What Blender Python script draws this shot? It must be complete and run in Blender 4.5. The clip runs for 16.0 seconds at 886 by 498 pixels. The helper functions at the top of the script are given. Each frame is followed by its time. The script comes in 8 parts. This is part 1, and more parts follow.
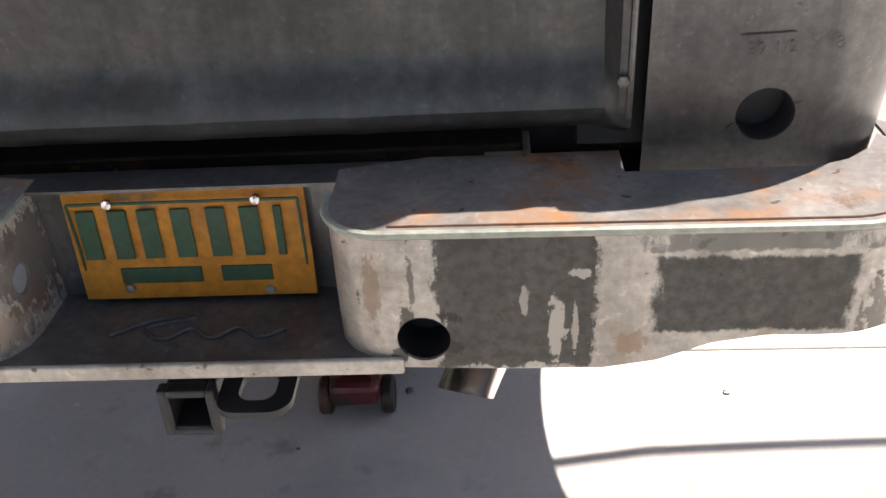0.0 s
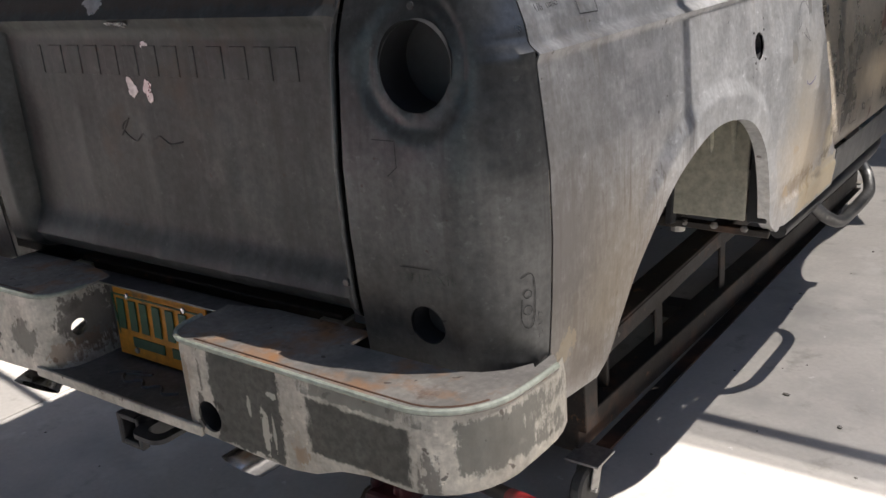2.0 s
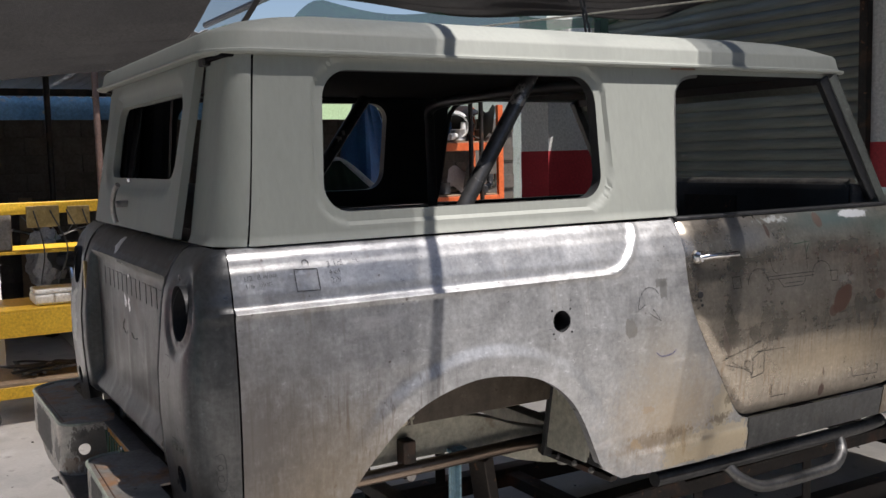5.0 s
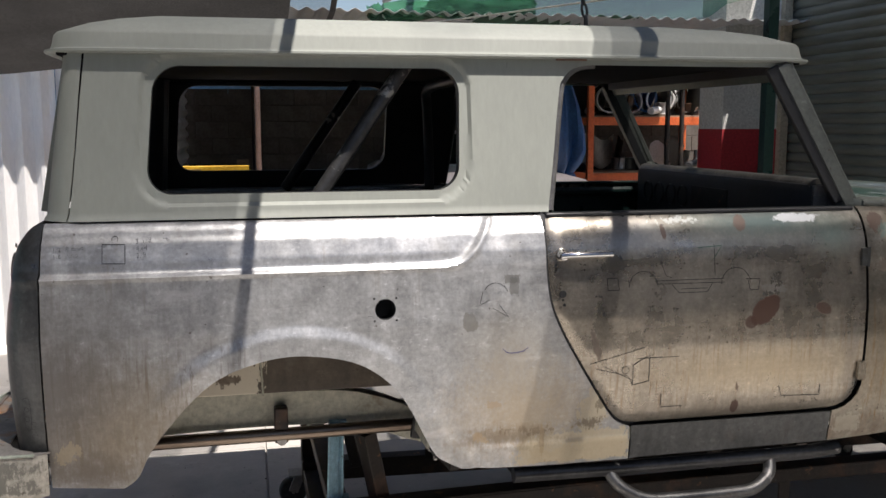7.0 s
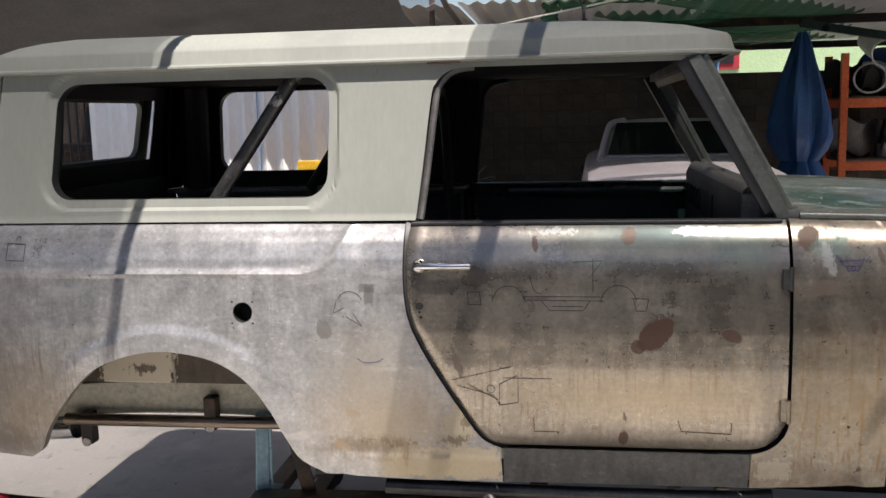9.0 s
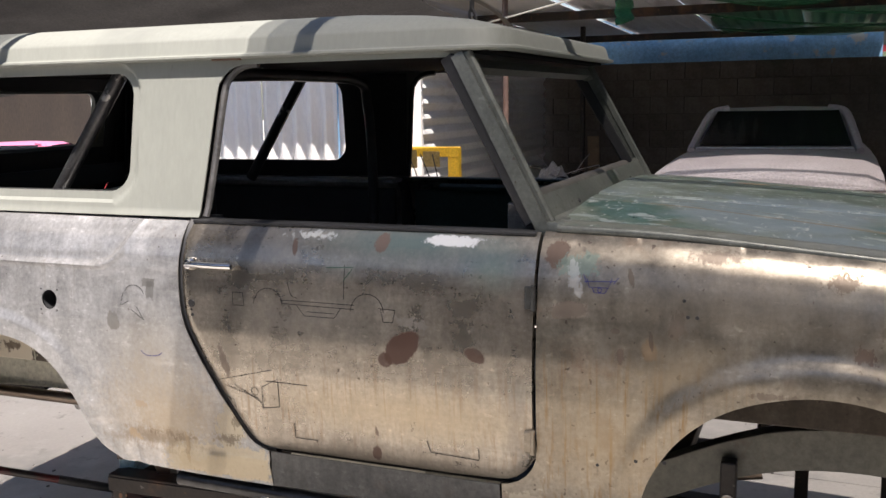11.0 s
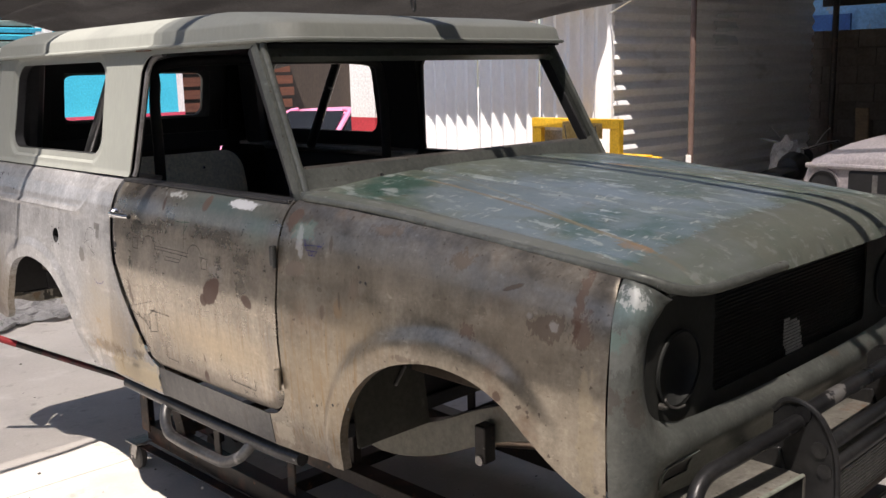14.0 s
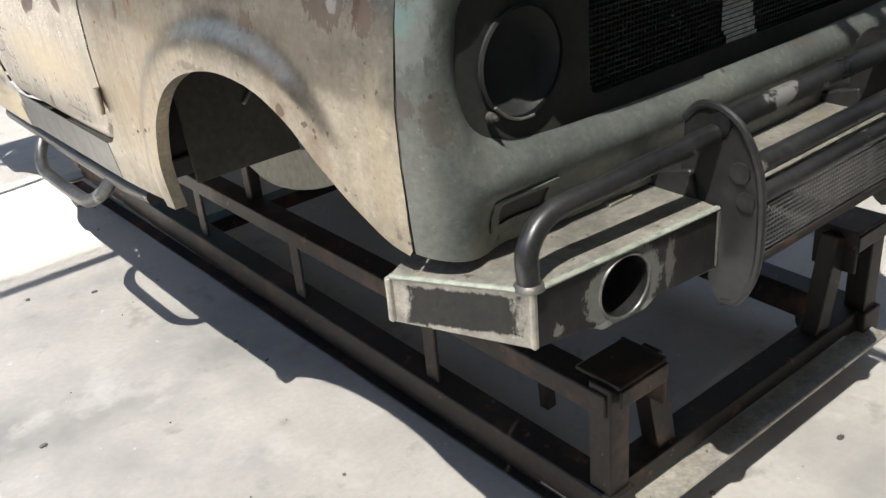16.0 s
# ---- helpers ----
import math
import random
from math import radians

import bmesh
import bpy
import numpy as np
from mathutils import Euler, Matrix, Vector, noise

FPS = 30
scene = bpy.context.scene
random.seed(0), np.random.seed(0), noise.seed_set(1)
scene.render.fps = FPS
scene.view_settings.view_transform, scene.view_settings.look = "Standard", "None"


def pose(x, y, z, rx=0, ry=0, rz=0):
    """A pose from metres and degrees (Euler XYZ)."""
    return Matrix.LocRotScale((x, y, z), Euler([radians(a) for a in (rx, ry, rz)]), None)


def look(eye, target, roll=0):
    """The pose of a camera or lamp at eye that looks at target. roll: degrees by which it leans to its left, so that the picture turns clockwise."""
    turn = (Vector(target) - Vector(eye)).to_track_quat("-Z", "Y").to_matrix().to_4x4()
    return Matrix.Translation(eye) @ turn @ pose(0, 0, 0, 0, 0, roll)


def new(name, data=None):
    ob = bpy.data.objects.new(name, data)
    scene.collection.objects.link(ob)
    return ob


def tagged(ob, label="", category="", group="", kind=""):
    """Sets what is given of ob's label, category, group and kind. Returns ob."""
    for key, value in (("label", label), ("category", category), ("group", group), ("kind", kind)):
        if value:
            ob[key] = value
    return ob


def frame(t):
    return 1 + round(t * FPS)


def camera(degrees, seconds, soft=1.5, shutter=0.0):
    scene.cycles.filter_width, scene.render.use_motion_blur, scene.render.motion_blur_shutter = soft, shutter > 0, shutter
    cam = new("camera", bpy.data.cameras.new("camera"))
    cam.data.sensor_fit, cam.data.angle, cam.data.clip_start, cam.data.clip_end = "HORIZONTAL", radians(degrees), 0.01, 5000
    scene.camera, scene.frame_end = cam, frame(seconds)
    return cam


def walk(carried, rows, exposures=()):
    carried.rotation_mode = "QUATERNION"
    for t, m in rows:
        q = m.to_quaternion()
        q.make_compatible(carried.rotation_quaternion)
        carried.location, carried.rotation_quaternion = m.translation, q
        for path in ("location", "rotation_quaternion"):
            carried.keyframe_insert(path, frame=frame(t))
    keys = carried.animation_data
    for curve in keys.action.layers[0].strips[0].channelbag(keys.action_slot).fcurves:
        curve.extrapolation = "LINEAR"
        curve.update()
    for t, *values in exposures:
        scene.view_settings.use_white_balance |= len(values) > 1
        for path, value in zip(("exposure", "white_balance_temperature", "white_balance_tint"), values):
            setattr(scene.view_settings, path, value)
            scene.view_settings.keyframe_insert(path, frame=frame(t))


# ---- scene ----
from mathutils import geometry

cam = camera(50.5, 16.0)
PATH = [
    (0, (0.379, -0.988, 1.369), (0.27, 0.707, 0.313), -3.7),
    (0.5, (0.68, -1.069, 1.395), (0.308, 0.626, 0.401), -4.3),
    (1, (0.953, -1.031, 1.393), (0.295, 0.62, 0.477), -4.6),
    (1.5, (1.235, -0.986, 1.44), (0.32, 0.612, 0.66), -5.1),
    (2, (1.571, -1.062, 1.505), (0.415, 0.441, 0.867), -4.6),
    (2.5, (1.821, -1.022, 1.553), (0.477, 0.364, 1.032), -3.0),
    (3, (2.105, -1.037, 1.592), (0.636, 0.258, 1.185), -2.7),
    (3.5, (2.4, -1.082, 1.633), (0.877, 0.172, 1.302), -2.3),
    (4, (2.586, -0.961, 1.633), (1.028, 0.265, 1.37), -1.2),
    (4.5, (2.766, -0.782, 1.655), (1.137, 0.358, 1.44), -1.5),
    (7, (3.537, 0.647, 1.74), (1.601, 1.076, 1.481), -0.1),
    (7.5, (3.566, 0.958, 1.727), (1.605, 1.273, 1.496), -0.5),
    (8, (3.642, 1.34, 1.749), (1.657, 1.367, 1.505), -0.8),
    (8.5, (3.542, 1.678, 1.761), (1.561, 1.564, 1.508), -1.0),
    (9, (3.549, 2.082, 1.793), (1.59, 1.793, 1.508), -1.4),
    (9.5, (3.461, 2.385, 1.784), (1.534, 1.952, 1.465), -1.3),
    (10, (3.329, 2.663, 1.793), (1.411, 2.196, 1.474), -1.4),
    (12.5, (2.744, 4.251, 1.837), (1.224, 2.991, 1.519), -0.3),
    (13, (2.592, 4.49, 1.836), (1.135, 3.158, 1.518), -0.5),
    (13.5, (2.549, 4.8, 1.836), (1.133, 3.429, 1.495), -0.8),
    (14, (2.424, 4.971, 1.841), (1.05, 3.566, 1.471), -1.4),
    (14.5, (2.355, 5.128, 1.816), (1.082, 3.667, 1.323), -3.2),
    (15, (2.231, 5.136, 1.755), (1.068, 3.657, 1.077), -5.0),
    (15.5, (1.916, 4.998, 1.657), (0.788, 3.555, 0.854), -6.1),
    (16, (1.612, 4.929, 1.575), (0.521, 3.513, 0.677), -5.2),
]
EXPOSURE = [(0, 2.1, 6850, 18), (0.5, 1.5, 6800, 17), (1.0, 1.1, 6700, 15), (1.5, 0.98, 6600, 14), (2.5, 1.0, 6450, 14), (3.5, 1.05, 6350, 13), (4.5, 0.6, 6400, 15), (7, 0.6, 6600, 14), (8.5, 0.65, 6700, 16), (9.5, 0.95, 6750, 16), (10, 1.0, 6750, 17), (12.5, 1.05, 6800, 17), (14, 0.98, 6850, 18), (14.5, 0.95, 6950, 19), (15, 1.2, 6900, 17), (15.5, 1.3, 6750, 13), (16, 1.85, 6450, 9)]
walk(cam, [(t, look(eye, target, roll)) for t, eye, target, roll in PATH], EXPOSURE)

# ---- light ----
SUN = Vector((0.38, 0.23, 1.0)).normalized()
world = bpy.data.worlds.new("sky")
scene.world = world
world.use_nodes = True
wn = world.node_tree.nodes
sky = wn.new("ShaderNodeTexSky")
sky.sky_type = "NISHITA"
sky.sun_disc = False
sky.sun_elevation = math.asin(SUN.z)
sky.sun_rotation = math.atan2(SUN.x, SUN.y)
wn["Background"].inputs["Strength"].default_value = 0.075
world.node_tree.links.new(sky.outputs["Color"], wn["Background"].inputs["Color"])
sun_data = bpy.data.lights.new("sun", "SUN")
sun_data.energy = 5.0
sun_data.angle = radians(0.5)
sun_data.color = (1.0, 0.95, 0.88)
sun = new("sun", sun_data)
sun.matrix_world = look(SUN * 30, (0, 0, 0))


# ---- materials ----
def node(tree, kind, **values):
    n = tree.nodes.new(kind)
    for key, value in values.items():
        n.inputs[key].default_value = value
    return n


def surface(name, a, b, size=1.5, rough=0.6, rough_var=0.15, metal=0.0, bump=0.15, grain=60.0, stretch=(1, 1, 1),
            stains=(), vary=0.0, grain_amt=0.25, coat=0.0):
    """A material of two colours in large soft patches, with fine grain, relief and shaped stains."""
    m = bpy.data.materials.new(name)
    m.use_nodes = True
    t = m.node_tree
    link = t.links.new
    bsdf = t.nodes["Principled BSDF"]
    coord = t.nodes.new("ShaderNodeTexCoord")
    mapping = t.nodes.new("ShaderNodeMapping")
    mapping.inputs["Scale"].default_value = stretch
    link(coord.outputs["Object"], mapping.inputs["Vector"])
    big = node(t, "ShaderNodeTexNoise", Scale=size, Detail=6.0, Roughness=0.6)
    fine = node(t, "ShaderNodeTexNoise", Scale=grain, Detail=4.0, Roughness=0.65)
    link(mapping.outputs["Vector"], big.inputs["Vector"])
    link(mapping.outputs["Vector"], fine.inputs["Vector"])
    ramp = t.nodes.new("ShaderNodeValToRGB")
    ramp.color_ramp.elements[0].position, ramp.color_ramp.elements[1].position = 0.34, 0.68
    ramp.color_ramp.elements[0].color, ramp.color_ramp.elements[1].color = (*a, 1), (*b, 1)
    link(big.outputs["Fac"], ramp.inputs["Fac"])
    colour = ramp.outputs["Color"]

    def mixed(kind, fac, one, two):
        n = t.nodes.new("ShaderNodeMix")
        n.data_type, n.blend_type = "RGBA", kind
        for socket, value in ((n.inputs["Factor"], fac), (n.inputs["A"], one), (n.inputs["B"], two)):
            if isinstance(value, (int, float)):
                socket.default_value = value
            elif isinstance(value, tuple):
                socket.default_value = (*value, 1)
            else:
                link(value, socket)
        return n.outputs["Result"]

    shade = t.nodes.new("ShaderNodeMapRange")
    shade.inputs["From Min"].default_value, shade.inputs["From Max"].default_value = 0.3, 0.7
    shade.inputs["To Min"].default_value, shade.inputs["To Max"].default_value = 1 - grain_amt, 1 + grain_amt
    link(fine.outputs["Fac"], shade.inputs["Value"])
    grey = t.nodes.new("ShaderNodeCombineColor")
    for k in ("Red", "Green", "Blue"):
        link(shade.outputs["Result"], grey.inputs[k])
    colour = mixed("MULTIPLY", 1.0, colour, grey.outputs["Color"])
    mask_sum = None
    for tint, scale, low, high, seed, stain_rough in stains:
        shift = t.nodes.new("ShaderNodeMapping")
        shift.inputs["Location"].default_value = (seed, seed * 1.7, seed * 0.6)
        link(mapping.outputs["Vector"], shift.inputs["Vector"])
        spots = node(t, "ShaderNodeTexNoise", Scale=scale, Detail=5.0, Roughness=0.62)
        link(shift.outputs["Vector"], spots.inputs["Vector"])
        edge = t.nodes.new("ShaderNodeMapRange")
        edge.inputs["From Min"].default_value, edge.inputs["From Max"].default_value = low, high
        link(spots.outputs["Fac"], edge.inputs["Value"])
        colour = mixed("MIX", edge.outputs["Result"], colour, tint)
        mask_sum = (edge.outputs["Result"], stain_rough) if mask_sum is None else mask_sum
    if vary:
        info = t.nodes.new("ShaderNodeObjectInfo")
        span = t.nodes.new("ShaderNodeMapRange")
        span.inputs["To Min"].default_value, span.inputs["To Max"].default_value = 1 - vary, 1 + vary
        link(info.outputs["Random"], span.inputs["Value"])
        tone = t.nodes.new("ShaderNodeCombineColor")
        for k in ("Red", "Green", "Blue"):
            link(span.outputs["Result"], tone.inputs[k])
        colour = mixed("MULTIPLY", 1.0, colour, tone.outputs["Color"])
    link(colour, bsdf.inputs["Base Color"])
    gloss = t.nodes.new("ShaderNodeMapRange")
    gloss.inputs["From Min"].default_value, gloss.inputs["From Max"].default_value = 0.3, 0.7
    gloss.inputs["To Min"].default_value, gloss.inputs["To Max"].default_value = rough - rough_var, rough + rough_var
    link(big.outputs["Fac"], gloss.inputs["Value"])
    link(gloss.outputs["Result"], bsdf.inputs["Roughness"])
    bsdf.inputs["Metallic"].default_value = metal
    if metal and mask_sum is not None:
        fade = t.nodes.new("ShaderNodeMapRange")
        fade.inputs["To Min"].default_value, fade.inputs["To Max"].default_value = metal, metal * mask_sum[1]
        link(mask_sum[0], fade.inputs["Value"])
        link(fade.outputs["Result"], bsdf.inputs["Metallic"])
    bsdf.inputs["Coat Weight"].default_value = coat
    if bump:
        relief = node(t, "ShaderNodeBump", Strength=bump, Distance=0.004)
        link(fine.outputs["Fac"], relief.inputs["Height"])
        link(relief.outputs["Normal"], bsdf.inputs["Normal"])
    return m


def bare_metal(name, a, b, rough=0.35, metal=0.8, mottle=0.14, streak=0.12, brush=0.08, stains=(), marks=(), drips=None, dents=0.05, spots=0.7):
    """Stripped sheet metal: clouded tone, runs, sanding lines, specks, stains, and single marks.
    A mark is (middle x, y, z), (half sizes), turn, colour, strength, raggedness, shape ('oval', 'box', 'line', or
    'haze' for a soft-edged tint, painted shade included)."""
    m = bpy.data.materials.new(name)
    m.use_nodes = True
    t = m.node_tree
    link = t.links.new
    bsdf = t.nodes["Principled BSDF"]
    coord = t.nodes.new("ShaderNodeTexCoord").outputs["Object"]

    def noise(scale, detail, rough_n=0.6, stretch=None, shift=None):
        n = node(t, "ShaderNodeTexNoise", Scale=scale, Detail=detail, Roughness=rough_n)
        if stretch or shift:
            mp = t.nodes.new("ShaderNodeMapping")
            mp.inputs["Scale"].default_value = stretch or (1, 1, 1)
            mp.inputs["Location"].default_value = shift or (0, 0, 0)
            link(coord, mp.inputs["Vector"])
            link(mp.outputs["Vector"], n.inputs["Vector"])
        else:
            link(coord, n.inputs["Vector"])
        return n.outputs["Fac"]

    def ranged(value, low, high, to_low=0.0, to_high=1.0):
        n = t.nodes.new("ShaderNodeMapRange")
        for key, v in (("From Min", low), ("From Max", high), ("To Min", to_low), ("To Max", to_high)):
            n.inputs[key].default_value = v
        link(value, n.inputs["Value"])
        return n.outputs["Result"]

    def maths(kind, one, two, three=None):
        n = t.nodes.new("ShaderNodeMath")
        n.operation = kind
        for socket, v in zip(n.inputs, (one, two, three)):
            if isinstance(v, (int, float)):
                socket.default_value = v
            elif v is not None:
                link(v, socket)
        return n.outputs[0]

    def mixed(kind, fac, one, two):
        n = t.nodes.new("ShaderNodeMix")
        n.data_type, n.blend_type = "RGBA", kind
        for socket, value in ((n.inputs["Factor"], fac), (n.inputs["A"], one), (n.inputs["B"], two)):
            if isinstance(value, (int, float)):
                socket.default_value = value
            elif isinstance(value, tuple):
                socket.default_value = (*value, 1)
            else:
                link(value, socket)
        return n.outputs["Result"]

    cloud = noise(2.3, 8.0, 0.62)
    patch = noise(13.0, 6.0, 0.6)
    runs = noise(1.0, 5.0, 0.6, (26, 26, 1.6))
    lines = noise(1.0, 4.0, 0.6, (30, 5, 70))
    fine = noise(75.0, 4.0, 0.65)
    ramp = t.nodes.new("ShaderNodeValToRGB")
    ramp.color_ramp.elements[0].position, ramp.color_ramp.elements[1].position = 0.36, 0.66
    ramp.color_ramp.elements[0].color, ramp.color_ramp.elements[1].color = (*a, 1), (*b, 1)
    link(cloud, ramp.inputs["Fac"])
    tone = maths("MULTIPLY", ranged(patch, 0.3, 0.7, 1 - mottle, 1 + mottle), ranged(runs, 0.3, 0.7, 1 - streak, 1 + streak))
    tone = maths("MULTIPLY", tone, ranged(lines, 0.3, 0.7, 1 - brush, 1 + brush))
    tone = maths("MULTIPLY", tone, ranged(fine, 0.3, 0.7, 0.82, 1.18))
    swirl = noise(5.5, 9.0, 0.72, (1, 1.35, 0.8), (4, 1, 8))
    tone = maths("MULTIPLY", tone, ranged(swirl, 0.32, 0.68, 1 - 0.9 * mottle, 1 + 0.9 * mottle))
    nicks = noise(1.0, 3.0, 0.6, (60, 34, 62), (1, 5, 2))
    tone = maths("MULTIPLY", tone, ranged(nicks, 0.63, 0.70, 1.0, 1.32))
    grey = t.nodes.new("ShaderNodeCombineColor")
    for k in ("Red", "Green", "Blue"):
        link(tone, grey.inputs[k])
    colour = mixed("MULTIPLY", 1.0, ramp.outputs["Color"], grey.outputs["Color"])
    dull = None

    def lay(fac, tint, matt):
        nonlocal colour, dull
        colour = mixed("MIX", fac, colour, tint)
        fac = maths("MULTIPLY", fac, matt)
        dull = fac if dull is None else maths("MAXIMUM", dull, fac)

    for k, (tint, scale, low, high, strength, stretch, matt) in enumerate(stains):
        lay(maths("MULTIPLY", ranged(noise(scale, 6.0, 0.62, stretch, (3.1 * k + 1, 1.7 * k, 5.3 * k)), low, high), strength), tint, matt)
    if spots < 1:
        lay(maths("MULTIPLY", ranged(noise(46.0, 2.0, 0.5, None, (7, 3, 1)), spots, spots + 0.03), 0.75), (0.07, 0.05, 0.04), 0.8)
    torn = maths("MULTIPLY_ADD", noise(30.0, 7.0, 0.72, None, (2, 9, 4)), 0.62, maths("MULTIPLY", noise(1.0, 5.0, 0.7, (120, 120, 30)), 0.38))
    if drips:
        tint, y0, y1, z0, z1, strength = drips
        x, y, z = t.nodes.new("ShaderNodeSeparateXYZ"), None, None
        link(coord, x.inputs[0])
        zone = maths("MULTIPLY", ranged(x.outputs["Y"], y0, y0 + 0.03), ranged(x.outputs["Y"], y1, y1 - 0.2))
        zone = maths("MULTIPLY", zone, maths("MULTIPLY", ranged(x.outputs["Z"], z1, z1 - 0.15), ranged(x.outputs["Z"], z0, z0 + 0.05)))
        lay(maths("MULTIPLY", maths("MULTIPLY", zone, ranged(noise(1.0, 5.0, 0.6, (85, 85, 4)), 0.53, 0.68)), strength), tint, 0.45)
    for at, size, turn, tint, strength, rag, shape in marks:
        mp = t.nodes.new("ShaderNodeMapping")
        mp.vector_type = "TEXTURE"
        mp.inputs["Location"].default_value = at
        mp.inputs["Rotation"].default_value = (radians(turn), 0, 0) if shape != "line" else (0, 0, radians(turn))
        mp.inputs["Scale"].default_value = size
        link(coord, mp.inputs["Vector"])
        if shape in ("box", "line"):
            ab = t.nodes.new("ShaderNodeVectorMath")
            ab.operation = "ABSOLUTE"
            link(mp.outputs["Vector"], ab.inputs[0])
            sp = t.nodes.new("ShaderNodeSeparateXYZ")
            link(ab.outputs["Vector"], sp.inputs[0])
            far = maths("MAXIMUM", sp.outputs["X"], maths("MAXIMUM", sp.outputs["Y"], sp.outputs["Z"]))
        else:
            ln = t.nodes.new("ShaderNodeVectorMath")
            ln.operation = "LENGTH"
            link(mp.outputs["Vector"], ln.inputs[0])
            far = ln.outputs["Value"]
        far = maths("MULTIPLY_ADD", maths("SUBTRACT", torn, 0.5), rag * 6.0, far)
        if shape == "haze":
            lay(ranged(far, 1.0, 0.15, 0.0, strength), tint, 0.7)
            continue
        soft = min(0.22, 0.004 / min(size))
        lay(maths("MULTIPLY", ranged(far, 1.02, 1.02 - soft, 0.0, strength), ranged(fine, 0.30, 0.60, 0.84 if strength < 0.95 else 0.97, 1.0)), tint, 0.85)
    link(colour, bsdf.inputs["Base Color"])
    gloss = maths("ADD", ranged(patch, 0.3, 0.7, rough - 0.06, rough + 0.06), ranged(swirl, 0.3, 0.7, -0.06, 0.06))
    gloss = maths("ADD", gloss, ranged(lines, 0.3, 0.7, -0.02, 0.02))
    if dull is None:
        bsdf.inputs["Metallic"].default_value = metal
    else:
        gloss = maths("MULTIPLY_ADD", dull, 0.22, gloss)
        link(ranged(dull, 0.0, 1.0, metal, metal * 0.12), bsdf.inputs["Metallic"])
    link(gloss, bsdf.inputs["Roughness"])
    wave = node(t, "ShaderNodeBump", Strength=dents, Distance=0.02)
    link(patch, wave.inputs["Height"])
    grain_bump = node(t, "ShaderNodeBump", Strength=0.015, Distance=0.002)
    link(lines, grain_bump.inputs["Height"])
    link(wave.outputs["Normal"], grain_bump.inputs["Normal"])
    link(grain_bump.outputs["Normal"], bsdf.inputs["Normal"])
    return m


OXIDE, BROWN, PALE, SOOT, AQUA, SAND = (0.085, 0.042, 0.03), (0.075, 0.052, 0.038), (0.50, 0.50, 0.49), (0.10, 0.10, 0.095), (0.17, 0.28, 0.25), (0.47, 0.35, 0.20)


def spot(y, z, ry, rz, tint, strength=0.9, turn=0.0, rag=0.35, shape="oval"):
    return ((0.86, y, z), (0.5, ry, rz), turn, tint, strength, rag, shape)


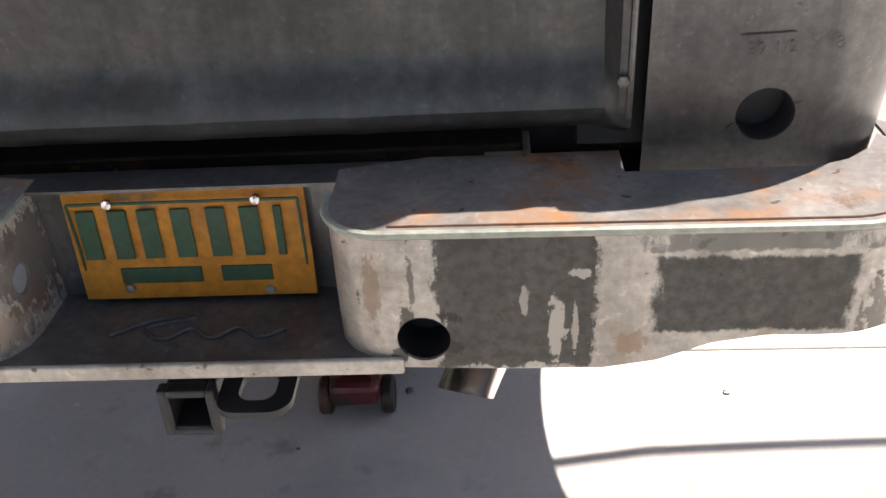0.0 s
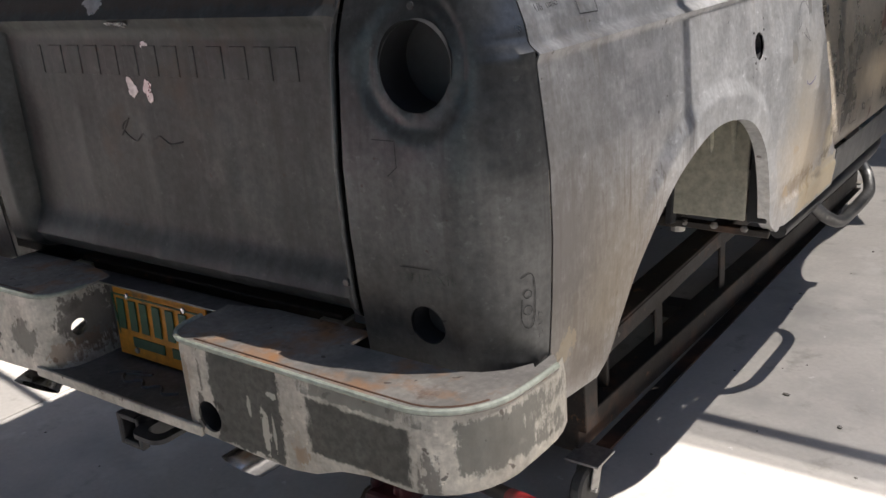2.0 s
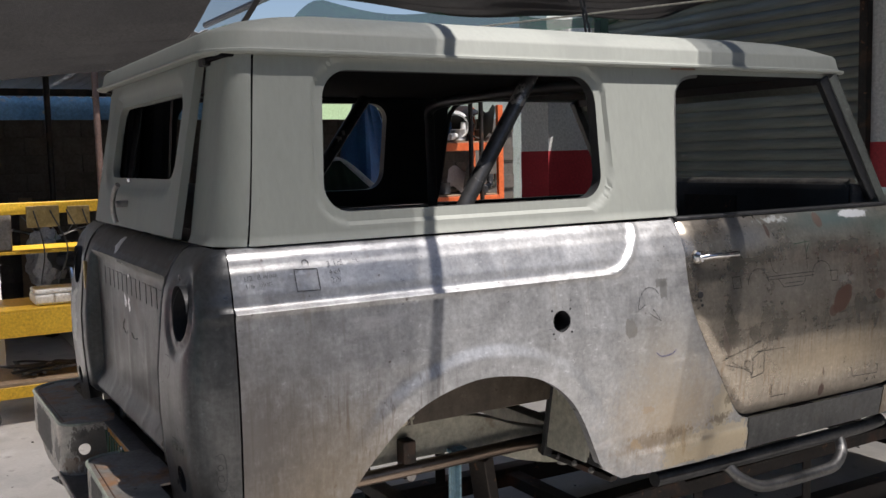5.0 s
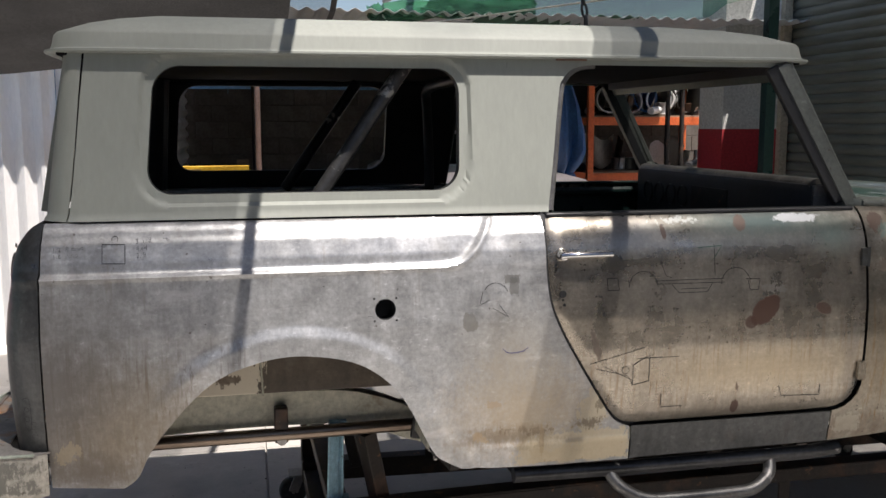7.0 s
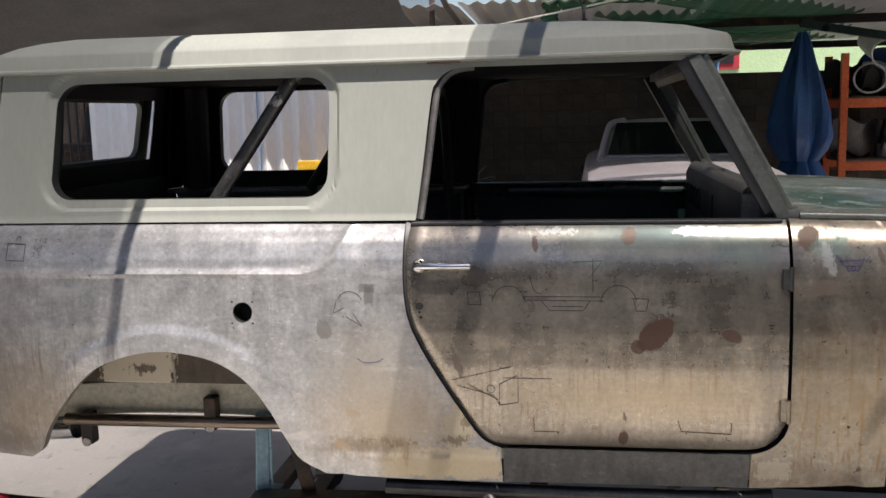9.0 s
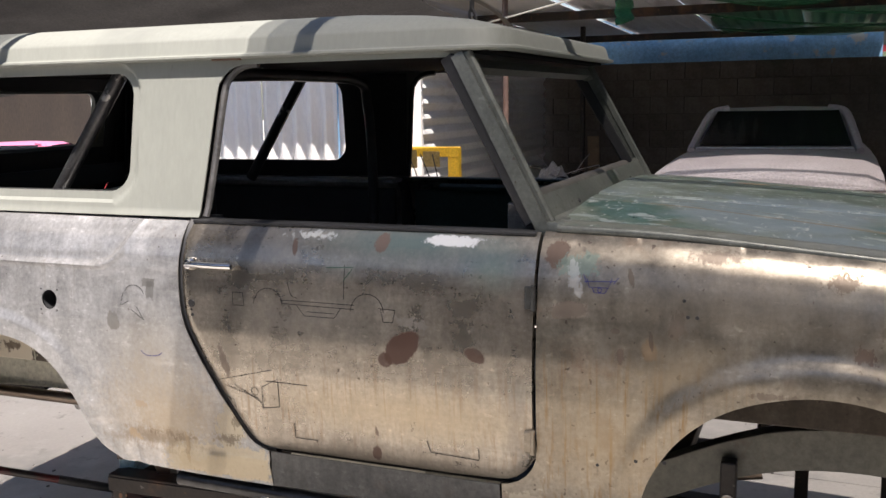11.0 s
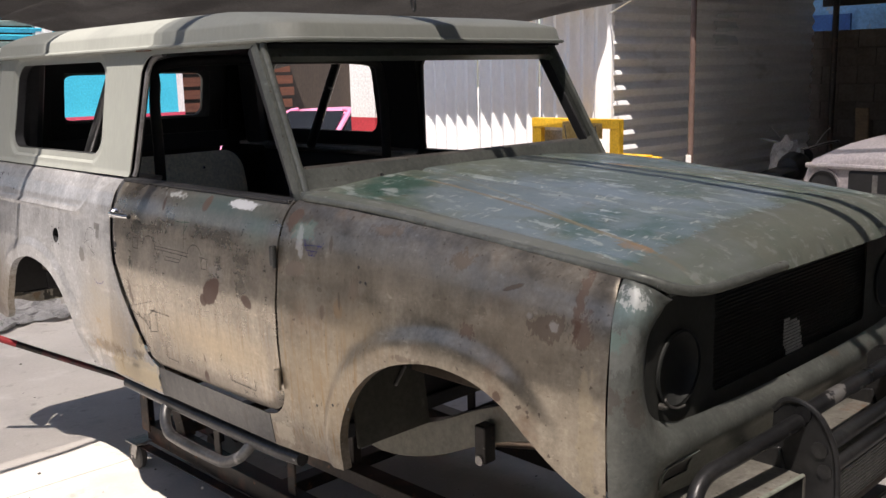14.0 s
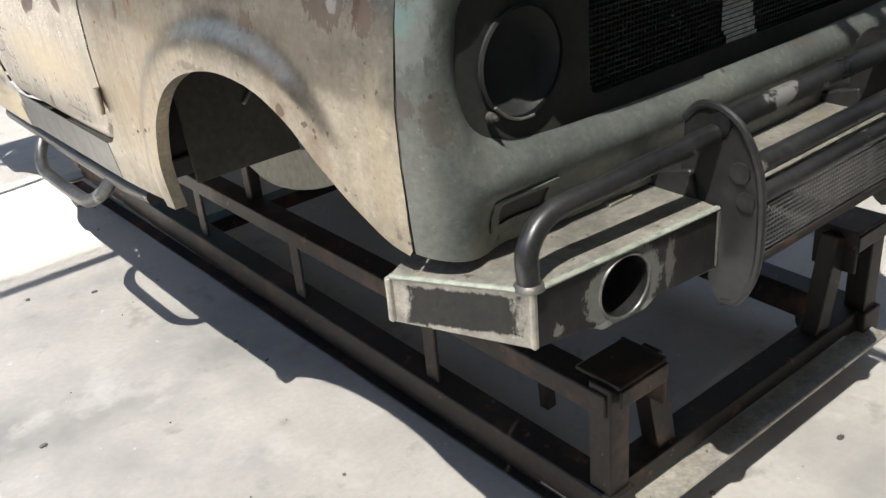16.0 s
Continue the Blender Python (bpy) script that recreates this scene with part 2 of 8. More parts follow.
# the large dark haze near y 0.12 paints the rear cloth's shade on the panel
STEEL = bare_metal("bare_steel", (0.32, 0.326, 0.330), (0.48, 0.487, 0.492), 0.35, 0.54, 0.15, 0.09, 0.035,
                   [((0.26, 0.245, 0.22), 5.0, 0.56, 0.74, 0.45, None, 0.5), ((0.64, 0.64, 0.64), 9.0, 0.58, 0.70, 0.5, (1, 0.5, 1.6), 0.0),
                    ((0.24, 0.21, 0.17), 1.0, 0.60, 0.72, 0.4, (34, 34, 1.3), 0.5)],
                   [spot(1.452, 1.285, 0.026, 0.014, SOOT, 0.85, 0, 0.3, "box"), spot(1.458, 1.262, 0.015, 0.030, SOOT, 0.85, 0, 0.3, "box"), spot(1.321, 1.16, 0.024, 0.032, SOOT, 0.85, 15, 0.3),
                    spot(1.68, 0.732, 0.165, 0.036, (0.47, 0.33, 0.16), 0.9, 0, 0.10, "box"), spot(1.66, 0.745, 0.19, 0.05, (0.62, 0.54, 0.38), 0.85, 0, 0.35, "box"),
                    spot(1.72, 0.86, 0.045, 0.10, (0.55, 0.49, 0.36), 0.8, -20, 0.75), spot(1.50, 0.80, 0.14, 0.035, (0.50, 0.45, 0.35), 0.55, 0, 0.8), spot(1.46, 0.812, 0.045, 0.008, (0.07, 0.05, 0.035), 0.7, -6, 2.2), spot(1.57, 0.803, 0.05, 0.010, (0.05, 0.04, 0.03), 0.8, 8, 2.4), spot(1.60, 0.775, 0.05, 0.03, (0.60, 0.55, 0.43), 0.8, 0, 1.4), spot(1.745, 0.875, 0.03, 0.06, (0.62, 0.56, 0.42), 0.85, -28, 1.0),
                    spot(1.70, 0.82, 0.045, 0.016, (0.05, 0.04, 0.035), 0.8, 0, 1.3), spot(1.755, 0.90, 0.012, 0.04, (0.06, 0.05, 0.04), 0.7, -30, 1.3), spot(1.555, 0.775, 0.008, 0.06, SAND, 0.8, 0, 0.5),
                    spot(0.30, 0.83, 0.05, 0.06, (0.36, 0.32, 0.26), 0.55, 0, 0.8), spot(0.20, 0.92, 0.012, 0.012, BROWN, 0.7), spot(1.40, 0.90, 0.03, 0.012, (0.36, 0.24, 0.13), 0.6, 0, 0.8),
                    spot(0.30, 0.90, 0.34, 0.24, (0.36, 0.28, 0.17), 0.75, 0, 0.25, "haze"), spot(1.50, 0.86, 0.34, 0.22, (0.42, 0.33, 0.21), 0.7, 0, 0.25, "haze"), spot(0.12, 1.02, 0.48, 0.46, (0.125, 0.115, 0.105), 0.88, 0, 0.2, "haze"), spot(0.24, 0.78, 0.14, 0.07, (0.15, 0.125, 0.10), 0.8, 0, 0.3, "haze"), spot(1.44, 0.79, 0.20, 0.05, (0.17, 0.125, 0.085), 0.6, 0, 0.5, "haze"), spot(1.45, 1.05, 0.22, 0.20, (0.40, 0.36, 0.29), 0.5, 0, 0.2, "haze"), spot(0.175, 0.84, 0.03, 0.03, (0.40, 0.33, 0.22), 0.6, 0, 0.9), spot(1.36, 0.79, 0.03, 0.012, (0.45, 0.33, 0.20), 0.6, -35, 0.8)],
                   drips=((0.12, 0.085, 0.058), 0.10, 0.80, 0.74, 1.20, 0.75), spots=0.735)
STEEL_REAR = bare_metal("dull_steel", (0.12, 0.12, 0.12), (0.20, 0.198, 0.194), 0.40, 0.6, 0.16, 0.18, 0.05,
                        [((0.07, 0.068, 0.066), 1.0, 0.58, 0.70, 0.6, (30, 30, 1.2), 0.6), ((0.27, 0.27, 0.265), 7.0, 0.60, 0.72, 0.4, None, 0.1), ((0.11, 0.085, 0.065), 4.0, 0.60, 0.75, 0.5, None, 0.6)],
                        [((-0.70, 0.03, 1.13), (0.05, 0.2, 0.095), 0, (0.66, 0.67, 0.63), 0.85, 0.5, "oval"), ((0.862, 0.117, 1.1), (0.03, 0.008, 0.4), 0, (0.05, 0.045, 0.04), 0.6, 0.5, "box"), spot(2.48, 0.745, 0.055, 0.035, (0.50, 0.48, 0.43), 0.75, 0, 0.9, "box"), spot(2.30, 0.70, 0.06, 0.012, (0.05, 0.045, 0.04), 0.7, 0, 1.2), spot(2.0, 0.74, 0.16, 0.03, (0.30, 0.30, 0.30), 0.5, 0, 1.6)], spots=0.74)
# corner steel: real streaks over a base darker than the side panels
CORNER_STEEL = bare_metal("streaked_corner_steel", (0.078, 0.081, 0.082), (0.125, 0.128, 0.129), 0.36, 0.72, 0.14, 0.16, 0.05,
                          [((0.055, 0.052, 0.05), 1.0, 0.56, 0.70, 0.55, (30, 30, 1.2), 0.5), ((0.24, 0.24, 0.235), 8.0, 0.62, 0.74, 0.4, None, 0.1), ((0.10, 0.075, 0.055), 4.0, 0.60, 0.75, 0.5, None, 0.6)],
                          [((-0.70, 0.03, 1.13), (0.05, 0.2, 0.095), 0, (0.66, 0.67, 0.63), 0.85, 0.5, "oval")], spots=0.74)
# stained tailgate steel; its base also carries the shade of facing away from the sun
TAIL_STEEL = bare_metal("shade_darkened_stained_steel", (0.058, 0.061, 0.060), (0.098, 0.102, 0.100), 0.42, 0.55, 0.18, 0.20, 0.05,
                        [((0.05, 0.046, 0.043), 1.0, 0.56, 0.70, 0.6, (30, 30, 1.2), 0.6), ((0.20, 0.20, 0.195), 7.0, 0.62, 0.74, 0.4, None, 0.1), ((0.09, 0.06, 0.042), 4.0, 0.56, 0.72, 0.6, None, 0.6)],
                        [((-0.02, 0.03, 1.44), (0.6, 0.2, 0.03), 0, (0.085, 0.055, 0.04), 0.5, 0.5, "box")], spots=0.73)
# door hazes: dark middle and gold bands partly paint in the reflected yard and ground
DOOR_STEEL = bare_metal("stained_banded_steel", (0.335, 0.302, 0.255), (0.46, 0.415, 0.348), 0.285, 0.86, 0.15, 0.10, 0.07,
                        [((0.23, 0.17, 0.12), 6.0, 0.60, 0.80, 0.35, None, 0.4), ((0.48, 0.44, 0.37), 9.0, 0.58, 0.80, 0.3, (1, 1, 0.6), 0.1), ((0.22, 0.30, 0.28), 3.0, 0.56, 0.80, 0.25, (1, 0.4, 2.5), 0.2),
                         ((0.16, 0.14, 0.12), 22.0, 0.68, 0.73, 0.6, None, 0.6)],
                        # teal top haze: old paint residue, deepened to dim the upper door's reflection
                        # the haze at z 0.81 darkens the door towards its lower edge
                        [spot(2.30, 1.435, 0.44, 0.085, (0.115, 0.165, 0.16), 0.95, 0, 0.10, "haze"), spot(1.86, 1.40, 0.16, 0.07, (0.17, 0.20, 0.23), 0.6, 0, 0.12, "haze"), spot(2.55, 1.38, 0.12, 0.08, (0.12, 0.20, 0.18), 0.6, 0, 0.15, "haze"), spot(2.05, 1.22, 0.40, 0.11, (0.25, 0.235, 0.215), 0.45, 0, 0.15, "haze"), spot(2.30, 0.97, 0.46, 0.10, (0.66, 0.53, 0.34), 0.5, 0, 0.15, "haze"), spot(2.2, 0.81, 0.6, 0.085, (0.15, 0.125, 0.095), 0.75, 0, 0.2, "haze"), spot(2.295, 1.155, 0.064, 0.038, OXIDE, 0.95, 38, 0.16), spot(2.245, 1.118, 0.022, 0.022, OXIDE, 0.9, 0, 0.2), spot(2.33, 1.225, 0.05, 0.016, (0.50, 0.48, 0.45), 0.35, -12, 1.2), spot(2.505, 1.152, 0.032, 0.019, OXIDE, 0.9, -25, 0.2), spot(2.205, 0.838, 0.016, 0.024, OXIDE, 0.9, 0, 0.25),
                         spot(2.22, 1.432, 0.021, 0.028, (0.17, 0.105, 0.08), 0.85, -20, 0.3), spot(1.952, 1.41, 0.009, 0.028, OXIDE, 0.85, 5, 0.3), spot(2.43, 1.444, 0.085, 0.015, (0.74, 0.76, 0.77), 0.97, 0, 0.5), spot(2.00, 1.443, 0.055, 0.010, (0.60, 0.62, 0.60), 0.9, 0, 1.4), spot(2.45, 1.466, 0.05, 0.008, OXIDE, 0.6, 0, 0.7),
                         spot(2.535, 1.21, 0.06, 0.05, (0.09, 0.08, 0.07), 0.5, 0, 0.6, "haze"),                          spot(1.72, 1.07, 0.012, 0.05, OXIDE, 0.5, 15, 0.7), spot(2.21, 0.905, 0.006, 0.018, OXIDE, 0.7, 10, 0.6), spot(2.62, 0.95, 0.03, 0.14, (0.17, 0.16, 0.15), 0.22, 0, 0.5), spot(2.63, 1.33, 0.03, 0.09, (0.17, 0.15, 0.14), 0.22, 0, 0.5)],
                        drips=((0.27, 0.17, 0.09), 1.62, 2.80, 0.82, 1.16, 0.55), spots=0.72)
FENDER = bare_metal("rust_stained_steel", (0.275, 0.245, 0.20), (0.365, 0.33, 0.272), 0.36, 0.84, 0.16, 0.10, 0.06,
                    [((0.20, 0.13, 0.085), 5.0, 0.58, 0.70, 0.6, None, 0.6), ((0.47, 0.43, 0.36), 8.0, 0.58, 0.70, 0.4, None, 0.1), ((0.25, 0.28, 0.26), 3.0, 0.56, 0.80, 0.3, (1, 0.4, 2.2), 0.3),
                     ((0.12, 0.10, 0.085), 20.0, 0.66, 0.72, 0.6, None, 0.6)],
                    [spot(2.86, 0.96, 0.26, 0.20, (0.48, 0.37, 0.22), 0.38, 0, 0.2, "haze"), spot(3.20, 1.33, 0.45, 0.10, (0.20, 0.165, 0.125), 0.5, 0, 0.25, "haze"), spot(3.60, 1.25, 0.22, 0.16, (0.22, 0.18, 0.135), 0.45, 0, 0.3, "haze"), spot(3.05, 1.16, 0.20, 0.10, (0.40, 0.31, 0.19), 0.4, 0, 0.3, "haze"), spot(2.715, 1.425, 0.030, 0.036, OXIDE, 0.8, 0, 0.35), spot(2.77, 1.40, 0.05, 0.03, AQUA, 0.6, 0, 0.6), spot(2.765, 1.375, 0.016, 0.045, (0.55, 0.57, 0.57), 0.55, 10, 0.9), spot(2.75, 1.29, 0.055, 0.024, (0.14, 0.105, 0.085), 0.7, 0, 0.6),
                     spot(3.39, 1.385, 0.032, 0.020, (0.13, 0.085, 0.055), 0.6, 0, 1.3), spot(3.44, 1.225, 0.020, 0.022, OXIDE, 0.7, 0, 1.2), spot(3.745, 1.33, 0.014, 0.070, OXIDE, 0.75, 0, 1.0), spot(3.765, 1.27, 0.025, 0.04, OXIDE, 0.7, 0, 1.2),
                     spot(3.675, 1.272, 0.06, 0.030, (0.09, 0.065, 0.05), 0.75, 0, 0.8), spot(3.69, 1.275, 0.012, 0.012, PALE, 0.5, 0, 0.9), spot(3.62, 1.29, 0.008, 0.008, PALE, 0.35, 0, 0.9), spot(3.56, 1.345, 0.03, 0.006, BROWN, 0.8, 20, 0.5),
                     spot(2.955, 1.20, 0.020, 0.030, (0.26, 0.17, 0.09), 0.6, 0, 0.5), spot(2.885, 1.185, 0.013, 0.022, OXIDE, 0.65, 0, 0.5), spot(2.96, 1.225, 0.006, 0.028, BROWN, 0.8, 8, 0.4), spot(2.905, 1.375, 0.008, 0.025, BROWN, 0.7, 15, 0.4),
                     spot(2.87, 1.245, 0.012, 0.008, BROWN, 0.7), spot(3.02, 1.27, 0.02, 0.03, OXIDE, 0.4, 0, 0.8), spot(3.10, 1.43, 0.06, 0.016, OXIDE, 0.45, 0, 0.9), spot(3.55, 1.09, 0.012, 0.012, OXIDE, 0.7),
                     spot(2.63, 0.748, 0.05, 0.03, (0.50, 0.45, 0.36), 0.7, 0, 0.5, "box"), spot(3.79, 1.05, 0.025, 0.16, (0.50, 0.42, 0.28), 0.35, 0, 0.7), spot(3.24, 1.12, 0.05, 0.008, OXIDE, 0.4, 0, 0.8)],
                    drips=((0.26, 0.155, 0.06), 2.66, 3.25, 0.72, 1.22, 0.85), spots=0.685)
PRIMER = surface("grey_green_primer", (0.245, 0.262, 0.237), (0.29, 0.308, 0.278), 1.4, 0.62, 0.06, 0.0, 0.03, 70, (1, 1, 0.3),
                 [((0.22, 0.235, 0.215), 2.5, 0.55, 0.75, 2.2, 1), ((0.20, 0.21, 0.195), 26, 0.68, 0.74, 4.1, 1)], grain_amt=0.05)
def rub(x, y, rx, ry, tint, strength=0.8, rag=0.4, shape="oval"):
    return ((x, y, 1.43), (rx, ry, 0.5), 0, tint, strength, rag, shape)


# worn primer and scuffs; the blue-grey stain paints sky reflection into the colour
HOOD = bare_metal("worn_green_primer", (0.135, 0.17, 0.135), (0.215, 0.25, 0.205), 0.36, 0.15, 0.10, 0.03, 0.05,
                  [((0.055, 0.13, 0.105), 2.4, 0.52, 0.60, 0.85, (1, 0.7, 1), 0.0), ((0.23, 0.29, 0.33), 2.0, 0.52, 0.62, 0.8, (1, 0.8, 1), 0.0), ((0.40, 0.46, 0.45), 24.0, 0.58, 0.63, 0.8, (1, 0.4, 1), 0.0),
                   ((0.52, 0.56, 0.54), 52.0, 0.61, 0.65, 0.75, (0.4, 1.0, 1), 0.0), ((0.20, 0.15, 0.09), 6.0, 0.66, 0.74, 0.5, None, 0.3)],
                  [((0.525, 3.39, 1.43), (0.008, 0.60, 0.5), -10.3, (0.27, 0.20, 0.115), 0.65, 0.4, "line"), ((0.44, 3.20, 1.43), (0.004, 0.50, 0.5), -18, (0.30, 0.27, 0.18), 0.6, 0.4, "line"), ((-0.35, 3.39, 1.43), (0.006, 0.55, 0.5), 6, (0.30, 0.20, 0.11), 0.7, 0.3, "line"), rub(0.60, 3.75, 0.02, 0.05, (0.34, 0.19, 0.085), 0.5, 0.9), ((0.0, 3.92, 1.38), (0.9, 0.12, 0.5), 0, (0.16, 0.165, 0.14), 0.75, 0.28, "box"), rub(0.735, 3.3, 0.03, 0.7, (0.17, 0.172, 0.15), 0.8, 0.4, "box"), rub(-0.735, 3.3, 0.03, 0.7, (0.17, 0.172, 0.15), 0.8, 0.4, "box")], spots=0.76)
NOSE = bare_metal("dull_green_grey_primer", (0.122, 0.134, 0.122), (0.180, 0.192, 0.174), 0.42, 0.3, 0.14, 0.06, 0.04,
                  [((0.20, 0.12, 0.075), 6.0, 0.66, 0.74, 0.6, None, 0.3), ((0.21, 0.213, 0.187), 8.0, 0.60, 0.70, 0.4, None, 0.1)],
                  [((0.81, 3.86, 1.34), (0.10, 0.09, 0.065), 0, (0.20, 0.30, 0.30), 0.7, 0.25, "haze"), ((0.79, 3.87, 1.365), (0.045, 0.04, 0.024), 0, (0.62, 0.64, 0.63), 0.75, 1.0, "oval"), ((0.835, 3.85, 1.305), (0.012, 0.03, 0.05), 0, (0.60, 0.62, 0.60), 0.7, 1.2, "oval"), ((0.83, 3.86, 1.25), (0.06, 0.05, 0.060), 0, (0.28, 0.30, 0.285), 0.4, 0.9, "oval"), ((0.84, 3.84, 1.27), (0.04, 0.04, 0.03), 0, AQUA, 0.6, 0.8, "oval"),
                   ((0.84, 3.84, 1.14), (0.03, 0.03, 0.03), 0, OXIDE, 0.4, 0.9, "oval"), ((0.80, 3.90, 1.12), (0.03, 0.03, 0.045), 0, OXIDE, 0.35, 0.9, "oval"), ((0.35, 3.98, 1.03), (0.09, 0.08, 0.012), 0, SOOT, 0.5, 0.9, "box")], spots=0.72)
FRONT_TOP = bare_metal("worn_front_top_plate", (0.24, 0.23, 0.20), (0.36, 0.345, 0.30), 0.45, 0.3, 0.2, 0.0, 0.05,
                       [((0.30, 0.15, 0.075), 9.0, 0.60, 0.72, 0.7, None, 0.8), ((0.48, 0.47, 0.43), 12.0, 0.60, 0.68, 0.5, None, 0.2), ((0.12, 0.105, 0.09), 16.0, 0.60, 0.68, 0.6, None, 0.6)], spots=0.70)
WHEELHOUSE = bare_metal("brown_undercoat", (0.075, 0.06, 0.045), (0.13, 0.105, 0.08), 0.6, 0.1, 0.2, 0.15, 0.05,
                        [((0.20, 0.18, 0.14), 8.0, 0.60, 0.72, 0.5, None, 0.3)],
                        [((s, 0.58, 0.96), (0.1, 0.13, 0.065), 0, (0.66, 0.60, 0.48), 0.95, 0.3, "box") for s in (0.60, -0.60)] + [((s, 0.60, 0.955), (0.1, 0.05, 0.02), 0, (0.10, 0.07, 0.05), 0.9, 1.0, "oval") for s in (0.60, -0.60)], spots=0.70)
DARK = surface("black_interior_paint", (0.018, 0.019, 0.021), (0.034, 0.035, 0.037), 3, 0.5, 0.1, 0, 0.04, 60, grain_amt=0.2)
LINER = surface("black_felt_liner", (0.006, 0.006, 0.007), (0.011, 0.011, 0.012), 3, 0.95, 0.03, 0, 0.1, 90, grain_amt=0.2)
LINER.node_tree.nodes["Principled BSDF"].inputs["Specular IOR Level"].default_value = 0.1
RECESS = surface("matt_black_recess_paint", (0.034, 0.036, 0.032), (0.054, 0.056, 0.05), 5, 0.75, 0.08, 0, 0.05, 60, grain_amt=0.2)
BUCKET = surface("faded_black_bucket_paint", (0.018, 0.020, 0.019), (0.034, 0.037, 0.035), 8, 0.6, 0.08, 0, 0.05, 60, grain_amt=0.2)
MESH_WIRE = surface("grey_wire", (0.035, 0.038, 0.034), (0.06, 0.063, 0.058), 9, 0.5, 0.1, 0.4, 0, 60)
GREEN_IN = surface("dark_green_inner_paint", (0.012, 0.03, 0.028), (0.02, 0.045, 0.04), 3, 0.3, 0.1, 0, 0.02, 60)
CREAM = surface("cream_frame_paint", (0.42, 0.41, 0.33), (0.50, 0.49, 0.40), 2.0, 0.5, 0.1, 0, 0.04, 50,
                stains=[((0.25, 0.19, 0.13), 5, 0.64, 0.74, 2.0, 1)])
JIG = surface("rusty_black_steel", (0.020, 0.018, 0.017), (0.040, 0.033, 0.028), 3, 0.5, 0.14, 0.4, 0.14, 60,
              stains=[((0.115, 0.055, 0.030), 4.5, 0.54, 0.72, 3.3, 0.2), ((0.19, 0.10, 0.055), 22, 0.64, 0.70, 1.3, 0.2), ((0.16, 0.15, 0.14), 34, 0.69, 0.72, 6.3, 0.2)])
BLACK = surface("black_paint", (0.02, 0.021, 0.022), (0.04, 0.04, 0.04), 3, 0.42, 0.12, 0, 0.08, 50,
                stains=[((0.35, 0.33, 0.30), 9, 0.70, 0.74, 1.0, 1)])
TUBE = surface("worn_black_tube", (0.035, 0.036, 0.038), (0.10, 0.10, 0.10), 2.5, 0.35, 0.1, 0.6, 0.05, 50,
               stains=[((0.42, 0.41, 0.39), 9, 0.62, 0.65, 4.0, 1)])
CHROME = surface("chrome", (0.75, 0.75, 0.76), (0.82, 0.82, 0.83), 3, 0.13, 0.04, 1.0, 0.01, 60, grain_amt=0.03)
STEP_TUBE = surface("dull_step_tube", (0.10, 0.10, 0.098), (0.20, 0.20, 0.195), 6, 0.42, 0.12, 0.75, 0.05, 60, grain_amt=0.2, stains=[((0.42, 0.41, 0.39), 7, 0.60, 0.66, 1.0, 0.6), ((0.12, 0.08, 0.055), 12, 0.62, 0.70, 5.0, 0.3)])
POLISHED = surface("polished_tube", (0.42, 0.42, 0.42), (0.6, 0.6, 0.6), 4, 0.25, 0.06, 1.0, 0.02, 60, grain_amt=0.1)
DARK_PRIMER, SCORCH = (0.042, 0.043, 0.036), (0.04, 0.033, 0.028)


def scrape(x, z, rx, rz, tint, strength=0.95, rag=0.12, shape="box", y=-0.10):
    return ((x, y, z), (rx, 0.2, rz), 0, tint, strength, rag, shape)


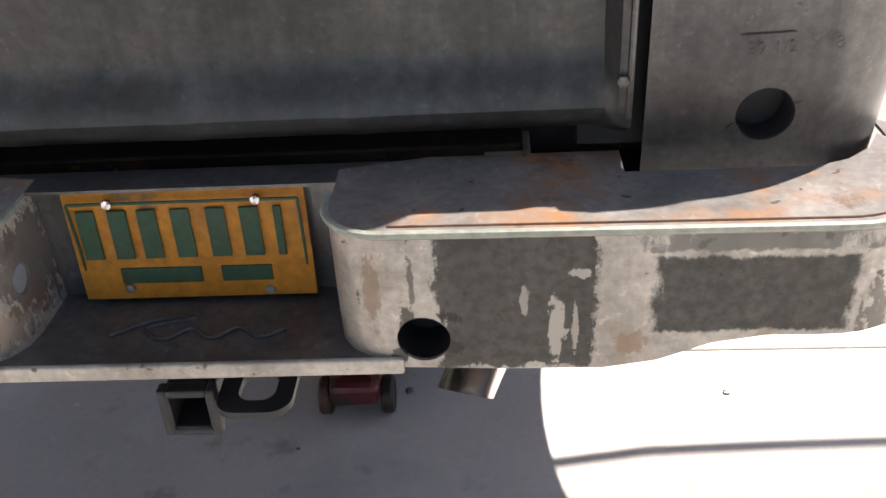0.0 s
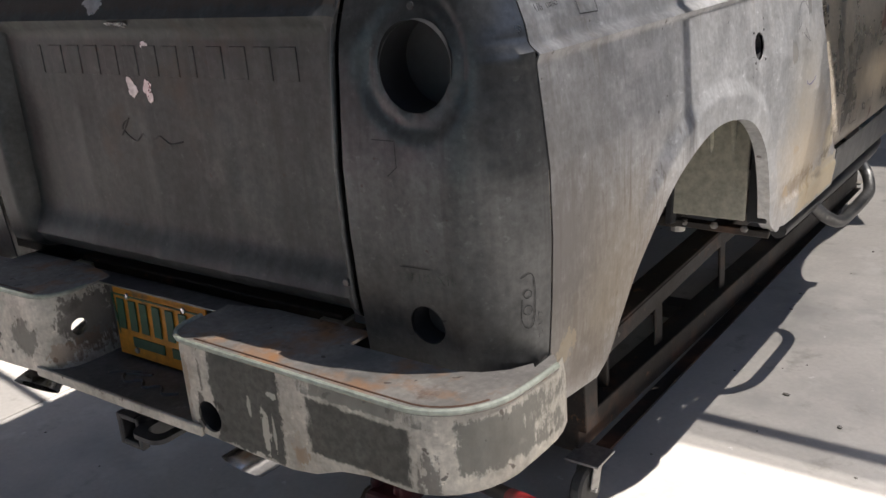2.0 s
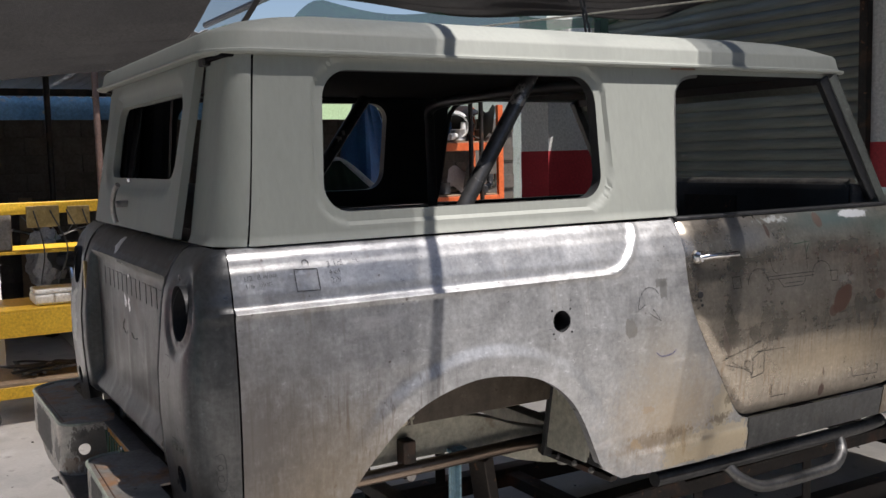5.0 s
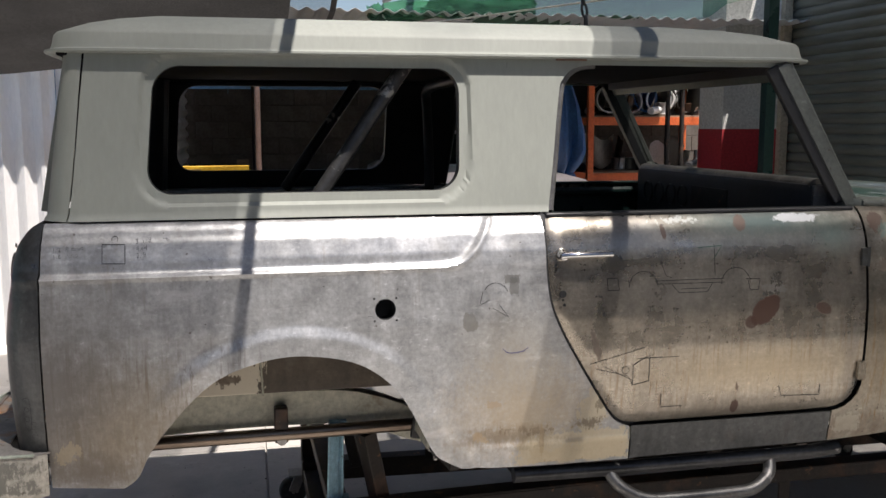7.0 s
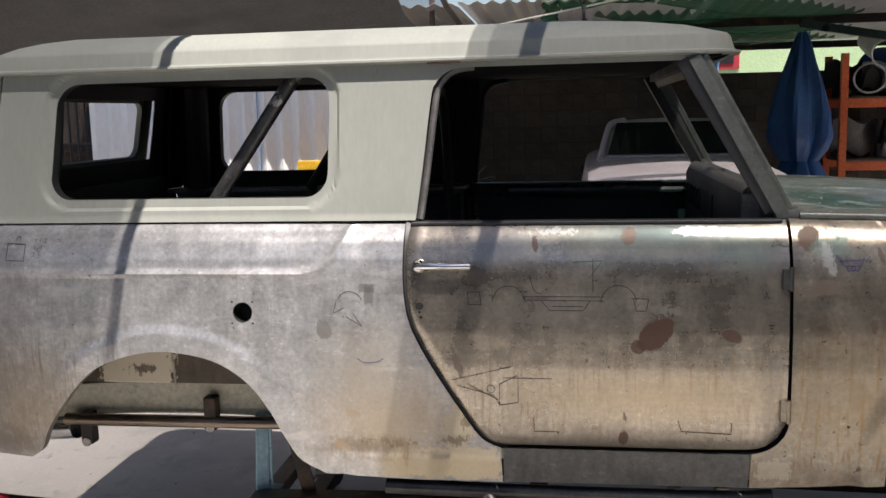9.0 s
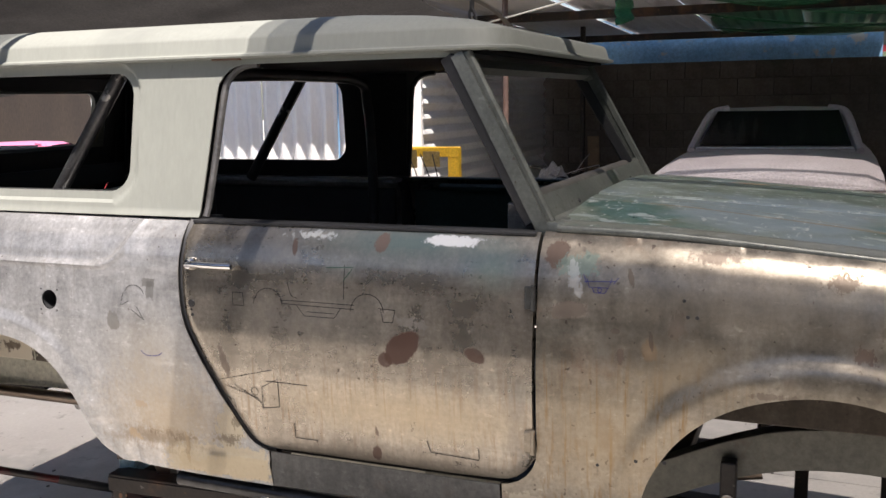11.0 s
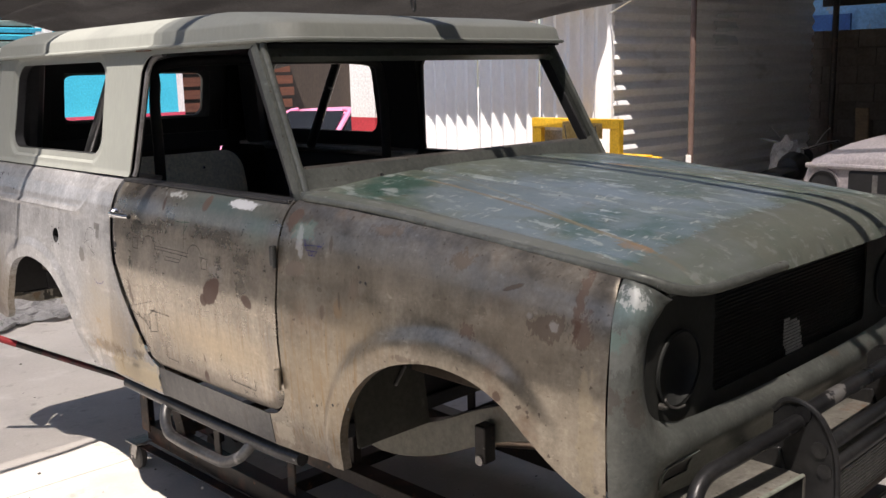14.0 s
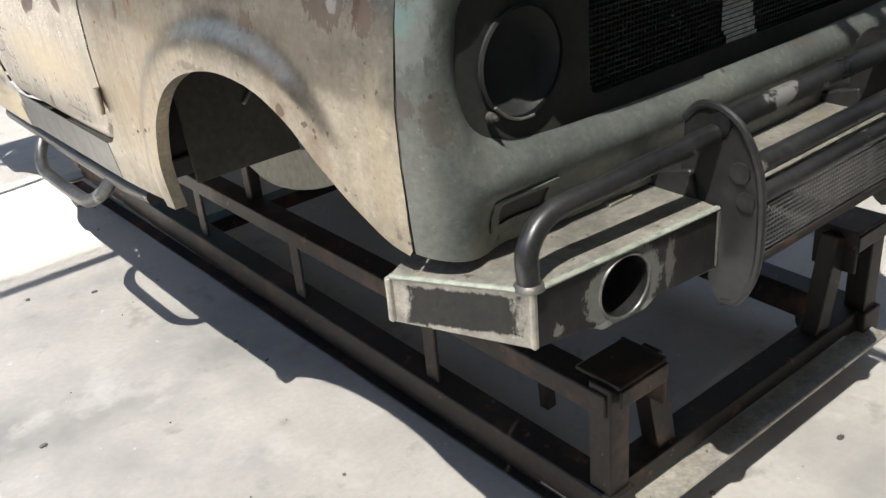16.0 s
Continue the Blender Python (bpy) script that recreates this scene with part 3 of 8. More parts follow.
BUMPER_ARGS = dict(a=(0.40, 0.375, 0.32), b=(0.58, 0.55, 0.485), rough=0.48, metal=0.45, mottle=0.22, streak=0.14, brush=0.05, dents=0.12, spots=0.69,
                   stains=[((0.27, 0.17, 0.09), 9.0, 0.58, 0.72, 0.5, (1, 1, 0.4), 0.6), ((0.20, 0.185, 0.16), 14.0, 0.56, 0.70, 0.6, None, 0.6), ((0.60, 0.585, 0.53), 11.0, 0.60, 0.70, 0.5, (1, 1, 0.5), 0.2)])
BUMPER = bare_metal("scraped_bumper_steel", **BUMPER_ARGS)
BUMPER_FACE = bare_metal("scraped_bumper_face", **BUMPER_ARGS, marks=[
    scrape(0.402, 0.764, 0.088, 0.092, DARK_PRIMER, 0.94, 0.12), scrape(0.660, 0.768, 0.108, 0.050, DARK_PRIMER, 0.94, 0.10), scrape(0.66, 0.836, 0.118, 0.012, (0.17, 0.168, 0.145), 0.8, 0.4), scrape(0.865, 0.79, 0.030, 0.045, (0.13, 0.13, 0.11), 0.8, 0.3),
    scrape(0.446, 0.728, 0.009, 0.052, (0.50, 0.47, 0.40), 0.95, 0.9, "oval"), scrape(0.468, 0.72, 0.004, 0.036, (0.46, 0.43, 0.36), 0.9, 1.0, "oval"), scrape(0.410, 0.765, 0.004, 0.02, (0.46, 0.44, 0.38), 0.8, 1.2, "oval"), scrape(0.470, 0.80, 0.012, 0.006, (0.50, 0.48, 0.42), 0.9, 0.8, "oval"),
    scrape(0.522, 0.70, 0.012, 0.05, (0.36, 0.30, 0.23), 0.5, 0.9, "oval"), scrape(0.285, 0.80, 0.004, 0.04, SCORCH, 0.7, 1.2, "oval"), scrape(-0.188, 0.775, 0.02, 0.07, SCORCH, 0.75, 0.8, "oval", -0.03), scrape(-0.21, 0.72, 0.03, 0.03, (0.22, 0.14, 0.09), 0.6, 0.9, "oval", -0.05),
    scrape(0.28, 0.735, 0.012, 0.022, SCORCH, 0.85, 0.9, "oval"), scrape(0.325, 0.742, 0.012, 0.012, SCORCH, 0.85, 0.9, "oval"), scrape(0.33, 0.70, 0.012, 0.012, SCORCH, 0.85, 0.9, "oval"), scrape(0.265, 0.69, 0.014, 0.012, SCORCH, 0.85, 0.9, "oval"),
    scrape(0.24, 0.77, 0.010, 0.045, (0.25, 0.16, 0.09), 0.6, 0.9, "oval"), scrape(0.795, 0.745, 0.016, 0.035, SCORCH, 0.6, 1.0, "oval"), scrape(0.53, 0.70, 0.018, 0.02, (0.30, 0.19, 0.10), 0.6, 0.9, "oval"),
    scrape(-0.55, 0.767, 0.15, 0.067, DARK_PRIMER, 0.9, 0.2), scrape(-0.81, 0.775, 0.05, 0.05, DARK_PRIMER, 0.85, 0.25), scrape(-0.30, 0.75, 0.05, 0.04, (0.10, 0.09, 0.075), 0.7, 0.7, "oval")])
FRONT_FACE = bare_metal("worn_black_bumper_paint", **{**BUMPER_ARGS, "b": (0.44, 0.425, 0.39)}, marks=[
    ((x, 3.92, 0.808), (0.053, 0.095, 0.036), 0, (0.022, 0.022, 0.022), 0.97, 0.16, "box") for x in (0.805, -0.805)])
PLATE_FRONT = bare_metal("chipped_black_plate", (0.020, 0.020, 0.020), (0.036, 0.036, 0.035), 0.42, 0.25, 0.2, 0.1, 0.05,
                         [((0.16, 0.155, 0.14), 14.0, 0.66, 0.70, 0.7, None, 0.2), ((0.10, 0.065, 0.045), 9.0, 0.62, 0.72, 0.5, None, 0.6)],
                         [m for x in (0.54, -0.54) for m in (((x, 4.03, 0.788), (0.088, 0.1, 0.074), 0, (0.24, 0.24, 0.215), 0.85, 0.28, "oval"), ((x * 0.80, 4.03, 0.80), (0.012, 0.1, 0.05), 0, (0.22, 0.21, 0.18), 0.7, 0.8, "oval"),
                                                             ((x * 1.28, 4.03, 0.765), (0.012, 0.1, 0.012), 0, (0.30, 0.29, 0.26), 0.8, 0.9, "oval"), ((x, 4.03, 0.732), (0.26, 0.1, 0.006), 0, (0.34, 0.335, 0.30), 0.8, 0.4, "box"))], spots=0.74)
BUMP_TOP = bare_metal("rust_bloomed_top_plate", (0.25, 0.24, 0.225), (0.36, 0.335, 0.30), 0.48, 0.35, 0.18, 0.0, 0.05,
                      [((0.42, 0.20, 0.075), 8.0, 0.50, 0.66, 0.85, None, 0.9), ((0.13, 0.075, 0.05), 12.0, 0.60, 0.68, 0.7, None, 0.9), ((0.15, 0.17, 0.16), 4.0, 0.55, 0.65, 0.6, None, 0.6)], spots=0.70)
OLIVE_RAIL = surface("dull_olive_frame_paint", (0.14, 0.138, 0.11), (0.20, 0.195, 0.155), 3, 0.5, 0.1, 0, 0.06, 50, stains=[((0.12, 0.09, 0.065), 6, 0.60, 0.72, 2.0, 1)])
BROWN_TUBE = surface("heat_browned_tube", (0.17, 0.13, 0.10), (0.30, 0.24, 0.19), 5, 0.32, 0.08, 0.9, 0.03, 60, (1, 0.3, 1), grain_amt=0.15)
OLIVE = surface("dark_olive_primer", (0.055, 0.055, 0.045), (0.085, 0.083, 0.068), 4, 0.55, 0.08, 0, 0.1, 60,
                stains=[((0.15, 0.14, 0.115), 14, 0.66, 0.74, 2.0, 1)])
RED_DIRTY = surface("oily_red_paint", (0.05, 0.012, 0.012), (0.13, 0.016, 0.018), 6, 0.45, 0.1, 0, 0.08, 60, stains=[((0.02, 0.017, 0.016), 6, 0.48, 0.60, 2.0, 1)])
BEAD = surface("pale_green_edge_paint", (0.30, 0.33, 0.27), (0.42, 0.45, 0.38), 6, 0.5, 0.1, 0, 0.1, 60)
RUST = surface("red_oxide", (0.125, 0.072, 0.05), (0.19, 0.11, 0.075), 14, 0.55, 0.08, 0.1, 0.1, 60)
SCUFF = surface("ground_bright_spot", (0.62, 0.62, 0.62), (0.75, 0.75, 0.75), 9, 0.3, 0.1, 0.8, 0.1, 60)
SMUDGE = surface("dark_smudge", (0.13, 0.125, 0.115), (0.22, 0.21, 0.19), 12, 0.5, 0.1, 0.6, 0.05, 60)
TEAL = surface("teal_old_paint", (0.16, 0.26, 0.23), (0.26, 0.34, 0.31), 9, 0.45, 0.1, 0.4, 0.05, 60)
INK = surface("marker_ink", (0.016, 0.016, 0.018), (0.028, 0.028, 0.032), 9, 0.6, 0.1, 0, 0, 60)
BLUE_INK = surface("blue_marker_ink", (0.03, 0.03, 0.16), (0.05, 0.05, 0.22), 9, 0.6, 0.1, 0, 0, 60)
GREEN_INK = surface("green_marker_ink", (0.02, 0.10, 0.07), (0.03, 0.14, 0.09), 9, 0.6, 0.1, 0, 0, 60)
SAGE_INK = surface("dull_green_marker_ink", (0.045, 0.06, 0.05), (0.06, 0.085, 0.07), 9, 0.6, 0.1, 0, 0, 60)
PLATE_Y = surface("amber_plate_paint", (0.44, 0.175, 0.01), (0.55, 0.23, 0.016), 9, 0.5, 0.1, 0, 0.1, 60,
                  stains=[((0.22, 0.12, 0.04), 14, 0.66, 0.74, 2.0, 1)])
PLATE_G = surface("dark_green_plate_ink", (0.015, 0.06, 0.03), (0.02, 0.08, 0.04), 9, 0.5, 0.1, 0, 0, 60)
RED = surface("red_jack_paint", (0.22, 0.012, 0.016), (0.36, 0.025, 0.03), 5, 0.4, 0.1, 0, 0.08, 60,
              stains=[((0.04, 0.022, 0.022), 7, 0.54, 0.64, 2.0, 1)])
RUBBER = surface("grey_rubber", (0.04, 0.04, 0.04), (0.07, 0.068, 0.065), 9, 0.7, 0.1, 0, 0.1, 60)
CASTER = surface("worn_zinc", (0.28, 0.27, 0.26), (0.42, 0.41, 0.39), 9, 0.45, 0.1, 0.8, 0.1, 60)
PALE_BLUE = surface("pale_blue_paint", (0.22, 0.38, 0.46), (0.32, 0.48, 0.55), 7, 0.5, 0.1, 0, 0.1, 60,
                    stains=[((0.12, 0.10, 0.09), 12, 0.62, 0.7, 2.0, 1)])
SEAT = surface("cream_seat_back", (0.74, 0.68, 0.50), (0.82, 0.76, 0.58), 4, 0.6, 0.1, 0, 0.05, 60)
CONCRETE = surface("concrete", (0.41, 0.39, 0.36), (0.53, 0.51, 0.475), 0.9, 0.75, 0.1, 0, 0.07, 55,
                   stains=[((0.30, 0.295, 0.28), 1.3, 0.53, 0.74, 2.0, 1), ((0.56, 0.545, 0.515), 3.2, 0.58, 0.74, 8.0, 1), ((0.33, 0.315, 0.285), 9, 0.60, 0.72, 3.0, 1), ((0.20, 0.18, 0.155), 26, 0.70, 0.74, 5.0, 1), ((0.62, 0.61, 0.59), 17, 0.69, 0.73, 11.0, 1)], grain_amt=0.06)
WHITE_CORR = surface("white_corrugated_sheet", (0.80, 0.81, 0.82), (0.88, 0.88, 0.88), 1.2, 0.5, 0.1, 0.1, 0.01, 50, (1, 1, 0.3),
                     [((0.52, 0.49, 0.46), 3.0, 0.64, 0.74, 3.0, 1)], grain_amt=0.05)
GREY_CORR = surface("galvanised_corrugated_sheet", (0.56, 0.57, 0.585), (0.68, 0.69, 0.70), 1.2, 0.45, 0.1, 0.12, 0.03, 50, (0.4, 1, 1),
                    [((0.36, 0.34, 0.32), 3.0, 0.62, 0.76, 3.0, 0.4)], grain_amt=0.10)
YELLOW = surface("yellow_cart_paint", (0.58, 0.34, 0.02), (0.68, 0.42, 0.03), 4, 0.5, 0.1, 0, 0.06, 60,
                 stains=[((0.15, 0.10, 0.05), 8, 0.68, 0.74, 2.0, 1)])
# block and mortar are darker than concrete: the lean-to's shade is in the colour
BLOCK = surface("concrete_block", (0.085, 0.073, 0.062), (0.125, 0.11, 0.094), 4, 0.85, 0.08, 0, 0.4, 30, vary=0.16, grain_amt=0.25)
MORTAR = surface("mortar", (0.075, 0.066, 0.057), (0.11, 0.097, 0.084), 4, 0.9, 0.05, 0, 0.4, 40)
BLUE_WALL = surface("peeling_blue_paint", (0.13, 0.30, 0.50), (0.22, 0.42, 0.62), 2.0, 0.7, 0.1, 0, 0.2, 30,
                    stains=[((0.38, 0.38, 0.36), 5, 0.60, 0.66, 2.0, 1)])
GREEN_WALL = surface("pale_green_render", (0.38, 0.52, 0.29), (0.46, 0.60, 0.35), 1, 0.8, 0.1, 0, 0.1, 40)
WHITE_WALL = surface("white_wall_paint", (0.58, 0.58, 0.56), (0.68, 0.68, 0.66), 1.2, 0.7, 0.1, 0, 0.15, 40,
                     stains=[((0.36, 0.33, 0.30), 4, 0.66, 0.74, 2.0, 1)])
RED_WALL = surface("red_wall_band", (0.36, 0.025, 0.035), (0.46, 0.04, 0.05), 2, 0.6, 0.1, 0, 0.15, 40,
                   stains=[((0.45, 0.35, 0.33), 9, 0.70, 0.74, 2.0, 1)])
BEIGE = surface("beige_door_frame", (0.42, 0.37, 0.28), (0.50, 0.45, 0.35), 2, 0.6, 0.1, 0, 0.1, 40)
ROLLER = surface("grey_green_roller_slats", (0.17, 0.185, 0.165), (0.22, 0.235, 0.21), 2, 0.5, 0.1, 0.1, 0.05, 40, (0.2, 1, 1), vary=0.08)
BAY_WALL = surface("dark_brown_boarding", (0.035, 0.026, 0.02), (0.06, 0.045, 0.034), 1.5, 0.8, 0.1, 0, 0.2, 30, (1, 1, 0.3))
TURQ = surface("turquoise_wall_paint", (0.02, 0.42, 0.58), (0.03, 0.50, 0.66), 2, 0.6, 0.1, 0, 0.1, 40)
MAROON = surface("pink_red_wall_band", (0.50, 0.05, 0.10), (0.60, 0.08, 0.13), 2, 0.6, 0.1, 0, 0.1, 40)
CAR_GREY = surface("grey_pink_primer", (0.46, 0.42, 0.43), (0.54, 0.50, 0.51), 2, 0.55, 0.08, 0, 0.05, 60)
CAR_WHITE = surface("cream_car_paint", (0.62, 0.60, 0.55), (0.70, 0.68, 0.63), 2, 0.4, 0.08, 0, 0.03, 60)
CAR_PINK = surface("pink_car_paint", (0.62, 0.20, 0.34), (0.70, 0.26, 0.40), 2, 0.35, 0.08, 0, 0.03, 60)
TARP_BLUE = surface("blue_tarpaulin", (0.015, 0.07, 0.22), (0.03, 0.12, 0.32), 3, 0.5, 0.1, 0, 0.2, 40)
ORANGE = surface("orange_rack_paint", (0.55, 0.10, 0.025), (0.66, 0.15, 0.04), 4, 0.5, 0.1, 0, 0.1, 40)
WHITE_PART = surface("white_body_panels", (0.6, 0.6, 0.58), (0.74, 0.74, 0.72), 4, 0.4, 0.1, 0, 0.05, 40)
WOOD = surface("weathered_boards", (0.20, 0.14, 0.09), (0.30, 0.22, 0.14), 3, 0.7, 0.1, 0, 0.2, 40, (1, 1, 6))
RED_TIMBER = surface("red_brown_timber", (0.16, 0.055, 0.028), (0.27, 0.10, 0.05), 2.5, 0.6, 0.1, 0, 0.15, 40, (0.4, 1, 5))
ROPE = surface("pale_rope", (0.5, 0.48, 0.42), (0.6, 0.58, 0.5), 9, 0.8, 0.1, 0, 0.1, 60)
BRASS = surface("brass_hinge", (0.35, 0.25, 0.10), (0.5, 0.38, 0.18), 9, 0.4, 0.1, 0.8, 0.1, 60)
DIM = surface("dark_reflected_wall", (0.07, 0.07, 0.07), (0.12, 0.12, 0.117), 1, 0.8, 0.1, 0, 0.2, 30)
CLEAR_SHEET = surface("clear_corrugated_plastic", (0.50, 0.54, 0.56), (0.62, 0.66, 0.68), 6, 0.2, 0.08, 0, 0.02, 50, grain_amt=0.08)
BROWN_POST = surface("brown_post_paint", (0.10, 0.065, 0.055), (0.15, 0.10, 0.085), 4, 0.5, 0.1, 0, 0.05, 50)
PLASTIC = surface("clear_grey_plastic", (0.45, 0.45, 0.45), (0.6, 0.6, 0.6), 9, 0.3, 0.1, 0, 0.1, 60)


def cloth(name, colour, see):
    """A woven shade cloth: opaque yarn with open gaps that let part of the sun straight through."""
    m = surface(name, tuple(c * 0.8 for c in colour), colour, 2.0, 0.85, 0.05, 0, 0.2, 200)
    t = m.node_tree
    bsdf, out = t.nodes["Principled BSDF"], t.nodes["Material Output"]
    gap = t.nodes.new("ShaderNodeBsdfTransparent")
    mix = t.nodes.new("ShaderNodeMixShader")
    mix.inputs["Fac"].default_value = see
    t.links.new(bsdf.outputs[0], mix.inputs[1])
    t.links.new(gap.outputs[0], mix.inputs[2])
    t.links.new(mix.outputs[0], out.inputs["Surface"])
    return m


SHADE = cloth("dark_grey_shade_cloth", (0.034, 0.033, 0.033), 0.58)
SHADE_FRONT = cloth("faded_grey_shade_cloth", (0.034, 0.033, 0.033), 0.45)
YARN = surface("dark_grey_yarn", (0.05, 0.048, 0.047), (0.075, 0.072, 0.07), 3, 0.85, 0.05, 0, 0, 60)
SHADE_GREEN = cloth("green_shade_cloth", (0.015, 0.16, 0.07), 0.30)


def pane(name, colour, rough=0.05):
    m = bpy.data.materials.new(name)
    m.use_nodes = True
    b = m.node_tree.nodes["Principled BSDF"]
    b.inputs["Base Color"].default_value = (*colour, 1)
    b.inputs["Roughness"].default_value = rough
    return m


GLASS = pane("dark_window_glass", (0.02, 0.022, 0.024))


# ---- mesh helpers ----
def thing(name, label, category, at=(0, 0, 0), turn=0.0, group="", kind=""):
    ob = new(name)
    ob.empty_display_size = 0.1
    ob.matrix_world = pose(*at, 0, 0, turn)
    return tagged(ob, label, category, group, kind)


def part(name, bm, material, parent=None, label="", smooth=False):
    """Links a bmesh as one mesh object, under a thing or a part."""
    me = bpy.data.meshes.new(name)
    bmesh.ops.recalc_face_normals(bm, faces=bm.faces[:])
    bm.to_mesh(me)
    bm.free()
    return linked(name, me, material, parent, label, smooth)


def linked(name, me, material, parent=None, label="", smooth=False):
    if smooth:
        me.polygons.foreach_set("use_smooth", [True] * len(me.polygons))
        me.set_sharp_from_angle(angle=radians(38))
    me.materials.append(material)
    ob = new(name, me)
    if parent is not None:
        ob.parent = parent
    return tagged(ob, label)


def add_box(bm, size, at=(0, 0, 0), rot=(0, 0, 0), bevel=0.0):
    made = bmesh.ops.create_cube(bm, size=1.0, matrix=pose(*at, *rot) @ Matrix.Diagonal((*size, 1)))
    if bevel:
        edges = list({e for v in made["verts"] for e in v.link_edges})
        bmesh.ops.bevel(bm, geom=edges, offset=bevel, segments=2, affect="EDGES", profile=0.5)
    return bm


def box(size, at=(0, 0, 0), rot=(0, 0, 0), bevel=0.004):
    return add_box(bmesh.new(), size, at, rot, bevel)


def beam(a, b, w, h, bevel=0.003):
    """A straight bar of section w x h from a to b."""
    a, b = Vector(a), Vector(b)
    m = Matrix.Translation((a + b) / 2) @ (b - a).to_track_quat("Y", "Z").to_matrix().to_4x4()
    bm = bmesh.new()
    made = bmesh.ops.create_cube(bm, size=1.0, matrix=m @ Matrix.Diagonal((w, (b - a).length, h, 1)))
    if bevel:
        bmesh.ops.bevel(bm, geom=list({e for v in made["verts"] for e in v.link_edges}), offset=bevel, segments=1, affect="EDGES")
    return bm


def smooth_path(points, steps=8):
    """A rounded path through the points (Catmull-Rom)."""
    p = [np.array(q, float) for q in points]
    p = [2 * p[0] - p[1]] + p + [2 * p[-1] - p[-2]]
    out = []
    for i in range(1, len(p) - 2):
        for k in range(steps):
            s = k / steps
            out.append(0.5 * (2 * p[i] + (p[i + 1] - p[i - 1]) * s + (2 * p[i - 1] - 5 * p[i] + 4 * p[i + 1] - p[i + 2]) * s * s
                              + (3 * p[i] - p[i - 1] - 3 * p[i + 1] + p[i + 2]) * s ** 3))
    return out + [p[-2]]


def tube(points, r, sides=12, bm=None, caps=True):
    """A round tube along a path."""
    bm = bm or bmesh.new()
    pts = [Vector(q) for q in points]
    rings, side = [], None
    for i, q in enumerate(pts):
        way = (pts[min(i + 1, len(pts) - 1)] - pts[max(i - 1, 0)]).normalized()
        if side is None:
            side = way.orthogonal().normalized()
        side = (side - way * side.dot(way)).normalized()
        up = way.cross(side)
        rings.append([bm.verts.new(q + r * (math.cos(a) * side + math.sin(a) * up)) for a in (2 * math.pi * k / sides for k in range(sides))])
    for one, two in zip(rings, rings[1:]):
        for k in range(sides):
            bm.faces.new((one[k], one[(k + 1) % sides], two[(k + 1) % sides], two[k]))
    if caps:
        bm.faces.new(rings[0][::-1])
        bm.faces.new(rings[-1])
    return bm


def hollow(points, r, wall, sides=20):
    """An open-ended pipe with wall thickness."""
    bm = tube(points, r, sides, caps=False)
    n = len(bm.verts)
    tube(points, r - wall, sides, bm, caps=False)
    bm.verts.ensure_lookup_table()
    for ring in (0, n - sides):
        for k in range(sides):
            a, b = ring + k, ring + (k + 1) % sides
            bm.faces.new((bm.verts[a], bm.verts[b], bm.verts[n + b], bm.verts[n + a]))
    return bm


def lathe(profile, sides=28, at=(0, 0, 0), rot=(0, 0, 0), caps=True):
    """A turned shape about local z, from (radius, height) pairs."""
    bm = bmesh.new()
    rings = [[bm.verts.new((r * math.cos(2 * math.pi * k / sides), r * math.sin(2 * math.pi * k / sides), z)) for k in range(sides)] for r, z in profile]
    for one, two in zip(rings, rings[1:]):
        for k in range(sides):
            bm.faces.new((one[k], one[(k + 1) % sides], two[(k + 1) % sides], two[k]))
    if caps and profile[0][0] > 1e-4:
        bm.faces.new(rings[0][::-1])
    if caps and profile[-1][0] > 1e-4:
        bm.faces.new(rings[-1])
    bmesh.ops.remove_doubles(bm, verts=bm.verts[:], dist=1e-5)
    bm.transform(pose(*at, *rot))
    return bm


def rounded(x0, x1, y0, y1, r, n=7):
    """A closed rounded rectangle."""
    out = []
    for cx, cy, a in ((x1 - r, y0 + r, -90), (x1 - r, y1 - r, 0), (x0 + r, y1 - r, 90), (x0 + r, y0 + r, 180)):
        for k in range(n + 1):
            b = radians(a + 90 * k / n)
            out.append((cx + r * math.cos(b), cy + r * math.sin(b)))
    return out


def circle(cx, cy, r, n=24, squash=1.0):
    return [(cx + r * math.cos(2 * math.pi * k / n), cy + r * squash * math.sin(2 * math.pi * k / n)) for k in range(n)]


def densify(loop, step):
    out = []
    for (ax, ay), (bx, by) in zip(loop, loop[1:] + loop[:1]):
        n = max(1, math.ceil(math.hypot(bx - ax, by - ay) / step))
        out += [(ax + (bx - ax) * k / n, ay + (by - ay) * k / n) for k in range(n)]
    return out


def curve2(points, steps=6):
    return [tuple(q) for q in smooth_path(points, steps)]


def inside(points, loop):
    """Which points lie inside a closed loop."""
    p, q = np.asarray(points), np.asarray(loop)
    hit = np.zeros(len(p), bool)
    for (ax, ay), (bx, by) in zip(q, np.roll(q, -1, 0)):
        if ay != by:
            hit ^= ((ay > p[:, 1]) != (by > p[:, 1])) & (p[:, 0] < (bx - ax) * (p[:, 1] - ay) / (by - ay) + ax)
    return hit


def gap_to(points, loop, closed=True):
    """The distance of points from a polyline."""
    p, q = np.asarray(points, float), np.asarray(loop, float)
    ends = np.roll(q, -1, 0) if closed else q[1:]
    q = q if closed else q[:-1]
    best = np.full(len(p), 1e9)
    for a, b in zip(q, ends):
        ab = b - a
        s = np.clip(((p - a) @ ab) / max(ab @ ab, 1e-12), 0, 1)
        best = np.minimum(best, np.hypot(*(p - a - s[:, None] * ab).T))
    return best


def ease(v):
    v = np.clip(v, 0, 1)
    return v * v * (3 - 2 * v)


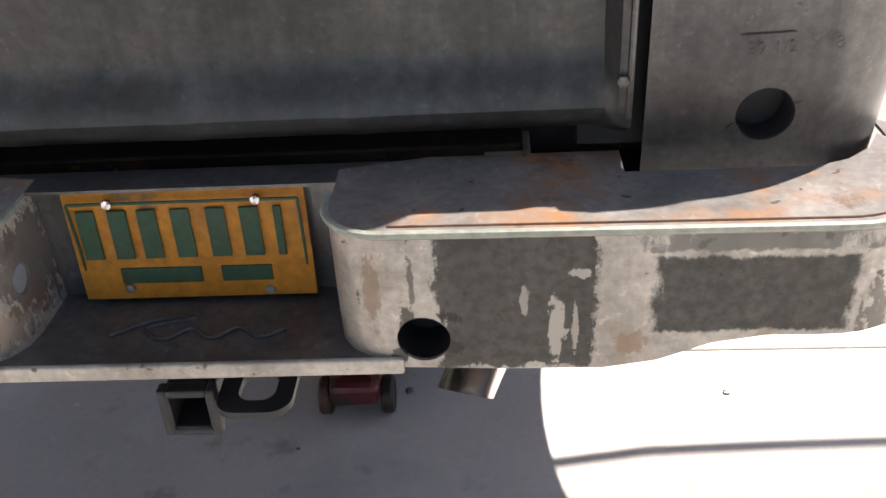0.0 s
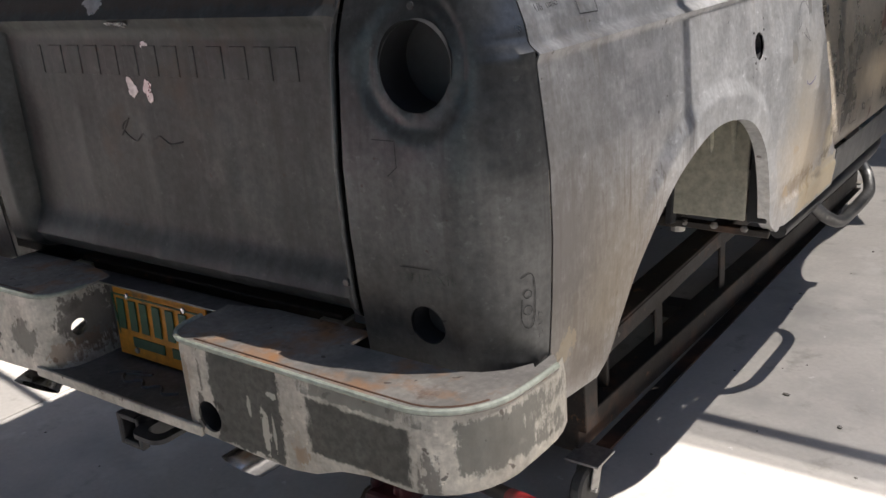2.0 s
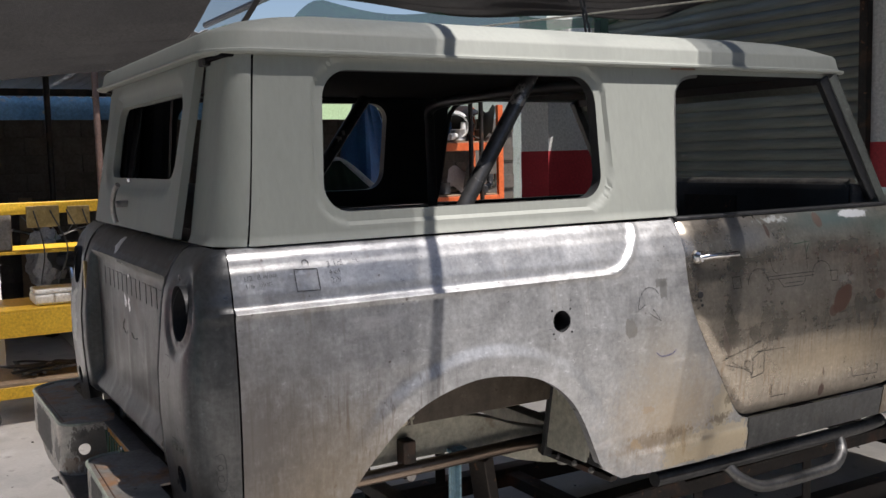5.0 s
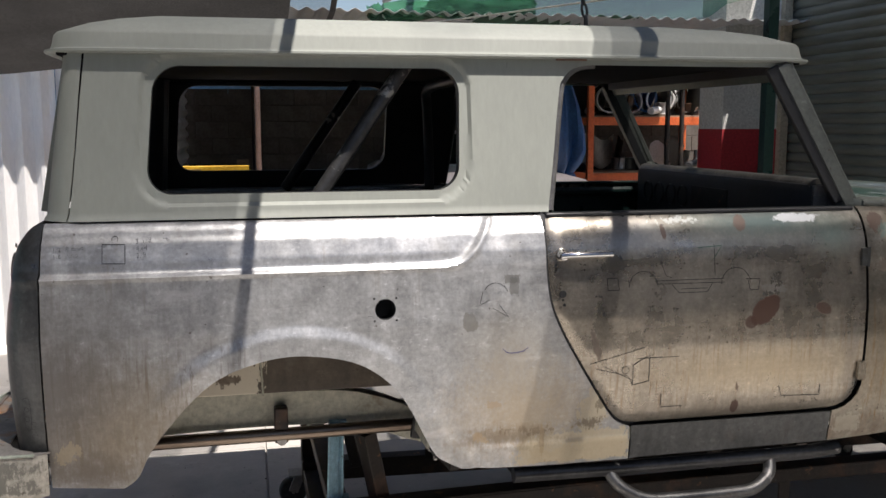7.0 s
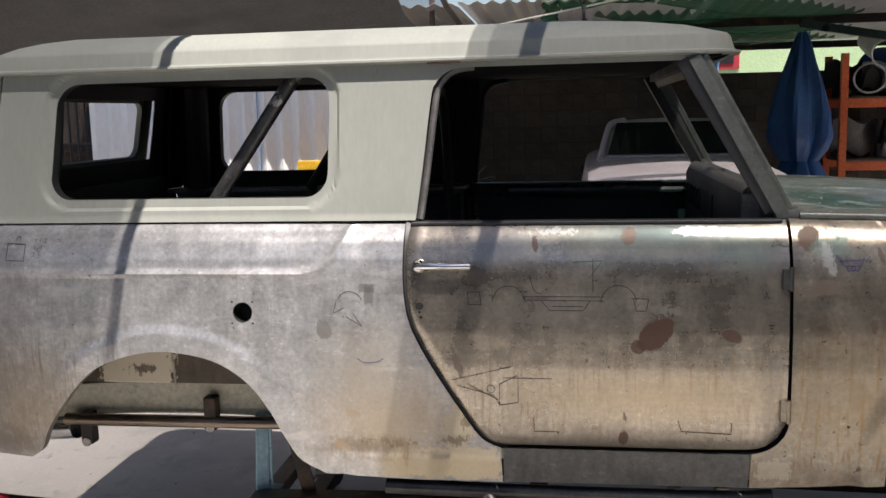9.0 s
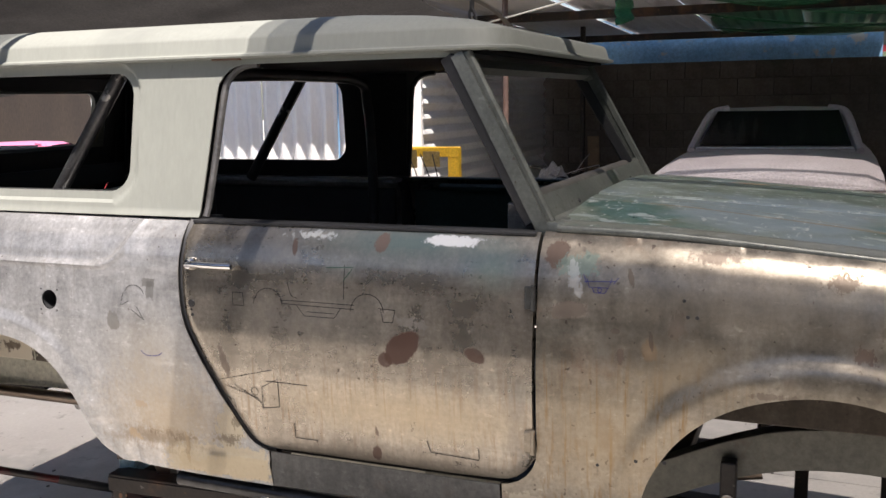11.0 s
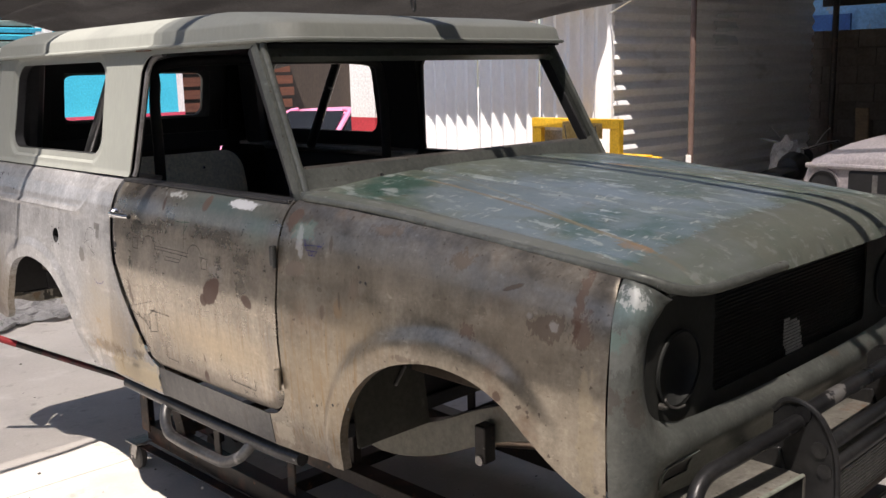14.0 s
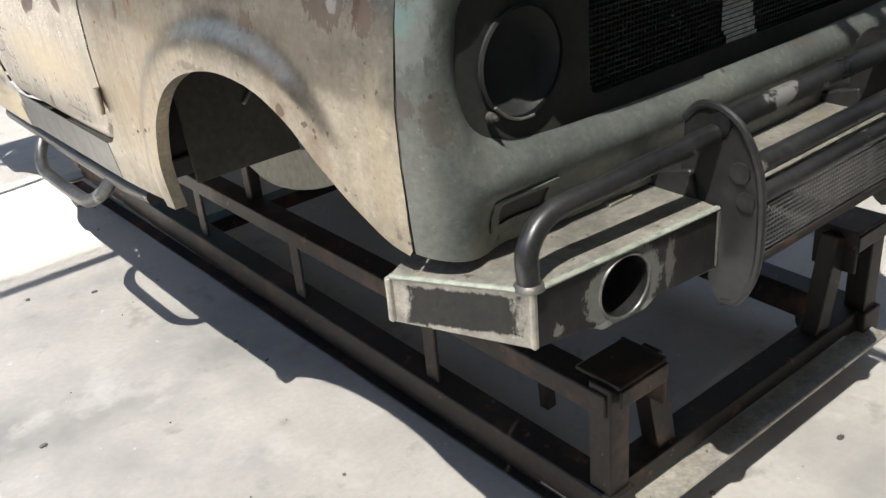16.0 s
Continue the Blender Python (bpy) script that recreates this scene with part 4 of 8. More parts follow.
def sheet(name, loops, place, material, parent=None, thick=0.003, step=0.035, label="", lift=0.0, smooth=True):
    """A pressed sheet: loops in two parameters (an outline, then holes), carried into space by place(), with a real thickness inwards."""
    loops = [densify(loop, step) for loop in loops]
    flat = np.array([q for loop in loops for q in loop])
    lo, hi = flat.min(0), flat.max(0)
    gx, gy = (np.arange(lo[k] + step / 2, hi[k], step) for k in (0, 1))
    grid = np.stack(np.meshgrid(gx, gy), -1).reshape(-1, 2)
    keep = inside(grid, loops[0])
    for hole in loops[1:]:
        keep &= ~inside(grid, hole)
    for loop in loops:
        keep &= gap_to(grid, loop) > 0.45 * step
    points = np.concatenate([flat, grid[keep]])
    edges, base = [], 0
    for loop in loops:
        n = len(loop)
        edges += [(base + k, base + (k + 1) % n) for k in range(n)]
        base += n
    verts, _, tris, *_ = geometry.delaunay_2d_cdt([Vector(q) for q in points], edges, [], 0, 1e-6)
    verts = np.array([tuple(v) for v in verts])
    tris = np.array([f for f in tris if len(f) == 3])
    mid = verts[tris].mean(1)
    keep = inside(mid, loops[0])
    for hole in loops[1:]:
        keep &= ~inside(mid, hole)
    tris = tris[keep]
    d = 1e-4
    p = place(verts[:, 0], verts[:, 1])
    n = np.cross(place(verts[:, 0] + d, verts[:, 1]) - p, place(verts[:, 0], verts[:, 1] + d) - p)
    n /= np.linalg.norm(n, axis=1)[:, None] + 1e-12
    p = p + n * lift
    count = len(p)
    rim = {}
    for a, b, c in tris:
        for e in ((a, b), (b, c), (c, a)):
            rim[e] = rim.get(e, 0) + 1
    sides = [(b, a, a + count, b + count) for a, b in rim if (b, a) not in rim]
    faces = [tuple(map(int, f)) for f in tris] + [tuple(int(v) + count for v in f[::-1]) for f in tris] + [tuple(map(int, f)) for f in sides]
    me = bpy.data.meshes.new(name)
    me.from_pydata([tuple(v) for v in np.concatenate([p, p - n * thick])], [], faces)
    me.update()
    return linked(name, me, material, parent, label, smooth)


def blob(cy, cz, ry, rz, seed, rough=0.25, n=40):
    """An irregular closed outline."""
    rng = np.random.default_rng(seed)
    a = np.linspace(0, 2 * np.pi, n, endpoint=False)
    r = 1 + rough * (0.7 * np.sin(2 * a + rng.uniform(0, 6)) + 0.5 * np.sin(3 * a + rng.uniform(0, 6)) + 0.35 * np.sin(5 * a + rng.uniform(0, 6))) + rough * 0.35 * rng.normal(size=n)
    return [(cy + ry * q * math.cos(b), cz + rz * q * math.sin(b)) for q, b in zip(r, a)]


def arc(cx, cy, r, a0, a1, n=14):
    return [(cx + r * math.cos(radians(a0 + (a1 - a0) * k / n)), cy + r * math.sin(radians(a0 + (a1 - a0) * k / n))) for k in range(n + 1)]


class Plan:
    """A plan line with its outward normal, by running length."""

    def __init__(self, points, zero_at, zero_value):
        p = np.array(points, float)
        s = np.r_[0, np.cumsum(np.hypot(*np.diff(p, axis=0).T))]
        k = int(np.argmin(np.hypot(*(p - np.array(zero_at)).T)))
        self.s = s - s[k] + zero_value
        self.p = p
        way = np.gradient(p, self.s, axis=0)
        way /= np.linalg.norm(way, axis=1)[:, None]
        self.n = np.stack([way[:, 1], -way[:, 0]], 1)

    def at(self, u, inset):
        x, y = (np.interp(u, self.s, self.p[:, k]) for k in (0, 1))
        nx, ny = (np.interp(u, self.s, self.n[:, k]) for k in (0, 1))
        return x - nx * inset, y - ny * inset


BODY = Plan([(0.02 * k, 0.012) for k in range(38)] + arc(0.755, 0.132, 0.12, -90, 0)[1:] + [(0.875, 0.132 + 0.08 * k) for k in range(1, 33)]
            + [(0.874, 2.8), (0.872, 3.0), (0.868, 3.2), (0.862, 3.4), (0.854, 3.6), (0.846, 3.74)]
            + arc(0.716, 3.80, 0.128, 3, 84, 14) + [(0.64, 3.933), (0.5, 3.942), (0.35, 3.949), (0.2, 3.953), (0.1, 3.955), (0, 3.955)], (0.875, 0.132), 0.132)
NOSE_U = float(BODY.s[-1])
LEVEL = [0.55, 0.62, 0.69, 0.75, 0.83, 0.95, 1.05, 1.16, 1.25, 1.33, 1.37, 1.42, 1.45, 1.465, 1.475, 1.52]
INSET = [0.075, 0.055, 0.039, 0.029, 0.017, 0.006, 0.0, 0.0, 0.009, 0.018, 0.026, 0.046, 0.068, 0.083, 0.10, 0.20]
REAR_ARCH = [(0.315, 0.72), (0.355, 0.75), (0.39, 0.82), (0.44, 0.89), (0.53, 0.99), (0.61, 1.045), (0.72, 1.08), (0.82, 1.088), (0.94, 1.07), (1.02, 1.035), (1.09, 0.975),
             (1.14, 0.90), (1.185, 0.81), (1.225, 0.745), (1.30, 0.70)]
FRONT_ARCH = [(2.935, 0.715), (2.94, 0.80), (2.965, 0.88), (3.02, 0.97), (3.10, 1.045), (3.20, 1.095), (3.33, 1.122), (3.46, 1.112), (3.56, 1.07), (3.635, 1.00), (3.70, 0.945), (3.77, 0.905), (3.83, 0.89)]
REAR_ARCH, FRONT_ARCH = curve2(REAR_ARCH), curve2(FRONT_ARCH)
EMBOSS = [(-0.6, 1.329)] + curve2([(1.17, 1.329), (1.22, 1.329), (1.27, 1.333), (1.31, 1.348), (1.345, 1.382), (1.37, 1.42), (1.395, 1.465), (1.41, 1.50)], 8)


def top_z(y):
    """The height of the body's shoulder line."""
    return np.interp(y, [0, 2.66, 3.0, 3.4, 3.8, 4.2], [1.475, 1.475, 1.462, 1.435, 1.40, 1.385])


def body(u, z):
    u, z = np.asarray(u, float), np.asarray(z, float)
    drop = (1.475 - top_z(u)) * ease((z - 1.0) / 0.35)
    inset = np.interp(z + drop, LEVEL, INSET)
    q = np.stack([u, z], 1)
    for loop, lip, fair, high in ((REAR_ARCH, 0.050, 0.042, 0.012), (FRONT_ARCH, 0.058, 0.042, 0.017)):
        d = gap_to(q, loop[2:-2], closed=False)
        fade = (1 - (1 - ease((z - 0.86) / 0.22) * 1.0) * (u < 0.7)) * (1 - 0.9 * ease((u - 3.52) / 0.22))
        fall = np.clip((lip + fair - d) / fair, 0, 1)
        inset = inset - high * fade * (0.35 * fall ** 1.8 + 0.65 * ease(fall))
    ends = np.interp(u, [e[0] for e in EMBOSS], [e[1] for e in EMBOSS])
    d = gap_to(q, EMBOSS, closed=False) * np.where(z > ends, 1, -1)
    fade = ease((u + 0.04) / 0.16)
    inset = inset + (0.008 * ease(d / 0.022 + 0.5) * ease((1.475 - z) / 0.05) - 0.0105 * (1 - 0.25 * ease((u - 1.20) / 0.15)) * np.exp(-(d / np.interp(u, [1.15, 1.3], [0.0078, 0.0105])) ** 2)) * fade
    inset = inset - 0.007 * ease((0.772 - z) / 0.014) * ease((u - 1.34) / 0.05) * ease((1.87 - u) / 0.02)
    x, y = BODY.at(u, inset)
    return np.stack([x, y, z], 1)


def both(name, loops, material, parent, label="", left_step=0.03, at=None, **more):
    """The same panel on the right and, mirrored, on the left."""
    at = at or body
    one = sheet(name, loops, at, material, parent, label=label, **more)
    two = sheet(name, [[(-u, z) for u, z in loop][::-1] for loop in loops], (lambda v, z: at(-np.asarray(v, float), z) * np.array([-1.0, 1, 1])), material, parent, label=label, **{**more, "step": left_step})
    return one, two


truck = thing("off_road_vehicle", "stripped bare-steel two-door off-road vehicle with grey-green hardtop on a rusty trolley", "vehicle")

# quarter panels
DOOR = curve2([(1.572, 1.472), (1.571, 1.40), (1.571, 1.30), (1.582, 1.21), (1.612, 1.13), (1.67, 1.025), (1.735, 0.92), (1.785, 0.845), (1.82, 0.815), (1.87, 0.806)], 5)
DOOR_OUT = [(y - 0.009, z - 0.004) for y, z in DOOR[:-4]] + [(1.80, 0.812), (1.845, 0.797)]
QUARTER = [(0.122, 0.74)] + REAR_ARCH + [(1.40, 0.692), (1.60, 0.686), (1.848, 0.686)] + DOOR_OUT[::-1] + [(0.122, 1.475)]
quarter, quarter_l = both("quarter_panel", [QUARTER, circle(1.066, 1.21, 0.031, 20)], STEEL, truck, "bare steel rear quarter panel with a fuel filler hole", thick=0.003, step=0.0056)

part("filler_plug", box((0.01, 0.10, 0.10), (-0.845, 1.066, 1.21)), DARK, quarter_l)

# rear corner panels
u_of_x = lambda x: x - 0.74 + float(BODY.s[37])
CORNER = [(u_of_x(0.557), 0.78), (0.117, 0.75), (0.117, 1.475), (u_of_x(0.557), 1.475)]
low_hole = circle(u_of_x(0.695), 0.909, 0.034, 24)


def rear_corner(u, z):
    """The corner with its pressed lamp dish."""
    p = body(u, z)
    d = np.hypot(np.asarray(u) - u_of_x(0.70), np.asarray(z) - 1.32)
    p[:, 1] += 0.009 * ease((0.112 - d) / 0.022) - 0.005 * np.exp(-((d - 0.076) / 0.008) ** 2)
    return p


corner, corner_l = both("rear_corner_panel", [CORNER, circle(u_of_x(0.70), 1.32, 0.068, 32), low_hole], CORNER_STEEL, truck, "dark streaked steel rear corner with empty lamp holes", thick=0.003, step=0.012, left_step=0.018, at=rear_corner)
for side in (1, -1):
    # lamp holes: pressed collar, screw ears
    for x, z, r in ((0.70, 1.32, 0.072), (0.695, 0.909, 0.034)):
        y = 0.034 if z > 1.2 else 0.0265
        bm = lathe([(r - 0.003, 0.0), (r - 0.004, -0.07), (0.0, -0.075)] if r > 0.05 else [(r - 0.001, 0.0), (r - 0.002, -0.04), (0.0, -0.042)], 32, (side * x, y, z), (90, 0, 0), False)
        part("lamp_collar", bm, DARK, corner if side > 0 else corner_l, smooth=True)
    for a in (90, 215, 325):
        part("screw_ear", lathe([(0.006, 0), (0.006, 0.003), (0.003, 0.004), (0.0, 0.004)], 10, (side * (0.70 + 0.088 * math.cos(radians(a))), 0.040, 1.32 + 0.088 * math.sin(radians(a))), (90, 0, 0)), DARK, corner if side > 0 else corner_l)
    for a in (30, 205):
        part("bayonet_notch", lathe([(0.007, 0), (0.007, 0.0012), (0, 0.0012)], 10, (side * (0.695 + 0.039 * math.cos(radians(a))), 0.0215, 0.909 + 0.039 * math.sin(radians(a))), (90, 0, 0)), DARK, corner if side > 0 else corner_l)
    part("inner_lamp_box", box((0.24, 0.01, 0.60), (side * 0.67, 0.16, 1.10)), DARK, corner if side > 0 else corner_l)

# doors
DOOR_LOOP = DOOR + [(2.45, 0.806), (2.56, 0.809)] + [(2.56 + 0.10 * math.sin(radians(a)), 0.909 - 0.10 * math.cos(radians(a))) for a in range(15, 91, 15)] + [(2.661, 1.472)]


def door_skin(u, z):
    """The door follows the body and rolls in along its edges."""
    u, z = np.asarray(u, float), np.asarray(z, float)
    p = body(u, z)
    near = np.clip(gap_to(np.stack([u, z], 1), DOOR_LOOP[:-1], closed=False) / 0.034, 0, 1)
    p[:, 0] -= 0.011 * (1 - near) ** 2
    return p


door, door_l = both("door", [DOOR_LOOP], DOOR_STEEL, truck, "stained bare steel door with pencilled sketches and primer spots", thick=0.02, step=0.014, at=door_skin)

# rockers, in the same dark steel as the corners
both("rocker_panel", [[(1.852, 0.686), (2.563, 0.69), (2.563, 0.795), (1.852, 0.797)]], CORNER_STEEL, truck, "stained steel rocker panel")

# front fenders
FENDER_LOOP = [(2.567, 0.69), (2.75, 0.70), (2.90, 0.712)] + FRONT_ARCH + [(3.838, 0.90), (3.838, 1.02), (3.838, 1.20), (3.842, 1.32), (3.846, 1.393)] + \
    [(y, float(top_z(y))) for y in (3.7, 3.5, 3.3, 3.1, 2.9, 2.67)] + [(2.671, 0.91)] + [(2.56 + 0.111 * math.sin(radians(a)), 0.909 - 0.111 * math.cos(radians(a))) for a in (75, 60, 45, 30, 15, 5)]
fender, fender_l = both("front_fender", [FENDER_LOOP], FENDER, truck, "stained steel front fender with rust spots", step=0.013)

# wheel-arch return flanges
for loop in (REAR_ARCH, FRONT_ARCH):
    for side in (1, -1):
        lip = body(np.array([p[0] for p in loop]), np.array([p[1] for p in loop]))
        bm = bmesh.new()
        rows = []
        for p in lip:
            rows.append([bm.verts.new((side * (p[0] - d), p[1], p[2] + 0.001)) for d in (0.0, 0.03, 0.031, 0.001)])
        for a, b in zip(rows, rows[1:]):
            bm.faces.new((a[0], a[1], b[1], b[0]))
        part("arch_flange", bm, STEEL if loop is REAR_ARCH else FENDER, (quarter if side > 0 else quarter_l) if loop is REAR_ARCH else (fender if side > 0 else fender_l), smooth=True)


nw = NOSE_U - 3.8425
half_mouth = curve2([(0.0, 1.034), (0.40, 1.034), (0.58, 1.036), (0.665, 1.048), (0.72, 1.08), (0.752, 1.13), (0.757, 1.18), (0.742, 1.25), (0.718, 1.31), (0.70, 1.343)], 4)
MOUTH = half_mouth + [(-w, z) for w, z in half_mouth[:0:-1]]


CROWN = ([0.752, 0.747, 0.741, 0.728, 0.700], [3.822, 3.846, 3.866, 3.884, 3.912], [1.393, 1.390, 1.383, 1.372, 1.346])


# nose: one pressed panel round the recessed grille
def nose(w, z):
    w, z = np.asarray(w, float), np.asarray(z, float)
    drop = 0.0
    u = NOSE_U - np.abs(w)
    away = nw - np.abs(w)
    side_inset = np.interp(z + 0.079 * (1 - 0.9 * ease(away / 0.08)) * ease((z - 1.0) / 0.35), LEVEL, INSET)
    inset = np.interp(z, [0.855, 0.90, 0.94, 0.965, 0.985, 1.01, 1.04, 1.06, 1.25, 1.32, 1.37, 1.40, 1.42], [0.060, 0.055, 0.046, 0.026, 0.004, -0.010, -0.006, 0.0, 0.002, 0.010, 0.03, 0.055, 0.08])
    blend = ease((np.abs(w) - 0.66) / 0.15)
    inset = inset * (1 - blend) + side_inset * blend
    near = np.clip(gap_to(np.stack([w, z], 1), MOUTH) / 0.072, 0, 1)
    bevel = 0.75 * (1 - near) + 0.25 * (1 - near) ** 3
    inset = inset + 0.060 * bevel * ease((1.03 - near) / 0.10) * (np.abs(w) < 0.86) * (1 - 0.55 * ease((z - 1.25) / 0.08))
    x, y = BODY.at(u, inset)
    # the crown of each corner rolls over to meet the hood's edge
    k = np.clip((nw - np.abs(w)) / (nw - 0.70), 0, 1)
    edge = [np.interp(k, [0, 0.3, 0.55, 0.8, 1.0], v) for v in CROWN]
    roll = np.clip((z - edge[2] + 0.085) / 0.085, 0, 1)
    roll = (1 - np.sqrt(np.clip(1 - roll ** 2, 0, 1))) * (np.abs(w) > 0.69)
    x, y = x + (edge[0] - x) * roll, y + (edge[1] - y) * roll
    return np.stack([x * np.sign(w + 1e-9), y, z], 1)


rise = [(nw - k * (nw - 0.70), float(np.interp(k, [0, 0.3, 0.55, 0.8, 1.0], CROWN[2]))) for k in (0, 0.15, 0.3, 0.42, 0.55, 0.68, 0.8, 0.9, 0.98)]
nose_loop = [(-nw, 0.895), (-0.72, 0.87), (-0.5, 0.862), (0.5, 0.862), (0.72, 0.87), (nw, 0.895)] + rise + [(-w, z) for w, z in rise[::-1]]
nose_panel = sheet("nose_panel", [[(-w, z) for w, z in nose_loop][::-1], MOUTH[::-1]], lambda w, z: nose(-w, z), NOSE, truck, 0.003, 0.011, "green-grey primed nose panel round a recessed grille")

# recessed grille panel with lamp buckets
recess = rounded(-0.775, 0.775, 1.01, 1.345, 0.11)
lamp_x, lamp_z = 0.612, 1.165
grille = sheet("grille_panel", [recess, circle(lamp_x, lamp_z, 0.088, 32), circle(-lamp_x, lamp_z, 0.088, 32), rounded(-0.45, 0.45, 1.065, 1.325, 0.02)],
               lambda x, z: np.stack([-x, 3.872 + 0 * x, z], 1), RECESS, truck, 0.003, 0.05, "black recessed grille panel")
for side in (1, -1):
    bucket = part("headlight_bucket", lathe([(0.086, 0.006), (0.091, 0.004), (0.092, 0.0), (0.086, 0.0), (0.082, -0.012), (0.06, -0.03), (0.0, -0.036)], 36, (side * lamp_x, 3.876, lamp_z), (-90, 0, 0), False), BUCKET, grille, "empty black headlight bucket", smooth=True)
    part("retaining_ring", tube([(side * lamp_x + 0.089 * math.cos(radians(a)), 3.887, lamp_z + 0.089 * math.sin(radians(a))) for a in (range(262, 326, 4) if side > 0 else range(214, 279, 4))], 0.0028, 8), CASTER, bucket, "bare steel retaining ring segment", smooth=True)
    part("adjuster_screw", lathe([(0.008, 0), (0.008, 0.010), (0.004, 0.012), (0.004, 0.020), (0, 0.020)], 12, (side * (lamp_x + 0.075), 3.876, lamp_z - 0.070), (-90, 0, 0)), SMUDGE, bucket)

# mesh grille: woven bars with a patch of small white pieces
bm = bmesh.new()
for k in range(93):
    x = -0.46 + k * 0.01
    add_box(bm, (0.0028, 0.003, 0.27), (x, 3.856, 1.195))
for k in range(27):
    z = 1.065 + k * 0.01
    add_box(bm, (0.93, 0.003, 0.0028), (0, 3.859, z))
tagged(part("grille_mesh", bm, MESH_WIRE, grille, "black woven wire grille mesh"), kind="stuff")
for x in (-0.23, 0.0, 0.23):
    part("grille_rib", beam((x, 3.852, 1.05), (x, 3.852, 1.34), 0.012, 0.008), DARK, grille)
patch = [(0.07, 1.17), (-0.02, 1.15), (-0.03, 1.12), (-0.06, 1.03), (0.05, 1.05), (0.06, 1.09), (0.072, 1.10)]
bm = bmesh.new()
for k in range(18):
    for j in range(16):
        x, z = -0.07 + k * 0.0085, 1.03 + j * 0.0095
        if inside([(x, z)], patch)[0]:
            add_box(bm, (0.0062, 0.002, 0.007), (x, 3.8655, z))
tagged(part("bare_mesh_patch", bm, WHITE_PART, grille, "white patch of small pieces over the mesh"), kind="stuff")
part("lower_tray", box((1.36, 0.24, 0.010), (0, 3.745, 1.01)), DARK, grille)
part("radiator_back", box((1.36, 0.01, 0.4), (0, 3.62, 1.15)), DARK, grille)


# hood
def hood(x, y):
    x, y = np.asarray(x, float), np.asarray(y, float)
    half = np.interp(y, [2.6, 3.0, 3.6, 3.95], [0.775, 0.765, 0.745, 0.70])
    s = np.clip(np.abs(x) / half, 0, 1)
    front = np.interp(np.abs(x), [0, 0.3, 0.5, 0.60, 0.66, 0.70, 0.73, 0.745], [3.975, 3.972, 3.966, 3.953, 3.938, 3.930, 3.95, 3.95])
    d = np.clip(front - y, 0, 1)
    rise = 0.010 * ease((3.7 - y) / 0.9)
    z = top_z(y) + 0.004 + rise + (0.058 - 1.35 * rise) * (1 - s ** 2.6) + 0.010 * np.exp(-((s - 0.965) / 0.035) ** 2)
    z = z - (z - 1.343) * (1 - np.sqrt(np.clip(1 - (1 - np.clip(d / 0.22, 0, 1)) ** 2, 0, 1)))
    z = z - 0.012 * np.exp(-((np.abs(x) - 0.30) / 0.012) ** 2) * (y < 3.75)
    return np.stack([x, y, z], 1)


hood_edge = [(0.772, 2.70), (0.763, 3.0), (0.754, 3.4), (0.748, 3.7), (0.745, 3.84), (0.73, 3.879), (0.70, 3.911), (0.66, 3.934), (0.60, 3.952), (0.5, 3.965), (0.3, 3.971)]
hood_loop = [(-0.772, 2.70)] + hood_edge + [(0, 3.974)] + [(-x, y) for x, y in hood_edge[:0:-1]]
hood_ob = sheet("hood", [hood_loop], hood, HOOD, truck, 0.012, 0.02, "worn green primed hood with scuffs and painted-in blue-grey sky reflections")
for x in (0.42, 0.47):
    part("hood_bolt", lathe([(0.005, 0), (0.004, 0.004), (0, 0.005)], 8, (-0.15 + x * 0.3, 3.9, 1.405)), DARK, hood_ob)
cowl = part("cowl", box((1.54, 0.09, 0.05), (0, 2.68, 1.475), bevel=0.015), NOSE, truck, "green primed cowl", smooth=True)
for side in (1, -1):
    rim = hood(*np.array([(x - 0.004, y - 0.004 * (y > 3.8)) for x, y in hood_edge]).T)
    part("hood_edge_roll", tube(smooth_path([(side * p[0], p[1], p[2] - 0.012 * float(ease((3.90 - p[1]) / 0.3))) for p in rim], 5), 0.0125, 10), NOSE, hood_ob, smooth=True)

# windshield frame
WS0, WS1 = np.array([0, 2.675, 1.485]), np.array([0, 2.425, 1.945])


def windshield(x, t):
    p = WS0 + np.asarray(t, float)[:, None] * (WS1 - WS0)
    p[:, 0] = -np.asarray(x, float)
    return p


ws_loop = [(-0.770, 0), (0.770, 0), (0.730, 1), (-0.730, 1)]
frame_ws = sheet("windshield_frame", [ws_loop, [(x, 0.12 + z) for x, z in ((-0.736, 0.07), (-0.716, 0.04), (0.716, 0.04), (0.736, 0.07), (0.707, 0.76), (0.69, 0.785), (-0.69, 0.785), (-0.707, 0.76))]],
                 windshield, NOSE, truck, 0.035, 0.06, "weathered green-grey windshield frame without glass", smooth=False)
for side in (1, -1):
    part("pillar_trim", beam((side * 0.752, 2.685, 1.475), (side * 0.713, 2.432, 1.945), 0.020, 0.03, 0.006), NOSE, frame_ws)
    part("drip_channel", beam((side * 0.745, 2.628, 1.49), (side * 0.708, 2.378, 1.93), 0.03, 0.04), DARK, frame_ws)
for x in (-0.35, 0.45):
    part("wiper_hole", lathe([(0.008, 0), (0.006, 0.003), (0, 0.003)], 10, (x, 2.679, 1.52), (-60, 0, 0)), DARK, frame_ws)

